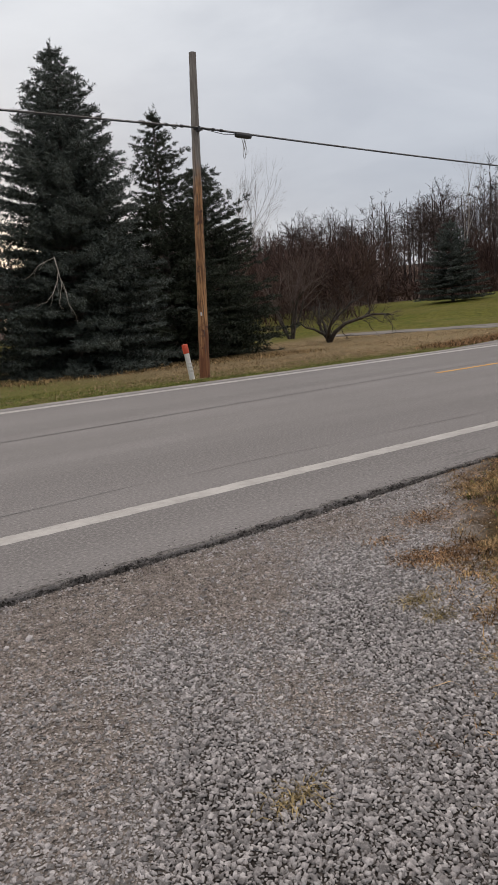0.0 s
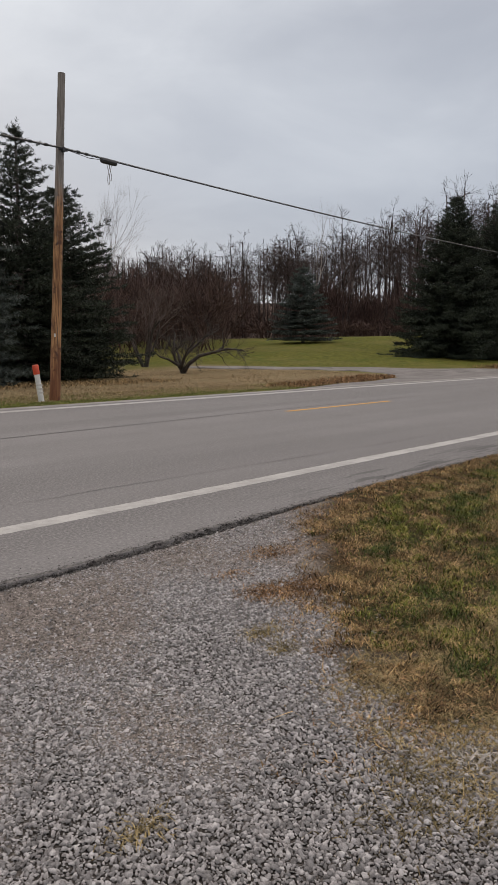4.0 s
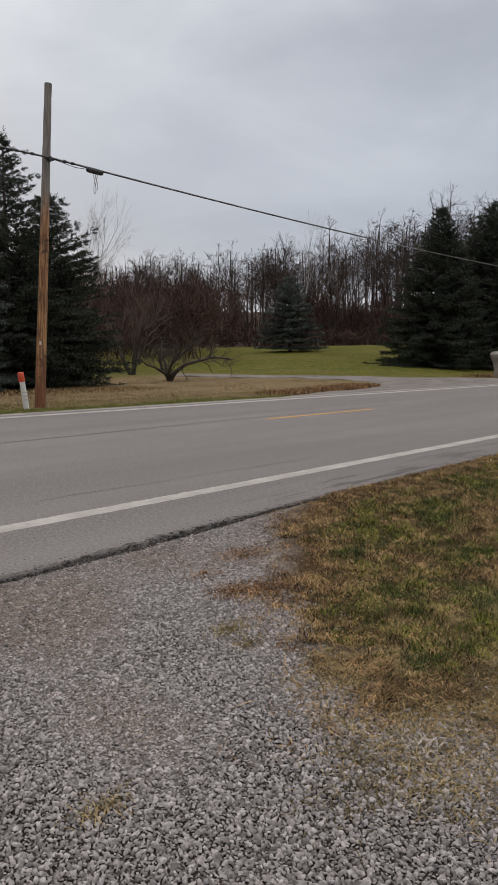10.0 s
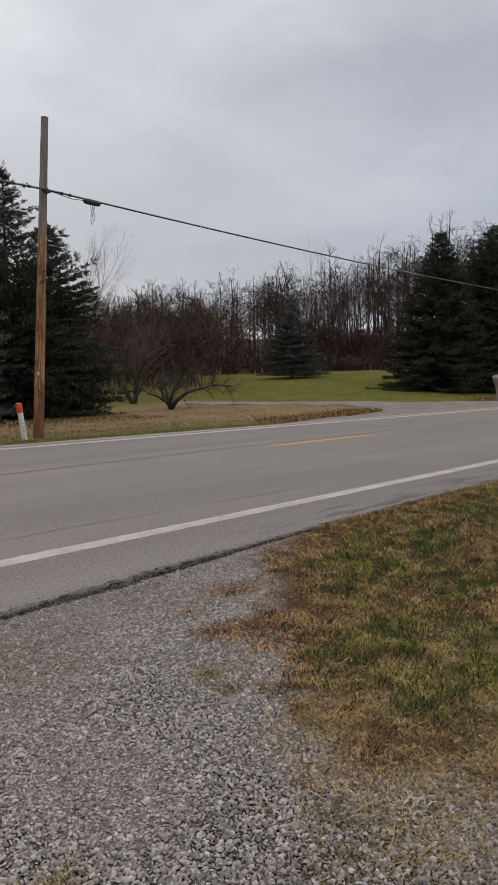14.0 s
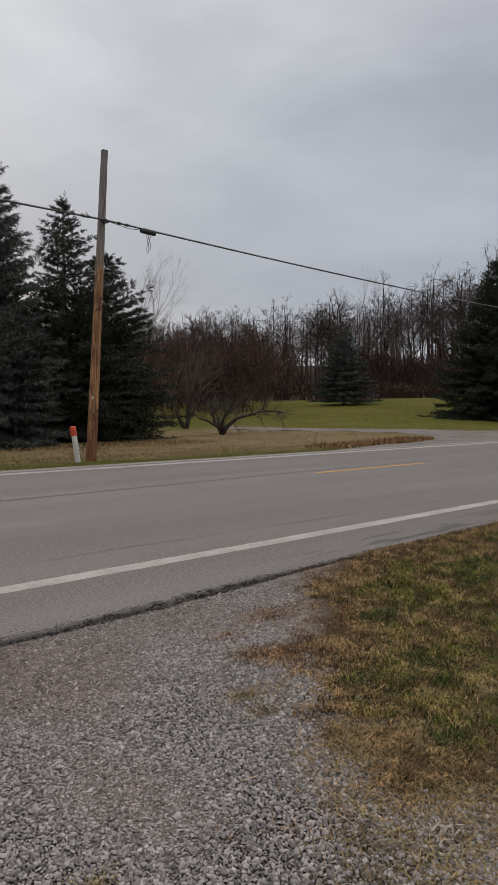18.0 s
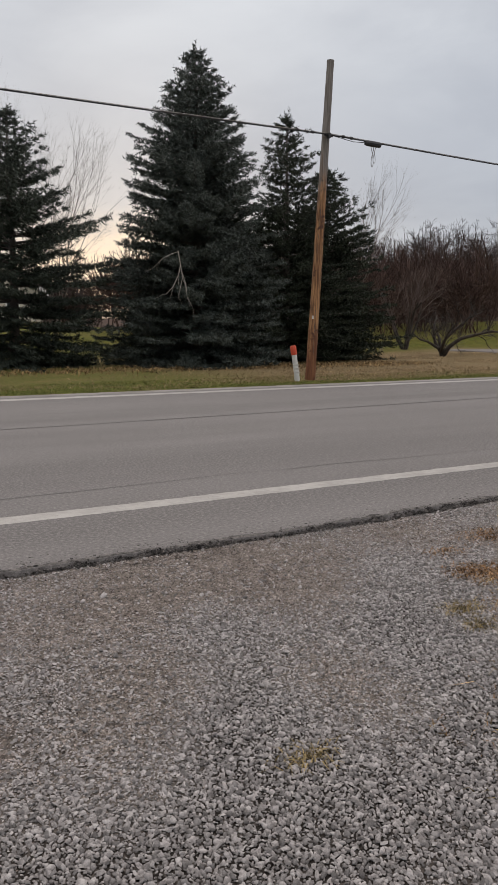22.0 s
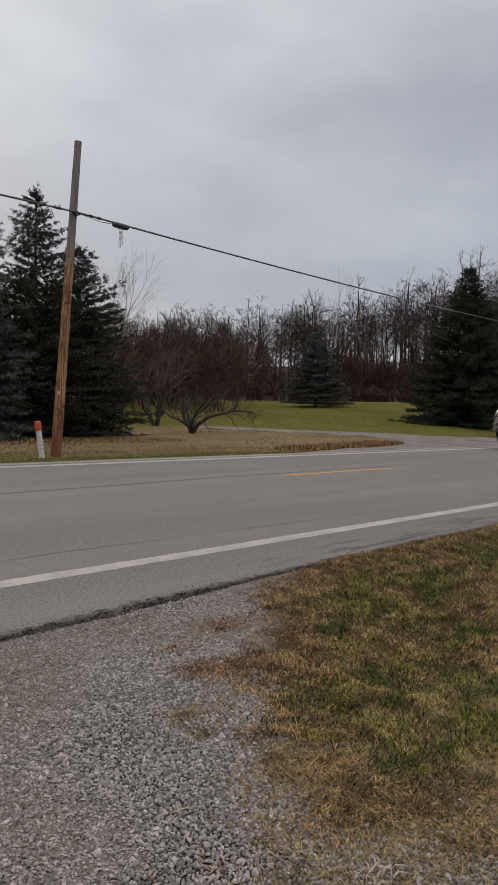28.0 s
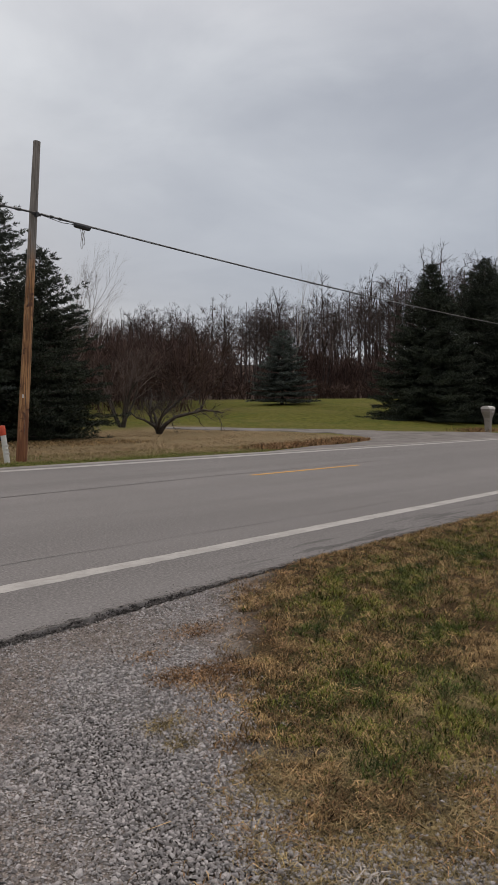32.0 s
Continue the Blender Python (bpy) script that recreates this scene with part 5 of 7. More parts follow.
def build_pole():
    z0 = float(ground_z(POLE_X, POLE_Y))
    pole = thing("utility_pole", "weathered wooden utility pole, grey above and orange-brown below", "utility pole", at=(POLE_X, POLE_Y, z0))
    g = Geo()
    hs = np.linspace(-0.3, 6.4, 26)
    g.tube([(0.061 * h, 0, h) for h in hs], [0.108 - 0.0058 * h + 0.0022 * math.sin(9 * h) for h in hs], 20)
    m, nt, p = material("pole_wood_weathered")
    at = nt.nodes.new("ShaderNodeTexCoord").outputs["Object"]
    st = node(nt, "ShaderNodeMapping", Vector=at, Scale=(14, 14, 0.8)).outputs[0]
    z = node(nt, "ShaderNodeSeparateXYZ", Vector=at).outputs[2]
    grain = ramp(nt, noise_of(nt, st, 2.2, 6.0), 0.33, 0.67)
    low = mixed(nt, grain, (0.115, 0.052, 0.025), (0.42, 0.225, 0.1))
    low = mixed(nt, ramp(nt, noise_of(nt, at, 5.5, 4.0), 0.54, 0.66), low, (0.085, 0.04, 0.024))
    top = mixed(nt, grain, (0.13, 0.115, 0.10), (0.23, 0.21, 0.19))
    f = ramp(nt, maths(nt, "ADD", z, maths(nt, "MULTIPLY", maths(nt, "SUBTRACT", noise_of(nt, st, 0.9, 3.0), 0.5), 2.6)), 3.4, 4.7)
    foot = maths(nt, "SUBTRACT", 1.0, ramp(nt, maths(nt, "ADD", z, maths(nt, "MULTIPLY", grain, 0.4)), 0.7, 1.5))
    c = mixed(nt, maths(nt, "MULTIPLY", foot, 0.7), mixed(nt, f, low, top), (0.13, 0.042, 0.02))
    link(nt, c, p.inputs["Base Color"])
    p.inputs["Roughness"].default_value = 0.9
    link(nt, node(nt, "ShaderNodeBump", Strength=0.9, Distance=0.012, Height=noise_of(nt, st, 3.0, 5.0)).outputs[0], p.inputs["Normal"])
    part("post", g, m, pole, smooth=False)
    rounded(pole.children[0], 40)
    # checks split into the wood, a tag, and the cable clamp
    g = Geo()
    for a, z1, z2 in ((-1.9, 0.4, 1.7), (-1.2, 1.9, 3.0), (-2.3, 2.6, 3.9), (-1.6, 4.3, 5.6)):
        pts = [(0.061 * z_ + (0.1065 - 0.0058 * z_) * math.cos(a + 0.05 * math.sin(4 * z_)), (0.1065 - 0.0058 * z_) * math.sin(a + 0.05 * math.sin(4 * z_)), z_) for z_ in np.linspace(z1, z2, 9)]
        g.tube(pts, [0.001, 0.004, 0.005, 0.004, 0.006, 0.004, 0.005, 0.003, 0.001], 4)
    part("split", g, M_TAR, pole, "dark drying cracks in the wood")
    part("tag", Geo().soft_box((-0.045, -0.113, 1.28), (-0.005, -0.104, 1.35), 0.003), M_MAILTOP, pole, "small pale metal tag")
    g = Geo().tube([(0.061 * 4.93 - 0.1, -0.1, 4.93), (0.061 * 4.93 + 0.1, -0.1, 4.93)], 0.022, 8).soft_box((0.061 * 4.93 - 0.03, -0.15, 4.88), (0.061 * 4.93 + 0.03, -0.06, 4.98), 0.01)
    part("clamp", g, M_CABLE, pole, "black suspension clamp")
    part("bolt", Geo().tube([(0.35, -0.085, 5.35), (0.35, -0.05, 5.35)], 0.018, 8), M_DULL, pole)


build_pole()


def build_cable():
    y = POLE_Y - 0.12
    xp = POLE_X + 0.061 * 4.93
    pts = []
    for x in np.linspace(-26, xp, 30):
        t = (x + 26) / (xp + 26)
        pts.append((x, y, 5.15 + (4.85 - 5.15) * t - 4 * t * (1 - t) * 0.2))
    for x in np.linspace(xp, 46, 44)[1:]:
        t = (x - xp) / (46 - xp)
        pts.append((x, y, 4.85 + (5.0 - 4.85) * t - 4 * t * (1 - t) * 0.28))
    cable = thing("overhead_cable", "black telephone cable strung along the road", "cable", at=(0, 0, 0))
    part("sheath", Geo().tube(pts, 0.0135, 6), M_CABLE, cable)
    lash = [(x, y - 0.012, z + 0.018) for x, y_, z in pts]
    part("messenger_wire", Geo().tube(lash, 0.006, 4), M_DULL, cable)

    def zc(x):
        return float(np.interp(x, [p[0] for p in pts], [p[2] for p in pts]))
    x0 = 10.78
    box = Geo()
    prof = [(0.02, -0.21), (0.05, -0.19), (0.058, -0.15), (0.058, 0.15), (0.05, 0.19), (0.02, 0.21)]
    box.tube([(x0 + 0.2 + o, y, zc(x0 + 0.2 + o) - 0.03) for _, o in prof], [r for r, _ in prof], 10)
    part("splice_case", box, M_CABLE, cable, "black splice closure")
    g = Geo()
    for off, dep in ((0.0, 0.44), (0.05, 0.36)):
        a, b = x0 + 0.14 + off, x0 + 0.24 + off
        g.tube([(a + (b - a) * t + 0.05 * math.sin(6.28 * t), y, zc(a) - 0.05 - dep * math.sin(math.pi * t)) for t in np.linspace(0, 1, 14)], 0.006, 5)
    part("wire_loop", g, M_DULL, cable, "hanging grey wire loop")
    for x in (xp - 0.75, xp - 0.4, xp + 0.35, xp + 0.55):
        part("cable_tie", Geo().tube([(x - 0.03, y, zc(x) + 0.008), (x + 0.03, y, zc(x) + 0.006)], 0.03, 6), M_CABLE, cable)
    g = Geo().tube([(xp + 0.1, y, zc(xp + 0.1) - 0.01), (xp + 0.6, y - 0.01, zc(xp + 0.6) - 0.06), (x0, y, zc(x0) - 0.03)], 0.007, 5)
    part("tail_wire", g, M_CABLE, cable)


build_cable()


def build_marker():
    x, y = 9.14, 14.3
    z0 = float(ground_z(x, y)) - 0.01
    mk = thing("marker_post", "white plastic cable marker post with an orange top, leaning", "marker post", at=(x, y, z0))
    g = Geo().tube([(0, 0, -0.05), (-0.055, 0, 0.3), (-0.1, 0, 0.575)], [0.056, 0.054, 0.053], 14)
    rounded(part("tube", g, M_WHITE_PLASTIC, mk))
    g = Geo().tube([(-0.1, 0, 0.565), (-0.126, 0, 0.73), (-0.128, 0, 0.745)], [0.062, 0.062, 0.052], 14)
    rounded(part("cap", g, M_ORANGE, mk, "faded orange cap"))
    g = Geo()
    for k in range(3):
        z = 0.19 + 0.075 * k
        g.soft_box((-0.055 - 0.03 * k - 0.035, -0.0585, z), (0.01 - 0.013 * k, -0.0535, z + 0.03), 0.0015)
    part("decal", g, M_MAILTOP, mk, "faded illegible decal bars")


build_marker()


def build_mailbox():
    x, y = 32.3, 14.5
    z0 = float(ground_z(x, y)) - 0.02
    mb = thing("mailbox", "taupe one-piece plastic mailbox on a flared post", "mailbox", at=(x, y, z0))
    # flared post: wide above, narrow below, set out along the road-facing side
    g = Geo()
    prof = [(0.0, 0.11, 0.11), (0.35, 0.11, 0.11), (0.62, 0.14, 0.13), (0.78, 0.22, 0.17), (0.88, 0.27, 0.19), (1.0, 0.28, 0.19)]
    v, f = [], []
    for z, a, b in prof:
        sh = -0.06 * (z / 1.0)
        v += [(-a + sh, -b, z), (a + sh, -b, z), (a + sh, b, z), (-a + sh, b, z)]
    for i in range(len(prof) - 1):
        f += [(4 * i + j, 4 * i + (j + 1) % 4, 4 * i + 4 + (j + 1) % 4, 4 * i + 4 + j) for j in range(4)]
    f += [(3, 2, 1, 0), tuple(4 * (len(prof) - 1) + j for j in range(4))]
    part("post", g.add(v, f), M_MAILBOX, mb)
    g = Geo()
    v, f, n = [], [], 9
    for xx in (-0.36, 0.24):
        for k in range(n):
            a = math.pi * k / (n - 1)
            v.append((xx, 0.2 * math.cos(a), 1.0 + 0.13 * math.sin(a)))
    f = [(k, k + 1, n + k + 1, n + k) for k in range(n - 1)] + [tuple(range(n))[::-1], tuple(range(n, 2 * n)), (0, n, 2 * n - 1, n - 1)]
    part("lid", g.add(v, f), M_MAILTOP, mb, "pale arched lid")
    part("flag", Geo().soft_box((0.12, -0.215, 0.95), (0.16, -0.2, 1.09), 0.003), M_TRIM, mb, "small pale flag")
    part("number_plate", Geo().soft_box((-0.12, -0.205, 0.86), (0.1, -0.197, 0.89), 0.002), M_TRIM, mb, "pale lettering bar")
    # weeds round its foot
    rnd = np.random.default_rng(12)
    n = 900
    wx, wy = rnd.normal(x + 0.2, 1.0, n), rnd.normal(y + 0.5, 0.4, n)
    blades("roadside_weeds", rnd, wx, np.maximum(wy, 13.6), 0.2, 0.006, 0.9, M_RUST, "dead brown weeds round the mailbox", "weeds")
    wx = rnd.uniform(16.5, 24.6, 4200)
    wy = np.interp(wx, [q[0] for q in LANE_L[:6]], [q[1] for q in LANE_L[:6]]) + 0.12 + rnd.uniform(0, 1, 4200) ** 1.5 * 1.5
    blades("tall_verge_weeds", rnd, wx, wy, 0.13, 0.008, 0.8, M_RUST, "brown and green weeds at the driveway corner", "weeds")
    rnd = np.random.default_rng(13)
    blades("skirt_straw", rnd, rnd.uniform(2.5, 17.5, 4200), rnd.normal(20.1, 0.75, 4200), 0.11, 0.009, 1.2, M_DRY, "tall straw under the spruce skirts", "weeds")


build_mailbox()


def build_house():
    """A cream gabled house, far off behind the smaller spruce."""
    x, y = 13.9, 72.0
    z = float(ground_z(x, y)) - 0.1
    h = thing("house", "cream-sided gabled house half hidden by trees", "house", at=(x, y, z))
    g = Geo()
    w, d, e, r = 4.6, 8.0, 3.0, 6.0
    g.add([(-w, 0, 0), (w, 0, 0), (w, 0, e), (0, 0, r), (-w, 0, e), (-w, d, 0), (w, d, 0), (w, d, e), (0, d, r), (-w, d, e)],
          [(0, 1, 2, 3, 4), (9, 8, 7, 6, 5), (0, 4, 9, 5), (1, 6, 7, 2)])
    part("wall", g, M_SIDING, h)
    for s in (-1, 1):
        g = Geo()
        o, t = 0.5, 0.18
        a, b = (0, r), (s * (w + o), e - o * (r - e) / w)
        g.add([(a[0], -o, a[1]), (b[0], -o, b[1]), (b[0], d + o, b[1]), (a[0], d + o, a[1]), (a[0], -o, a[1] + t), (b[0], -o, b[1] + t), (b[0], d + o, b[1] + t), (a[0], d + o, a[1] + t)],
              [(3, 2, 1, 0), (4, 5, 6, 7), (0, 1, 5, 4), (1, 2, 6, 5), (2, 3, 7, 6), (3, 0, 4, 7)])
        part("roof", g, M_ROOF, h)
        part("fascia", Geo().add([(0, -o - 0.03, r - 0.2), (b[0], -o - 0.03, b[1] - 0.2), (b[0], -o - 0.03, b[1] + 0.22), (0, -o - 0.03, r + 0.22)], [(0, 1, 2, 3)] if s < 0 else [(3, 2, 1, 0)]), M_TRIM, h)
    for wx, wz in ((-2.2, 1.0), (2.0, 1.0)):
        win = part("window", Geo().soft_box((wx - 0.62, -0.06, wz - 0.1), (wx + 0.62, 0.02, wz + 1.35), 0.01), M_TRIM, h)
        part("pane", Geo().soft_box((wx - 0.5, -0.08, wz), (wx + 0.5, -0.05, wz + 1.25), 0.005), M_PANE, win)
    for k, (tx, hh) in enumerate(((7.2, 2.4), (7.75, 2.3), (8.3, 2.5))):
        conifer("arborvitae", (tx, 66.0), hh, 0.4, 60 + k, M_CEDAR, "slim dark columnar evergreen beside the house", sprig=0.5, full=0.8, power=0.3, fine=1, whorl=0.5)


build_house()


def build_litter():
    rnd = np.random.default_rng(40)
    # a pale dead tuft and a dark bare spot in the grass
    n = 34
    blades("dead_tuft", rnd, 2.43 + 0.025 * rnd.normal(size=n), 2.1 + 0.025 * rnd.normal(size=n), 0.045, 0.0028, 1.6, M_DEAD, "pale dead grass tuft on the gravel", "weeds")
    n = 150
    blades("grass_tuft", rnd, 2.93 + 0.05 * rnd.normal(size=n), 2.66 + 0.04 * rnd.normal(size=n), 0.055, 0.0015, 1.5, M_DRY, "taller straw tuft beside a bare spot", "weeds")
    for name, (x, y), r in (("bare_soil", (2.84, 2.6), 0.07), ("bare_soil", (2.9, 2.15), 0.05)):
        g = Geo()
        k = 22
        v = [(x, y, float(ground_z(x, y)) + 0.006)]
        for j in range(k):
            t = 6.283 * j / k
            q = r * (1 + 0.25 * math.sin(3 * t + x) + 0.12 * rnd.normal())
            px, py = x + 1.5 * q * math.cos(t), y + q * math.sin(t)
            v.append((px, py, float(ground_z(px, py)) + 0.003))
        g.add(v, [(0, 1 + j, 1 + (j + 1) % k) for j in range(k)])
        m = bpy.data.materials.get("soil") or surface("soil", (0.028, 0.02, 0.015), (0.075, 0.056, 0.043), 45.0, 0.95, 0.9, 60.0)
        tagged(part(name, g, m), "dark bare soil spot in the dry grass", "soil", kind="structure")


build_litter()

# ---- vehicles ----
# Each stands with its front axle (trailer: first axle) at x = 0, drives towards -x, and shows the road its -y side.


def line_at(points, x):
    return np.interp(x, [p[0] for p in points], [p[1] for p in points])


class Shell:
    """The measures of one vehicle body, and where its skin lies."""

    def __init__(self, nose, tail, half, sill, top, axles, arch, nose_round=0.6, nose_in=0.12, tail_in=0.1, flare=0.0):
        self.nose, self.tail, self.half, self.sill, self.top, self.axles, self.arch = nose, tail, half, sill, top, axles, arch
        self.nose_round, self.nose_in, self.tail_in, self.flare = nose_round, nose_in, tail_in, flare

    def side(self, x):
        a = np.clip((x - self.nose) / self.nose_round, 0, 1)
        b = np.clip((self.tail - x) / 0.5, 0, 1)
        w = self.half * (1 - self.nose_in * (1 - a) ** 2.2 - self.tail_in * (1 - b) ** 2)
        if self.flare:
            w = w + self.flare * np.exp(-((x - self.axles[1]) / (self.arch * 1.15)) ** 4)
        return w

    def bottom(self, x):
        z = self.sill + 0.06 * np.clip(1 - (x - self.nose) / 0.35, 0, 1)
        for ax in self.axles:
            d = abs(x - ax)
            if d < self.arch:
                z = max(z, self.zc + math.sqrt(self.arch ** 2 - d * d))
        return z

    def mesh(self, zc):
        self.zc = zc
        xs = sorted(set(np.round(np.concatenate([np.linspace(self.nose, self.nose + 0.5, 12), np.arange(self.nose, self.tail, 0.07), np.linspace(self.tail - 0.4, self.tail, 9)] +
                                                [np.linspace(a - self.arch, a + self.arch, 25) for a in self.axles] + [np.array([p[0] for p in self.top])]), 3)))
        ring = []
        for x in xs:
            w, zt, zb = self.side(x), float(line_at(self.top, x)), self.bottom(x)
            zb = min(zb, zt - 0.06)
            h = zt - zb
            half = [(w * 0.955, zb), (w * 0.985, zb + 0.1 * h), (w, zb + 0.45 * h), (w * 0.99, zb + 0.72 * h), (w * 0.965, zb + 0.9 * h), (w * 0.93, zt - 0.012), (w * 0.8, zt + 0.012), (w * 0.45, zt + 0.035), (0, zt + 0.042)]
            ring.append([(x, -y, z) for y, z in half] + [(x, y, z) for y, z in half[-2::-1]])
        k, n = len(ring[0]), len(ring)
        f = [(i * k + j, (i + 1) * k + j, (i + 1) * k + j + 1, i * k + j + 1) for i in range(n - 1) for j in range(k - 1)]
        f += [(tuple(range(k)))[::-1], tuple((n - 1) * k + j for j in range(k))]
        return Geo().add([p for r in ring for p in r], [q[::-1] for q in f])

    def band(self, x0, x1, z0, z1, thick=0.012, sgn=-1, steps=16):
        """A strip laid on the side from x0 to x1."""
        return self.ribbon([(x, sgn * (self.side(x))) for x in np.linspace(x0, x1, steps)], z0, z1, thick, sgn)

    def wrap(self, y_in, x1, z0, z1, thick=0.014, sgn=-1):
        """A strip that starts on the front at y_in and turns the corner back to x1."""
        w = float(self.side(self.nose))
        path = [(self.nose - thick, sgn * y) for y in np.linspace(y_in, w * 0.985, 5)] + [(x, sgn * (self.side(x))) for x in np.linspace(self.nose + 0.015, x1, 8)]
        return self.ribbon(path, z0, z1, thick, sgn)

    @staticmethod
    def ribbon(path, z0, z1, thick, sgn):
        p = [np.array(q, float) for q in path]
        v, f = [], []
        for i, q in enumerate(p):
            d = p[min(i + 1, len(p) - 1)] - p[max(i - 1, 0)]
            nrm = np.array((-d[1], d[0])) / (np.linalg.norm(d) + 1e-9) * -sgn * -1
            o = q + nrm * thick
            a, b = (z0(i) if callable(z0) else z0), (z1(i) if callable(z1) else z1)
            v += [(q[0], q[1], a), (o[0], o[1], a), (o[0], o[1], b), (q[0], q[1], b)]
        n = len(p)
        for i in range(n - 1):
            f += [(4 * i + j, 4 * i + (j + 1) % 4, 4 * i + 4 + (j + 1) % 4, 4 * i + 4 + j) for j in range(4)]
        f += [(0, 1, 2, 3), (4 * n - 1, 4 * n - 2, 4 * n - 3, 4 * n - 4)]
        return Geo().add(v, f)


def cabin(car, prof, belt, half_belt, half_roof, roof_z, paint, front_glass, rear_glass, bow=0.22):
    """Roof and pillars over a side profile of (x, z), with windscreen and rear window let in."""
    def y_at(z):
        return half_belt + (half_roof - half_belt) * (z - belt) / (roof_z - belt)

    cols = (-1, -0.92, -0.6, -0.25, 0.25, 0.6, 0.92, 1)

    def skin(pr, lift, inset=1.0):
        v, n = [], len(cols)
        for x, z in pr:
            for c in cols:
                s = 1 - abs(c) ** 2
                fwd = -bow * s if x < (prof[0][0] + prof[-1][0]) / 2 and z < roof_z - 0.01 else (0.12 * s if z < roof_z - 0.01 else 0)
                fwd *= np.clip((roof_z - z) / (roof_z - belt), 0.15, 1)
                v.append((x + fwd, c * y_at(z) * inset, z + 0.03 * s * np.clip((z - belt) / (roof_z - belt), 0, 1) + lift))
        return v, [((i + 1) * n + j, (i + 1) * n + j + 1, i * n + j + 1, i * n + j) for i in range(len(pr) - 1) for j in range(n - 1)]

    g = Geo().add(*skin(prof, 0))
    for s in (-1, 1):
        ring = [(x, s * y_at(z), z) for x, z in prof]
        g.add(ring, [tuple(range(len(ring)))[::(1 if s > 0 else -1)]])
    rounded(part("roof", g, paint, car), 30)
    for name, (a, b), k in (("windscreen", front_glass, 0), ("rear_window", rear_glass, 1)):
        pts = [(np.interp(t, range(len(prof)), [p[0] for p in prof]), np.interp(t, range(len(prof)), [p[1] for p in prof])) for t in np.linspace(a, b, 7)]
        off = [(x + (-0.012 if not k else 0.012), z + 0.006) for x, z in pts]
        v, f = skin(off, 0.0, 0.962)
        rounded(part(name, Geo().add(v, f), M_GLASS, car), 60)

    def pane(name, poly, mat, frame=None):
        out = None
        for s in (-1, 1):
            v = [(x, s * (y_at(z) + 0.006), z) for x, z in poly]
            i = [(x, s * (y_at(z) - 0.004), z) for x, z in poly]
            n = len(poly)
            area = sum(poly[j][0] * poly[(j + 1) % n][1] - poly[(j + 1) % n][0] * poly[j][1] for j in range(n))
            face = tuple(range(n)) if (area > 0) == (s < 0) else tuple(range(n))[::-1]
            f = [face] + [(a, b_, n + b_, n + a)[::-1] for a, b_ in zip(face, face[1:] + face[:1])]
            out = part(name, Geo().add(v + i, f), mat, car)
            if frame:
                pts = [(x, s * (y_at(z) + 0.008), z) for x, z in poly]
                part("window_trim", Geo().tube(pts[:2], 0.009, 5), frame, car)
        return out
    return y_at, pane


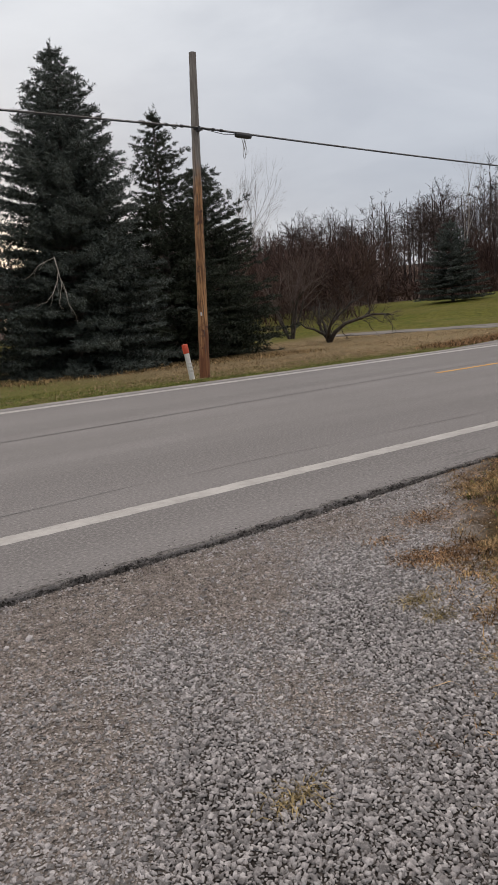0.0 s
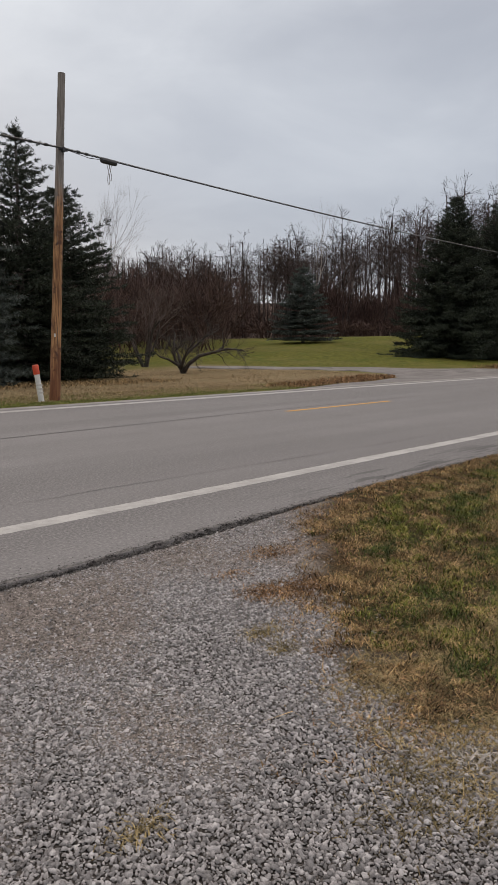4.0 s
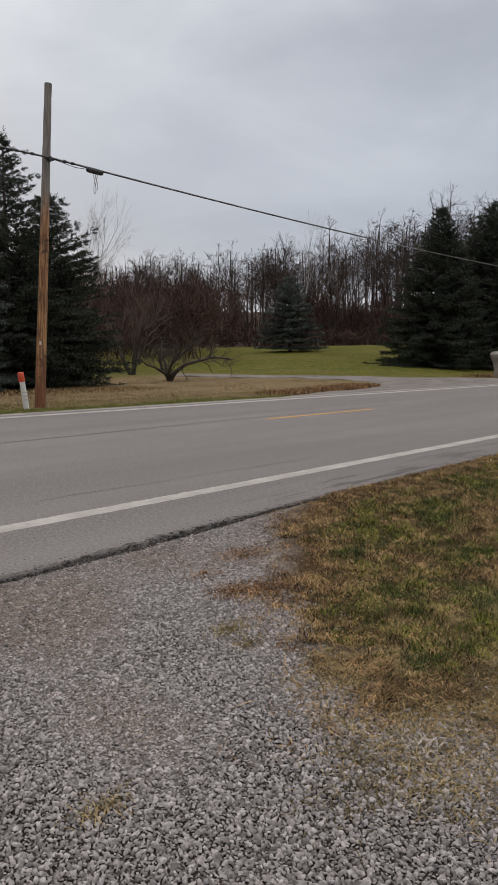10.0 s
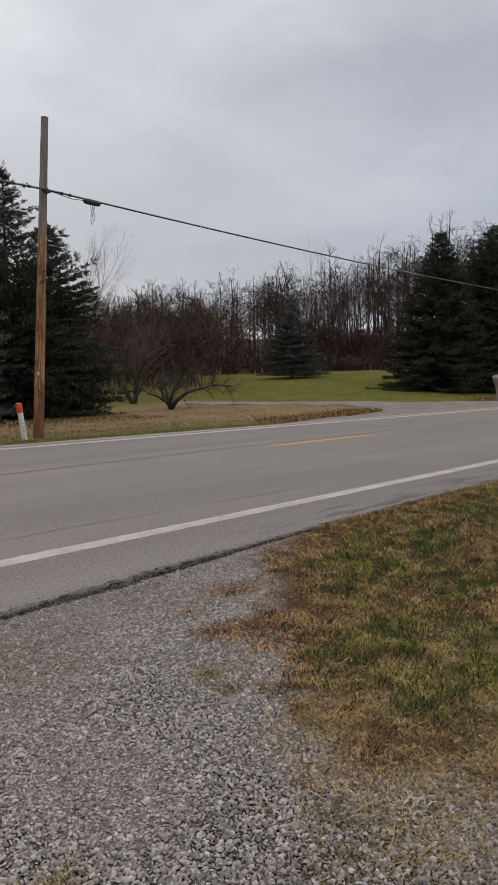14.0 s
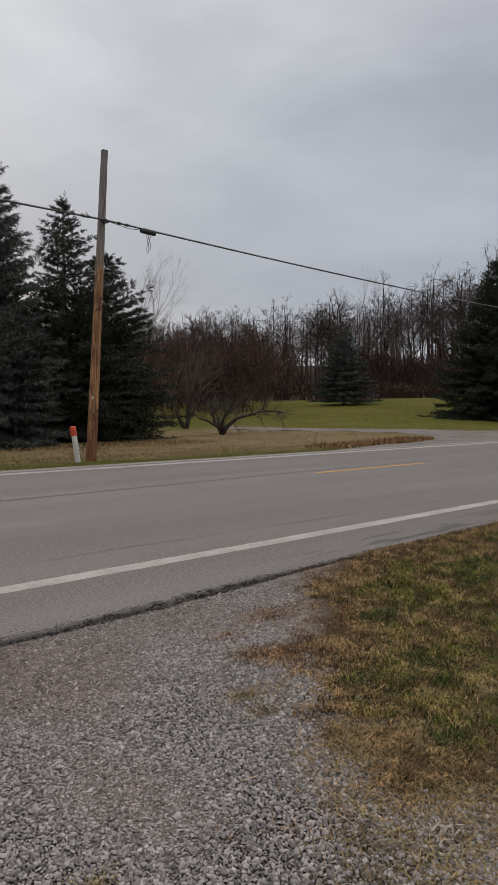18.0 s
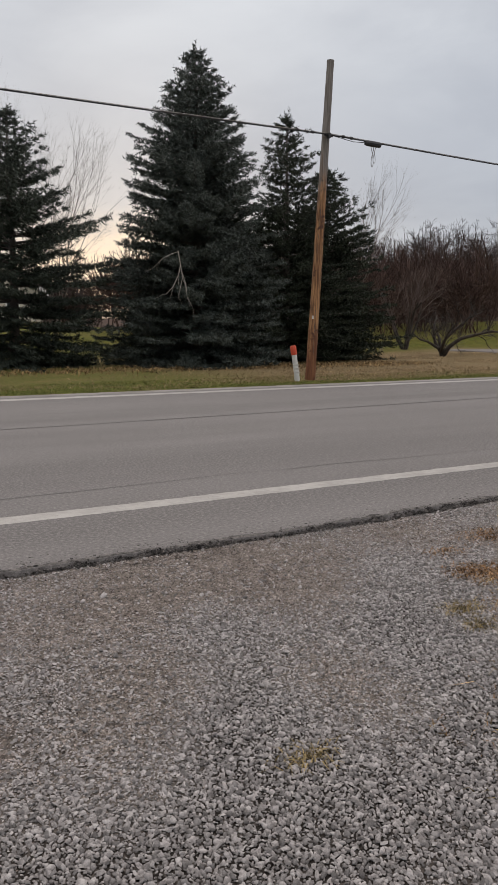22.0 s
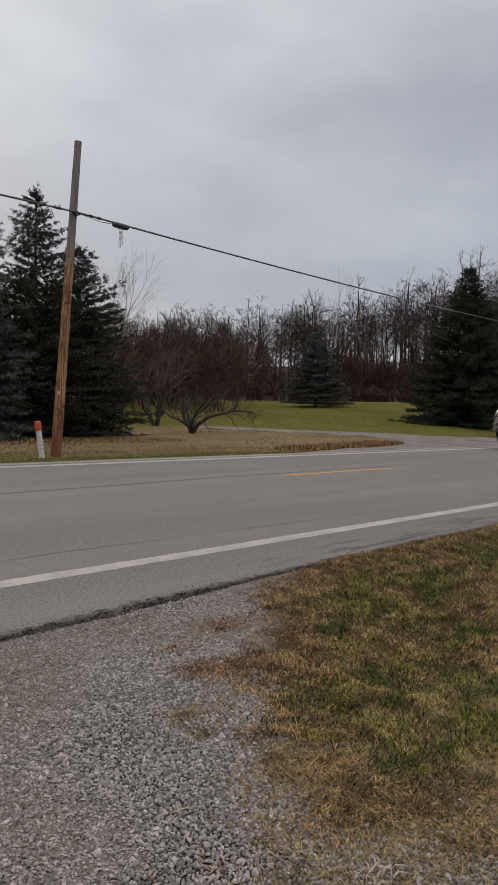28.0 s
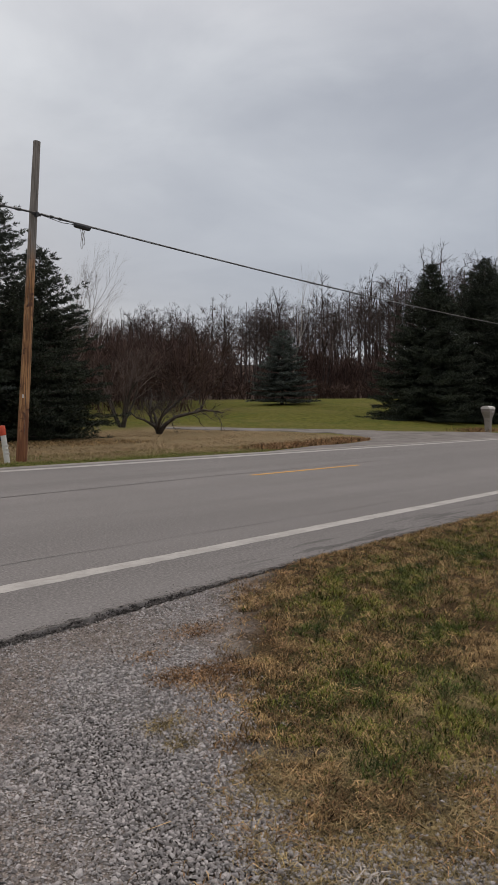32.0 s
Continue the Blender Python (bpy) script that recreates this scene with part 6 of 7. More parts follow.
def wheel(car, x, y, r, width, rim_r, spokes, rim_mat, dish=0.02, spoke_w=0.06, twin=False, deep=False):
    """Tyre, rim, spokes and hub, turning about y; outward is away from the middle of the car."""
    w = new("wheel")
    w.parent = car
    w.location = (x, y, r)
    s = -1 if y < 0 else 1
    h = width / 2
    g = Geo().lathe([(rim_r, s * h * 0.9), (rim_r + 0.02, s * h), (r * 0.93, s * h), (r * 0.985, s * h * 0.82), (r, s * h * 0.4), (r, -s * h * 0.4), (r * 0.985, -s * h * 0.82), (r * 0.93, -s * h), (rim_r, -s * h * 0.9)], sides=36)
    rounded(part("tyre", g, M_TYRE, w), 50)
    d = h - dish
    g = Geo().lathe([(rim_r, s * h * 0.96), (rim_r * 0.93, s * h * 0.9), (rim_r * 0.9, s * (d - 0.05)), (rim_r * 0.86, s * (d - 0.09)), (0.001, s * (d - 0.095))], sides=36)
    rounded(part("rim_barrel", g, M_DARK if not deep else rim_mat, w), 40)
    lip = Geo().lathe([(rim_r * 1.0, s * h * 0.93), (rim_r * 1.015, s * h * 1.01), (rim_r * 0.95, s * h * 0.99), (rim_r * 0.93, s * h * 0.86)], sides=36)
    rounded(part("rim", lip, rim_mat, w), 40)
    for k in range(spokes):
        a = 2 * math.pi * k / spokes
        c, n = math.cos(a), math.sin(a)
        v = []
        for rr, ww, dd in ((0.05, spoke_w * 0.9, 0.0), (rim_r * 0.55, spoke_w, 0.004), (rim_r * 0.95, spoke_w * 1.35, -0.008)):
            for u, o in ((-ww / 2, 0.0), (ww / 2, 0.0), (ww / 2, -0.035), (-ww / 2, -0.035)):
                v.append((rr * c - u * n, s * (d + dd + o), rr * n + u * c))
        f = [(4 * i + j, 4 * i + (j + 1) % 4, 4 * i + 4 + (j + 1) % 4, 4 * i + 4 + j) for i in range(2) for j in range(4)] + [(3, 2, 1, 0), (8, 9, 10, 11)]
        part("spoke", Geo().add(v, f), rim_mat, w)
    part("hub", Geo().lathe([(0.001, s * (d + 0.02)), (0.05, s * (d + 0.018)), (0.062, s * d), (0.062, s * (d - 0.05))], sides=16), rim_mat, w)
    if deep:
        g = Geo().lathe([(rim_r * 0.93, s * h * 0.9), (rim_r * 0.5, s * (d - 0.02)), (0.06, s * (d - 0.01))], sides=30)
        rounded(part("wheel_disc", g, rim_mat, w), 40)
        for k in range(8):
            a = 2 * math.pi * k / 8
            part("hand_hole", Geo().tube([(rim_r * 0.66 * math.cos(a), s * (d + 0.0), rim_r * 0.66 * math.sin(a)), (rim_r * 0.66 * math.cos(a), s * (d + 0.022), rim_r * 0.66 * math.sin(a))], 0.024, 10), M_DARK, w)
    if twin:
        g = Geo().lathe([(rim_r, -s * (h + 0.05)), (r * 0.95, -s * (h + 0.05)), (r, -s * (h + 0.1)), (r, -s * (h + 0.2)), (r * 0.95, -s * (h + 0.25)), (rim_r, -s * (h + 0.25))], sides=30)
        rounded(part("inner_tyre", g, M_TYRE, w), 50)
    return w


def seam(car, shell, x, z0, z1):
    """A dark shut line on both sides."""
    for s in (-1, 1):
        g = Shell.ribbon([(x - 0.0028, s * shell.side(x)), (x + 0.0028, s * shell.side(x))], z0, z1, 0.003, s)
        part("door_seam", g, M_DARK, car)


def handles(car, shell, xs, z, mat):
    for x in xs:
        for s in (-1, 1):
            y = s * float(shell.side(x))
            g = Geo().soft_box((x - 0.1, min(y, y + s * 0.035), z - 0.016), (x + 0.1, max(y, y + s * 0.035), z + 0.016), 0.01)
            part("door_handle", g, mat, car)


def mirrors(car, x, y, z, size, cap, tow=False):
    for s in (-1, 1):
        a, b, c = size
        m = part("mirror", Geo().soft_box((x - a, min(s * y, s * (y + b)), z), (x + a, max(s * y, s * (y + b)), z + c), 0.03), cap, car)
        part("mirror_arm", Geo().tube([(x + 0.05, s * (y - 0.16), z + 0.02), (x, s * (y + 0.04), z + 0.03)], 0.028 if tow else 0.02, 8), M_DARK, car)
        part("mirror_glass", Geo().soft_box((x + a - 0.004, min(s * (y + 0.02), s * (y + b - 0.02)), z + 0.02), (x + a + 0.006, max(s * (y + 0.02), s * (y + b - 0.02)), z + c - 0.02), 0.003), M_CHROME, m)


def underbody(car, shell, z, wells, r):
    g = Geo().box((shell.nose + 0.25, -shell.half * 0.8, z), (shell.tail - 0.2, shell.half * 0.8, z + 0.25))
    part("chassis", g, M_DARK, car)
    for a in wells:
        for s in (-1, 1):
            n = 18
            v = []
            for yy in (shell.half * 0.55, shell.half * 0.965):
                v += [(a + r * math.cos(math.pi * k / n), s * yy, shell.zc + r * math.sin(math.pi * k / n)) for k in range(n + 1)]
            m = n + 1
            f = [(k, k + 1, m + k + 1, m + k) for k in range(n)] + [tuple(range(m))]
            part("wheel_well", Geo().add(v, f), M_DARK, car)
        part("axle", Geo().tube([(a, -shell.half * 0.8, shell.zc), (a, shell.half * 0.8, shell.zc)], 0.05, 8), M_DARK, car)


def bow_front(car, nose, half, depth, run=0.7, rake=0.0):
    """Curves the whole front in plan: the corners sweep back."""
    for ob in list(car.children) + [c for o in car.children for c in o.children]:
        if ob.type == "MESH" and ob.parent.name.split(".")[0] != "wheel":
            ys = [v.co.y for v in ob.data.vertices]
            if ob.name.split(".")[0] != "body" and min(v.co.x for v in ob.data.vertices) < nose + 0.12 and max(ys) - min(ys) > 0.3:
                bm = bmesh.new()
                bm.from_mesh(ob.data)
                for k in range(-5, 6):
                    bmesh.ops.bisect_plane(bm, geom=bm.verts[:] + bm.edges[:] + bm.faces[:], plane_co=(0, 0.155 * k, 0), plane_no=(0, 1, 0))
                bm.to_mesh(ob.data)
                bm.free()
            for v in ob.data.vertices:
                if v.co.x < nose + run:
                    fade = min(1.0, 1 - (v.co.x - nose) / run)
                    v.co.x += (depth * min(abs(v.co.y) / half, 1.0) ** 2.6 + rake * max(v.co.z - 0.5, 0)) * fade


def pickup(name, label, paint, y0, long_bed):
    """Crew-cab pickup: white work truck with twin rear wheels, or navy with bright trim."""
    white = long_bed
    wb = 4.25 if white else 3.62
    tail = 5.08 if white else 4.66
    cab_end = 2.68 if white else 2.72
    bed_z = 1.33 if white else 1.29
    nose = -0.93 if white else -0.88
    hood = 1.20 if white else 1.17
    top = [(nose, hood - 0.08), (nose + 0.1, hood), (-0.4, hood + 0.07), (0.72, 1.335 if white else 1.29), (cab_end, 1.335 if white else 1.30), (cab_end + 0.03, bed_z), (tail - 0.05, bed_z), (tail, bed_z - 0.03)]
    r = 0.395
    sh = Shell(nose, tail, 0.985, 0.50, top, (0.0, wb), 0.50, nose_round=0.55, nose_in=0.07, tail_in=0.03, flare=0.09 if white else 0.0)
    car = thing(name, label, "pickup truck", at=(0, y0, 0))
    rounded(part("body", sh.mesh(r), paint, car), 32)
    underbody(car, sh, 0.38, (0.0, wb), 0.49)
    # cab
    belt, rz = (1.33 if white else 1.295), (1.81 if white else 1.80)
    prof = [(0.55, belt - 0.01), (0.85, belt + 0.22), (1.2, rz - 0.09), (1.36, rz - 0.02), (1.6, rz), (2.2, rz + 0.005), (2.42, rz - 0.02), (2.52, rz - 0.09), (cab_end - 0.02, belt - 0.01)]
    y_at, pane = cabin(car, prof, belt, 0.935, 0.76, rz, paint, (0.12, 2.6), (7.15, 7.85), bow=0.25)
    g1, g2 = belt + 0.025, rz - 0.10
    pane("front_side_glass", [(1.52, g1), (0.84, g1), (1.27, g2), (1.52, g2 + 0.01)], M_SMOKE, None if white else M_CHROME)
    pane("rear_side_glass", [(2.46, g1), (1.6, g1), (1.6, g2 + 0.01), (2.34, g2 + 0.01), (2.43, g2 - 0.06)], M_SMOKE, None if white else M_CHROME)
    for x in (0.72, 1.56, cab_end - 0.06):
        seam(car, sh, x, 0.60, belt - 0.02)
    part("bed_gap", sh.band(cab_end + 0.004, cab_end + 0.03, 0.55, belt - 0.03, 0.004, -1, 3), M_DARK, car)
    pane("pillar_cover", [(1.6, g1), (1.52, g1), (1.52, g2 + 0.008), (1.6, g2 + 0.008)], M_DARK)
    handles(car, sh, (1.42, 2.36), belt - 0.14, M_CHROME)
    mirrors(car, 0.98, 0.99, belt + 0.02, (0.075, 0.22, 0.18) if white else (0.08, 0.2, 0.2), M_CHROME, True)
    # running board
    for s in (-1, 1):
        part("running_board", Geo().tube([(0.55, s * 0.93, 0.42), (0.62, s * 1.0, 0.42), (wb - 0.62, s * 1.0, 0.42), (wb - 0.55, s * 0.93, 0.42)], 0.038, 8), M_CHROME if not white else M_DULL, car)
        if white:
            part("mud_flap", Geo().soft_box((wb + 0.47, min(s * 0.72, s * 1.04), 0.2), (wb + 0.49, max(s * 0.72, s * 1.04), 0.62), 0.006), M_DARK, car)
        else:
            part("mud_flap", Geo().soft_box((0.5, min(s * 0.74, s * 0.99), 0.2), (0.52, max(s * 0.74, s * 0.99), 0.5), 0.006), M_DARK, car)
    # front
    if white:
        part("lower_paint", sh.band(0.5, wb - 0.52, 0.505, 0.70, 0.003), M_GREY2, car, "grey two-tone lower panel")
        part("lower_paint", sh.band(wb + 0.5, tail - 0.05, 0.505, 0.70, 0.003), M_GREY2, car)
        part("lower_paint", sh.band(0.5, wb - 0.52, 0.505, 0.70, 0.003, 1), M_GREY2, car)
        part("grille_surround", Geo().soft_box((nose - 0.05, -0.66, 0.84), (nose + 0.03, 0.66, 1.17), 0.03), paint, car)
        for sy in (-1, 1):
            for z in (0.865, 1.015):
                q = Geo().soft_box((nose - 0.058, min(sy * 0.06, sy * 0.6), z), (nose - 0.045, max(sy * 0.06, sy * 0.6), z + 0.125), 0.008)
                gp = part("grille_mesh", q, M_DARK, car)
                for k in range(5):
                    part("grille_bar", Geo().soft_box((nose - 0.066, min(sy * 0.065, sy * 0.595), z + 0.014 + 0.022 * k), (nose - 0.054, max(sy * 0.065, sy * 0.595), z + 0.022 + 0.022 * k), 0.003), M_DULL, gp)
        part("grille_cross", Geo().soft_box((nose - 0.075, -0.035, 0.86), (nose - 0.04, 0.035, 1.15), 0.01).soft_box((nose - 0.075, -0.6, 0.985), (nose - 0.04, 0.6, 1.02), 0.01), M_CHROME, car)
        part("badge", Geo().soft_box((nose - 0.09, -0.05, 0.95), (nose - 0.06, 0.05, 1.06), 0.02), M_CHROME, car)
        for s in (-1, 1):
            part("bumper", sh.wrap(0.0, nose + 0.42, 0.72, 0.80, 0.055, s), M_CHROME, car, "chrome front bumper")
            part("bumper", sh.wrap(0.0, nose + 0.4, 0.55, 0.63, 0.05, s), M_CHROME, car)
            part("bumper_band", sh.wrap(0.0, nose + 0.41, 0.625, 0.725, 0.035, s), M_DULL, car)
            part("tow_hook", Geo().soft_box((nose - 0.09, min(s * 0.33, s * 0.38), 0.58), (nose - 0.04, max(s * 0.33, s * 0.38), 0.66), 0.012), M_DARK, car)
        part("bumper_slot", Geo().soft_box((nose - 0.085, -0.48, 0.635), (nose - 0.045, 0.48, 0.715), 0.015), M_DARK, car)
        part("licence_plate", Geo().soft_box((nose - 0.13, -0.28, 0.64), (nose - 0.112, 0.02, 0.76), 0.006), M_TRIM, car)
        part("air_dam", Geo().soft_box((nose + 0.02, -0.86, 0.38), (nose + 0.3, 0.86, 0.57), 0.04), M_DARK, car)
        for s in (-1, 1):
            lampb = part("headlight", sh.wrap(0.68, nose + 0.40, lambda i: 0.89 + 0.006 * i, lambda i: 1.09 + 0.006 * i, 0.012, s), M_LAMP, car)
            part("lamp_bezel", sh.wrap(0.68, nose + 0.38, 0.985, 1.0, 0.017, s), M_DARK, lampb)
            part("lamp_bezel", sh.wrap(0.68, nose + 0.40, 0.875, 0.893, 0.017, s), M_DARK, lampb)
            part("lamp_projector", Geo().tube([(nose - 0.0, s * 0.76, 1.04), (nose - 0.03, s * 0.76, 1.04)], 0.045, 14), M_CHROME, lampb)
            part("turn_signal", sh.band(nose + 0.22, nose + 0.36, 0.93, 1.03, 0.018, s, 5), M_AMBER, car)
            part("fog_lamp", Geo().soft_box((nose - 0.09, min(s * 0.62, s * 0.82), 0.64), (nose - 0.06, max(s * 0.62, s * 0.82), 0.71), 0.01), M_LAMP, car)
            part("door_badge", sh.band(0.78, 1.02, 1.03, 1.06, 0.006, s, 3), M_DARK, car)
            part("door_badge", sh.band(0.80, 1.00, 0.985, 1.005, 0.006, s, 3), M_DARK, car)
            part("fender_badge", sh.band(0.55, 0.68, 1.01, 1.045, 0.006, s, 3), M_DARK, car)
            n = 20
            for ax in (0.0, wb):
                pts = [(ax + 0.515 * math.cos(math.pi * k / n), s * (float(sh.side(ax + 0.515 * math.cos(math.pi * k / n))) + 0.004), r + 0.515 * math.sin(math.pi * k / n)) for k in range(n + 1)]
                part("fender_lip", Geo().tube(pts, 0.016, 6), paint, car)
        for k in range(5):
            yy = -0.5 + 0.25 * k
            part("clearance_lamp", Geo().soft_box((1.33, yy - 0.05, rz + 0.0), (1.47, yy + 0.05, rz + 0.055), 0.02), M_MAILTOP, car)
    else:
        part("side_trim", sh.band(0.66, wb - 0.62, 0.66, 0.685, 0.012), M_CHROME, car)
        part("side_trim", sh.band(0.66, wb - 0.62, 0.66, 0.685, 0.012, 1), M_CHROME, car)
        part("grille", Geo().soft_box((nose - 0.04, -0.74, 0.83), (nose + 0.02, 0.74, 1.13), 0.02), M_DARK, car)
        for z, t in ((1.09, 0.055), (1.02, 0.02), (0.965, 0.05), (0.91, 0.02), (0.84, 0.05)):
            part("grille_bar", Geo().soft_box((nose - 0.07, -0.75, z), (nose - 0.03, 0.75, z + t), 0.009), M_CHROME, car)
        part("badge", Geo().soft_box((nose - 0.085, -0.13, 0.965), (nose - 0.06, 0.13, 1.015), 0.015), M_CHROME, car, "plain badge shape")
        part("bumper", sh.wrap(0.0, nose + 0.45, 0.52, 0.80, 0.045), paint, car)
        part("bumper", sh.wrap(0.0, nose + 0.45, 0.52, 0.80, 0.045, 1), paint, car)
        part("bumper_slot", Geo().soft_box((nose - 0.1, -0.58, 0.585), (nose - 0.06, 0.58, 0.65), 0.012), M_DARK, car)
        part("bumper_trim", Geo().soft_box((nose - 0.104, -0.55, 0.66), (nose - 0.06, 0.55, 0.676), 0.005), M_CHROME, car)
        part("licence_plate", Geo().soft_box((nose - 0.112, -0.2, 0.57), (nose - 0.095, 0.16, 0.64), 0.006), M_DULL, car)
        part("air_dam", Geo().soft_box((nose + 0.02, -0.86, 0.36), (nose + 0.3, 0.86, 0.54), 0.04), M_DARK, car)
        for s in (-1, 1):
            lampb = part("headlight", sh.wrap(0.72, nose + 0.3, 0.84, 1.13, 0.012, s), M_LAMP, car)
            part("headlight_bulb", sh.wrap(0.8, nose + 0.02, 1.045, 1.075, 0.02, s), M_HEAD, lampb)
            part("lamp_bezel", sh.wrap(0.72, nose + 0.3, 0.975, 1.0, 0.017, s), M_DARK, lampb)
            part("lamp_bezel", sh.wrap(0.72, nose + 0.3, 1.1, 1.135, 0.016, s), M_CHROME, lampb)
            part("lamp_bezel", sh.wrap(0.72, nose + 0.3, 0.825, 0.85, 0.016, s), M_CHROME, lampb)
            part("turn_signal", sh.wrap(0.88, nose + 0.15, 0.865, 0.93, 0.018, s), M_AMBER, lampb)
            part("turn_signal", sh.wrap(0.89, nose + 0.15, 1.03, 1.085, 0.018, s), M_AMBER, lampb)
            part("fog_lamp", Geo().tube([(nose - 0.06, s * 0.78, 0.65), (nose - 0.103, s * 0.78, 0.65)], 0.045, 12), M_CHROME, car)
            part("door_badge", sh.band(0.8, 1.05, 0.84, 0.88, 0.006, s, 3), M_DULL, car)
        for k in range(3):
            yy = -0.22 + 0.22 * k
            part("clearance_lamp", Geo().soft_box((1.36, yy - 0.05, rz + 0.01), (1.48, yy + 0.05, rz + 0.05), 0.018), M_DARK, car)
    # tail
    for s in (-1, 1):
        part("tail_light", sh.band(tail - 0.12, tail + 0.004, 0.93, bed_z - 0.07, 0.014, s, 5), M_RED, car)
    part("rear_bumper", Geo().soft_box((tail - 0.02, -0.93, 0.50), (tail + 0.16, 0.93, 0.70), 0.03), M_CHROME if white else M_DARK, car)
    part("tailgate", Geo().soft_box((tail - 0.02, -0.78, 0.72), (tail + 0.02, 0.78, bed_z - 0.01), 0.015), paint, car)
    part("bed_rail", Geo().soft_box((cab_end + 0.05, -0.975, bed_z - 0.005), (tail - 0.02, -0.86, bed_z + 0.03), 0.012), M_DARK if white else paint, car)
    part("bed_rail", Geo().soft_box((cab_end + 0.05, 0.86, bed_z - 0.005), (tail - 0.02, 0.975, bed_z + 0.03), 0.012), M_DARK if white else paint, car)
    bow_front(car, nose, 0.95, 0.2)
    wheels = []
    for ax in (0.0, wb):
        for s in (-1, 1):
            if white:
                wheels.append(wheel(car, ax, s * (0.86 if ax == 0 else 0.93), r, 0.26, 0.225, 0, M_DULL, dish=-0.02 if ax == 0 else 0.12, twin=ax > 0, deep=True))
            else:
                wheels.append(wheel(car, ax, s * 0.85, r, 0.28, 0.262, 5, M_ALLOY, dish=0.03, spoke_w=0.095))
    return car, wheels, r


def sedan(name, label, paint, y0, spec):
    nose, tail, wb, top, prof, belt, rz, r = (spec[k] for k in ("nose", "tail", "wb", "top", "prof", "belt", "rz", "r"))
    sh = Shell(nose, tail, 0.885, 0.20, top, (0.0, wb), r + 0.055, nose_round=0.75, nose_in=0.24, tail_in=0.16)
    car = thing(name, label, "car", at=(0, y0, 0))
    rounded(part("body", sh.mesh(r), paint, car), 32)
    underbody(car, sh, 0.17, (0.0, wb), r + 0.045)
    y_at, pane = cabin(car, prof, belt, 0.83, 0.60, rz, paint, spec["front"], spec["rear"], bow=0.3)
    for k, poly in enumerate(spec["glass"]):
        pane("side_glass", poly, M_GLASS if not spec["smoked"] else M_SMOKE, spec["trim"])
    a, b = spec["glass"][0], spec["glass"][1]
    pane("pillar_cover", [(b[1][0], b[1][1] + 0.002), (a[0][0], a[0][1] + 0.002), (a[3][0], a[3][1] - 0.002), (b[2][0], b[2][1] - 0.002)], M_DARK)
    for x in spec["seams"]:
        seam(car, sh, x, 0.30, float(line_at(top, x)) - 0.02)
    handles(car, sh, spec["handles"], belt - 0.13, paint if not spec["smoked"] else M_CHROME)
    mirrors(car, spec["mirror"], 0.87, belt - 0.01, (0.07, 0.15, 0.11), paint)
    for s in (-1, 1):
        part("sill_trim", sh.band(0.42, wb - 0.42, 0.245, 0.275, 0.012, s), M_DARK if not spec["smoked"] else M_CHROME, car)
        h = part("headlight", sh.wrap(0.4, nose + 0.5, lambda i: spec["lamp"] - 0.12 + 0.008 * i, lambda i: spec["lamp"] + 0.0 + 0.01 * i, 0.012, s), M_LAMP, car)
        part("headlight_bulb", sh.band(nose + 0.1, nose + 0.15, spec["lamp"] - 0.03, spec["lamp"] + 0.015, 0.02, s, 4), M_HEAD, h)
        part("lower_intake", sh.wrap(0.56, nose + 0.2, 0.3, 0.43, 0.012, s), M_DARK, car)
        t = part("tail_light", sh.band(tail - 0.34, tail + 0.004, spec["tail_z"] - 0.1, spec["tail_z"] + 0.03, 0.014, s, 6), M_RED, car)
        part("tail_bulb", sh.band(tail - 0.14, tail - 0.01, spec["tail_z"] - 0.07, spec["tail_z"], 0.022, s, 4), M_TAIL, t)
    lz = spec["lamp"]
    for name, za, zb, wy in (("upper_grille", lz - 0.06, lz + 0.0, 0.4), ("middle_grille", lz - 0.19, lz - 0.07, 0.42), ("lower_grille", 0.24, 0.36, 0.42)):
        gr = part(name, Geo().soft_box((nose - 0.042, -wy + 0.022, za + 0.016), (nose + 0.02, wy - 0.022, zb - 0.014), 0.012), M_DARK, car)
        part("grille_slat", Geo().soft_box((nose - 0.048, -wy + 0.03, (za + zb) / 2 - 0.003), (nose - 0.03, wy - 0.03, (za + zb) / 2 + 0.003), 0.002), M_FRAME, gr)
    part("badge", Geo().soft_box((nose - 0.06, -0.085, lz - 0.08), (nose - 0.02, 0.085, lz - 0.045), 0.012), M_CHROME, car, "plain badge shape")
    part("air_dam", Geo().soft_box((nose + 0.07, -0.62, 0.15), (nose + 0.34, 0.62, 0.23), 0.03), M_DARK, car)
    part("rear_valance", Geo().soft_box((tail - 0.3, -0.68, 0.18), (tail - 0.01, 0.68, 0.33), 0.04), M_DARK, car)
    bow_front(car, nose, 0.8, 0.16, rake=0.42)
    wheels = [wheel(car, ax, s * 0.775, r, 0.215, r * 0.68, spec["spokes"], M_ALLOY, dish=0.012, spoke_w=spec["spoke_w"]) for ax in (0.0, wb) for s in (-1, 1)]
    return car, wheels, r


TOW_PITCH, TOW_LIFT = 2.7, 0.1   # the trailer rides nose-high, turning about its tail


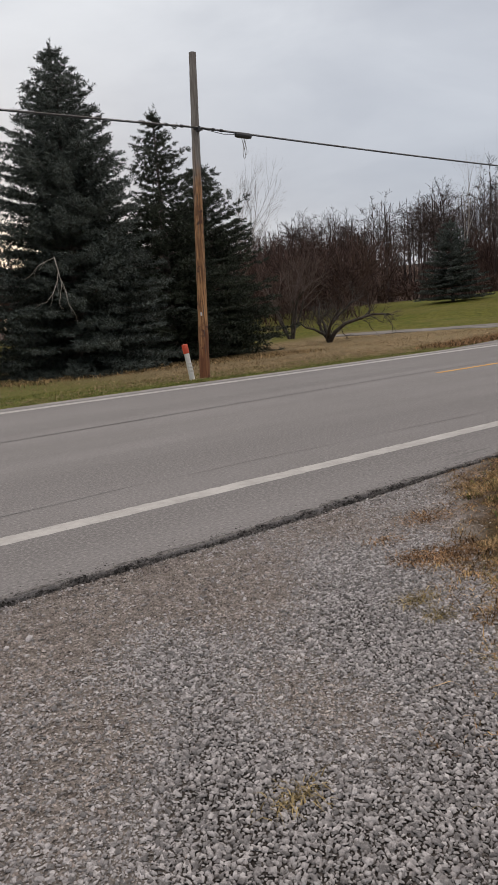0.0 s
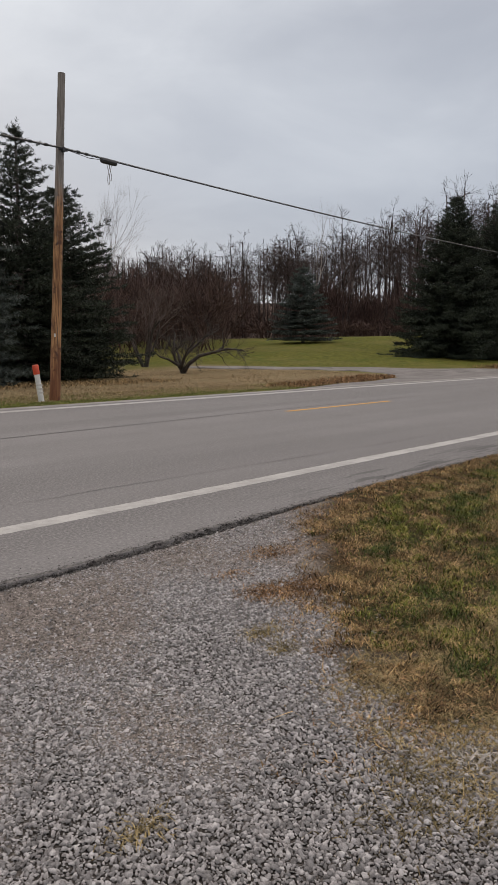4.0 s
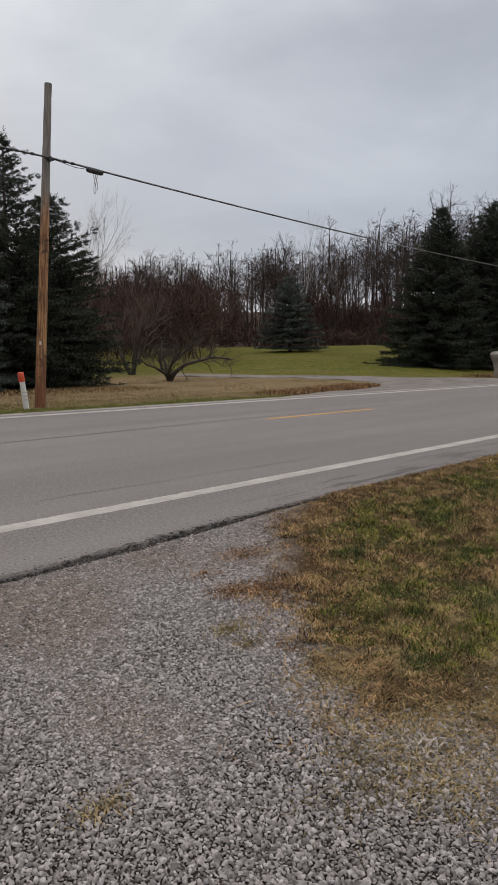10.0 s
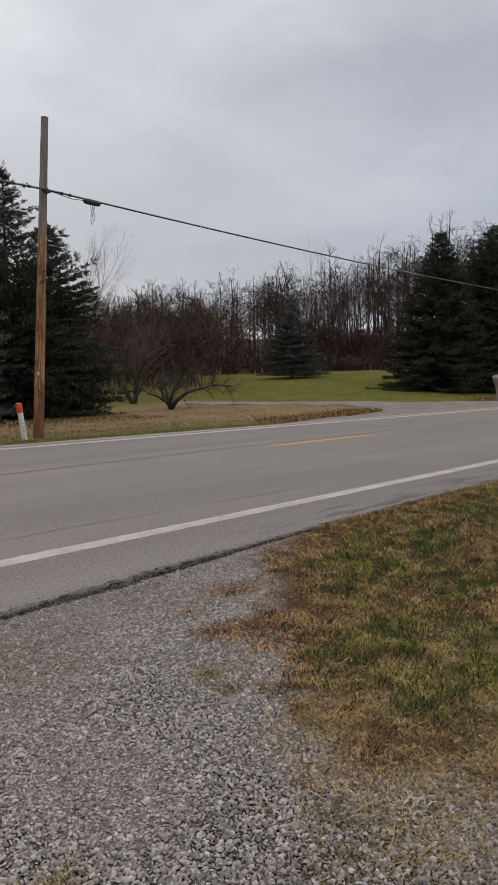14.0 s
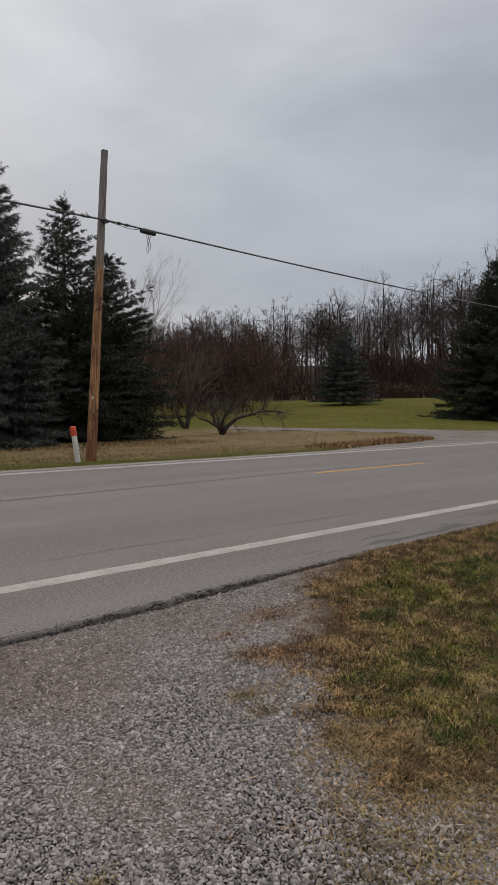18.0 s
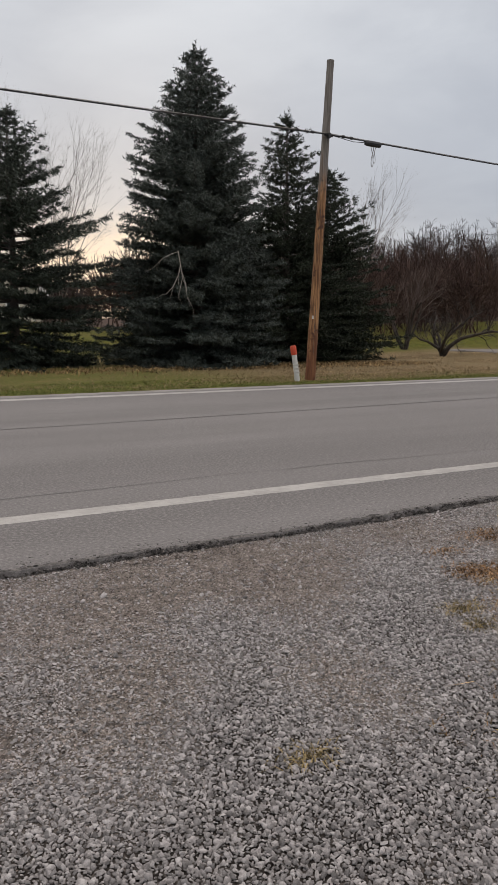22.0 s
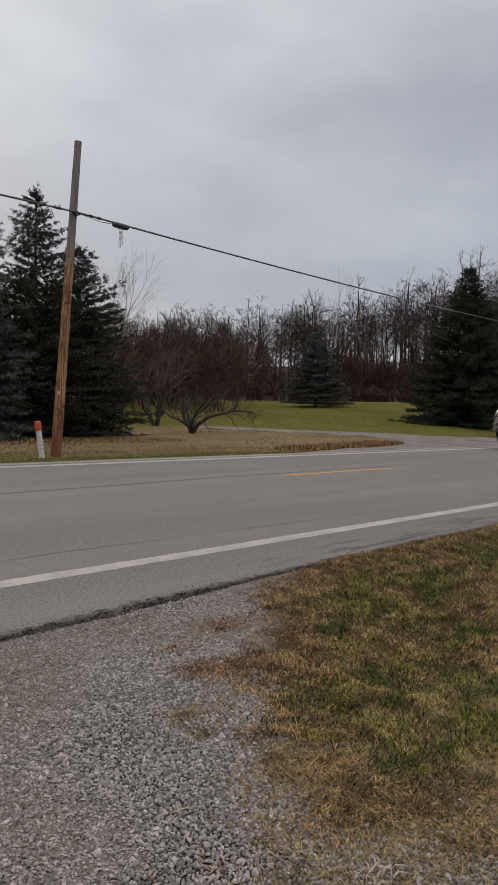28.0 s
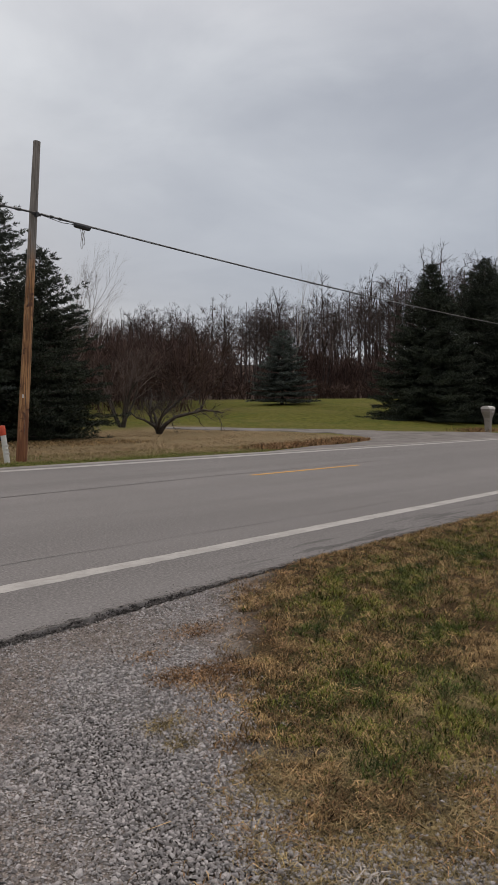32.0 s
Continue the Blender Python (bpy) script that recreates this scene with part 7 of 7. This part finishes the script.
def trailer(y0):
    """Flatbed equipment trailer with two axles."""
    t = thing("flatbed_trailer", "black steel two-axle flatbed trailer", "trailer", at=(0, y0, 0))
    for s in (-1, 1):
        part("side_rail", Geo().soft_box((-3.75, min(s * 1.02, s * 1.1), 0.44), (2.2, max(s * 1.02, s * 1.1), 0.60), 0.012), M_FRAME, t)
        part("rub_rail", Geo().soft_box((-3.75, min(s * 1.2, s * 1.24), 0.565), (2.2, max(s * 1.2, s * 1.24), 0.64), 0.008), M_FRAME, t)
        for k in range(14):
            x = -3.6 + 0.44 * k
            if -0.55 < x < 1.3:
                continue
            part("stake_pocket", Geo().soft_box((x, min(s * 1.1, s * 1.21), 0.50), (x + 0.07, max(s * 1.1, s * 1.21), 0.62), 0.006), M_FRAME, t)
        # fender over both wheels
        g = Geo()
        pts = [(-0.47, 0.42), (-0.36, 0.66), (-0.24, 0.715), (1.02, 0.715), (1.14, 0.66), (1.25, 0.42)]
        v = [(x, s * y, z) for y in (1.0, 1.28) for x, z in pts] + [(x, s * y, z - 0.012) for y in (1.0, 1.28) for x, z in pts]
        n = len(pts)
        g.add(v, [(i, i + 1, n + i + 1, n + i) for i in range(n - 1)] + [(2 * n + i, 3 * n + i, 3 * n + i + 1, 2 * n + i + 1) for i in range(n - 1)])
        part("fender", g, M_FRAME, t)
        part("mud_flap", Geo().soft_box((1.24, min(s * 1.0, s * 1.27), 0.18), (1.26, max(s * 1.0, s * 1.27), 0.5), 0.006), M_DARK, t)
        part("tail_light", Geo().soft_box((2.19, min(s * 0.9, s * 1.08), 0.47), (2.225, max(s * 0.9, s * 1.08), 0.57), 0.008), M_RED, t)
        part("tongue_bar", Geo().tube([(-3.75, s * 0.62, 0.5), (-4.95, s * 0.06, 0.5)], 0.06, 6), M_FRAME, t)
        for x in (-3.3, -2.4):
            part("headboard_post", Geo().soft_box((x, min(s * 1.16, s * 1.22), 0.6), (x + 0.06, max(s * 1.16, s * 1.22), 0.79), 0.006), M_FRAME, t)
        part("top_rail", Geo().soft_box((-3.75, min(s * 1.16, s * 1.22), 0.775), (-1.9, max(s * 1.16, s * 1.22), 0.825), 0.008), M_FRAME, t)
        part("reflector_strip", Geo().soft_box((-2.62, min(s * 1.1, s * 1.108), 0.5), (-2.32, max(s * 1.1, s * 1.108), 0.54), 0.002), M_TRIM, t, "pale reflective strip")
        part("lettering_bar", Geo().soft_box((-1.35, min(s * 1.1, s * 1.108), 0.40), (-0.9, max(s * 1.1, s * 1.108), 0.45), 0.002), M_TRIM, t, "pale lettering bar")
    for k in range(9):
        y = -0.98 + 0.218 * k
        part("deck_plank", Geo().soft_box((-3.7, y, 0.605), (2.15, y + 0.205, 0.645), 0.006), M_BARK, t)
    for k in range(7):
        x = -3.6 + 0.95 * k
        part("cross_member", Geo().soft_box((x, -1.02, 0.46), (x + 0.06, 1.02, 0.6), 0.006), M_FRAME, t)
    for k, (x, z, L) in enumerate(((-2.0, 0.52, 1.3), (-1.75, 0.455, 0.95), (-2.9, 0.5, 0.7))):
        part("dunnage_board", Geo().soft_box((x, -1.3, z), (x + L, -1.245, z + 0.05), 0.006), M_PALE_TWIG, t, "weathered loose board under the load")
    part("winch_box", Geo().soft_box((-0.95, -1.18, 0.36), (-0.62, -0.95, 0.56), 0.02), M_DARK, t)
    part("rear_beam", Geo().soft_box((2.1, -1.1, 0.3), (2.19, 1.1, 0.62), 0.012), M_FRAME, t)
    part("headboard", Geo().soft_box((-3.8, -1.1, 0.55), (-3.74, 1.1, 0.82), 0.01), M_FRAME, t)
    part("jack", Geo().tube([(-4.35, -0.1, 0.28), (-4.35, -0.1, 0.95)], 0.04, 8), M_DULL, t)
    part("coupler", Geo().tube([(-4.9, 0, 0.5), (-5.25, 0, 0.5)], 0.07, 8), M_FRAME, t)
    wheels = []
    for ax in (0.0, 0.78):
        hub = 0.335 - TOW_LIFT + ax * math.sin(math.radians(TOW_PITCH))
        for s in (-1, 1):
            wheels.append(wheel(t, ax, s * 1.14, 0.335, 0.2, 0.19, 8, M_WORN, dish=0.03, spoke_w=0.062))
            wheels[-1].location.z = hub
        part("axle", Geo().tube([(ax, -1.0, hub), (ax, 1.0, hub)], 0.045, 8), M_FRAME, t)
    return t, wheels, 0.335


def crate(y0):
    """The tall pale insulated box strapped on the trailer."""
    b = thing("insulated_box", "tall pale grey insulated panel box strapped onto a trailer", "container", at=(0, y0, 0))
    x0, x1, h, z1 = -1.31, 1.6, 1.2, 3.23
    part("base", Geo().soft_box((x0 - 0.02, -h - 0.015, 0.65), (x1 + 0.02, h + 0.015, 0.74), 0.008), M_WRAP, b)
    for s in (-1, 1):
        part("side_panel", Geo().soft_box((x0 + 0.03, min(s * (h - 0.06), s * h), 0.74), (x1 - 0.03, max(s * (h - 0.06), s * h), z1 - 0.05), 0.006), M_WRAP, b)
    # skylight on the front face is put into its paler, bluer colour
    part("front_panel", Geo().soft_box((x0, -h + 0.005, 0.74), (x0 + 0.06, h - 0.005, z1 - 0.05), 0.006), M_SKYLIT_FRONT, b, "smooth front panel, coloured pale and bluish as if skylit")
    part("rear_panel", Geo().soft_box((x1 - 0.06, -h + 0.005, 0.74), (x1, h - 0.005, z1 - 0.05), 0.006), M_WRAP, b)
    part("top_panel", Geo().soft_box((x0 - 0.012, -h - 0.012, z1 - 0.07), (x1 + 0.012, h + 0.012, z1), 0.012), M_WRAP, b)
    for x in (x0, x1):
        for s in (-1, 1):
            part("corner_trim", Geo().soft_box((x - 0.035, min(s * (h - 0.03), s * (h + 0.006)), 0.73), (x + 0.035, max(s * (h - 0.03), s * (h + 0.006)), z1 - 0.06), 0.005), M_WRAP, b)
    for x in (-0.7, 1.22):
        pts = [(x - 0.02, -1.24, 0.6), (x, -h - 0.01, 1.0), (x + 0.02, -h - 0.012, z1 - 0.03), (x + 0.02, -h + 0.02, z1 + 0.008), (x + 0.02, h - 0.02, z1 + 0.008), (x + 0.02, h + 0.012, z1 - 0.03), (x, 1.24, 0.6)]
        v = [(p[0] + o, p[1], p[2]) for p in pts for o in (-0.025, 0.025)]
        v += [(p[0] + o, p[1] * 1.004, p[2] + (0.004 if p[2] > 3 else 0)) for p in pts for o in (-0.025, 0.025)]
        m = 2 * len(pts)
        part("strap", Geo().add(v, [(2 * i, 2 * i + 1, 2 * i + 3, 2 * i + 2) for i in range(len(pts) - 1)] + [(m + 2 * i, m + 2 * i + 2, m + 2 * i + 3, m + 2 * i + 1) for i in range(len(pts) - 1)]), M_STRAP if x > 0 else M_STRAP_OLD, b, "dark ratchet strap" if x > 0 else "faded yellow ratchet strap")
    part("latch", Geo().soft_box((-1.13, -h - 0.03, z1 - 0.22), (-0.99, -h - 0.0, z1 - 0.17), 0.008), M_DARK, b)
    part("panel_seam", Geo().soft_box((0.14, -h - 0.003, 0.76), (0.148, -h + 0.002, z1 - 0.08), 0.001), M_WRAP, b)
    part("label_sheet", Geo().soft_box((-1.13, -h - 0.006, z1 - 0.2), (-0.91, -h - 0.001, z1 - 0.12), 0.001), M_TRIM, b)
    return b


SILVER_SPEC = dict(nose=-0.84, tail=3.52, wb=2.6, r=0.325, belt=0.90, rz=1.375, lamp=0.70, tail_z=0.86, smoked=False, trim=None, spokes=10, spoke_w=0.035,
              top=[(-0.84, 0.68), (-0.80, 0.735), (-0.57, 0.795), (-0.1, 0.855), (0.5, 0.895), (1.5, 0.905), (2.5, 0.935), (3.0, 0.965), (3.3, 0.955), (3.46, 0.90), (3.52, 0.74)],
              prof=[(0.42, 0.89), (0.8, 1.08), (1.12, 1.24), (1.36, 1.335), (1.62, 1.372), (2.0, 1.375), (2.32, 1.345), (2.65, 1.235), (2.95, 1.09), (3.22, 0.955)],
              front=(0.15, 2.8), rear=(6.5, 8.6), mirror=0.78, seams=(0.52, 1.5, 2.36), handles=(1.36, 2.24),
              glass=([(1.5, 0.925), (0.74, 0.915), (1.3, 1.265), (1.5, 1.305)], [(2.28, 0.955), (1.55, 0.93), (1.55, 1.31), (1.95, 1.31), (2.28, 1.24)], [(2.62, 1.0), (2.33, 0.965), (2.33, 1.225)]))
DARK_SPEC = dict(nose=-0.92, tail=3.53, wb=2.7, r=0.33, belt=0.91, rz=1.365, lamp=0.66, tail_z=0.86, smoked=True, trim=M_CHROME, spokes=16, spoke_w=0.02,
              top=[(-0.92, 0.58), (-0.87, 0.66), (-0.5, 0.77), (0.0, 0.84), (0.5, 0.895), (1.5, 0.91), (2.5, 0.945), (3.1, 0.975), (3.36, 0.96), (3.48, 0.91), (3.53, 0.72)],
              prof=[(0.38, 0.895), (0.8, 1.08), (1.12, 1.24), (1.38, 1.325), (1.62, 1.36), (1.95, 1.365), (2.3, 1.325), (2.65, 1.23), (3.0, 1.095), (3.3, 0.975)],
              front=(0.15, 2.8), rear=(6.4, 8.7), mirror=0.8, seams=(0.55, 1.52, 2.4), handles=(1.4, 2.3),
              glass=([(1.5, 0.935), (0.74, 0.925), (1.3, 1.26), (1.5, 1.30)], [(2.3, 0.965), (1.55, 0.94), (1.55, 1.305), (1.95, 1.30), (2.3, 1.225)], [(2.78, 1.04), (2.35, 0.975), (2.35, 1.21)]))

NAVY = pickup("pickup_truck", "navy blue crew-cab pickup with chrome trim, driving", M_NAVY, 10.85, False)
FLATBED = trailer(11.0)
CRATE = crate(11.0)
DARK_CAR = sedan("sedan_car", "black sedan with chrome window line, driving past", M_BLACK, 11.0, DARK_SPEC)
WHITE_TRUCK = pickup("pickup_truck", "white crew-cab long-bed pickup with grey lower panels, driving", M_WHITE, 10.5, True)
SILVER_CAR = sedan("sedan_car", "silver four-door sedan with lit headlights, driving past", M_SILVER, 10.85, SILVER_SPEC)


def drive(made, y, x_at, t_at, speed, sweep, lift=0.0, pitch=0.0):
    """Keys a vehicle along its lane at a steady speed, and the turning of its wheels while it is in view."""
    car, wheels, r = made if isinstance(made, tuple) else (made, (), 1.0)
    times = [0.0] + [round(0.5 * k, 1) for k in range(1, 64)] + [32.0]
    walk(car, [(t, pose(x_at - speed * (t - t_at), y, lift, 0, pitch, 0)) for t in times])
    step = math.degrees(speed / FPS / r)
    while step > 85:
        step -= sweep
    a, b = int((t_at - 0.9) * FPS), int(min(t_at + 0.9, 31.9) * FPS)
    for w in wheels:
        x, wy, z = w.location
        rows = [(0.0, pose(x, wy, z))] + [(k / FPS, pose(x, wy, z, 0, -step * (k - a), 0)) for k in range(a, b + 1)]
        walk(w, rows + [(32.0, pose(x, wy, z, 0, -step * (b - a), 0))])


def motions():
    drive(NAVY, 10.85, 9.33, 24.5, 22.0, 72.0)
    drive(FLATBED, 11.0, 6.98, 25.0, 22.0, 45.0, TOW_LIFT, TOW_PITCH)
    drive(CRATE, 11.0, 6.89, 25.0, 22.0, 45.0, TOW_LIFT, TOW_PITCH)
    drive(DARK_CAR, 11.0, 5.43, 27.5, 16.5, 22.5)
    drive(WHITE_TRUCK, 10.5, 7.1, 29.0, 16.5, 45.0)
    drive(SILVER_CAR, 10.85, 11.45, 30.5, 14.45, 36.0)


motions()
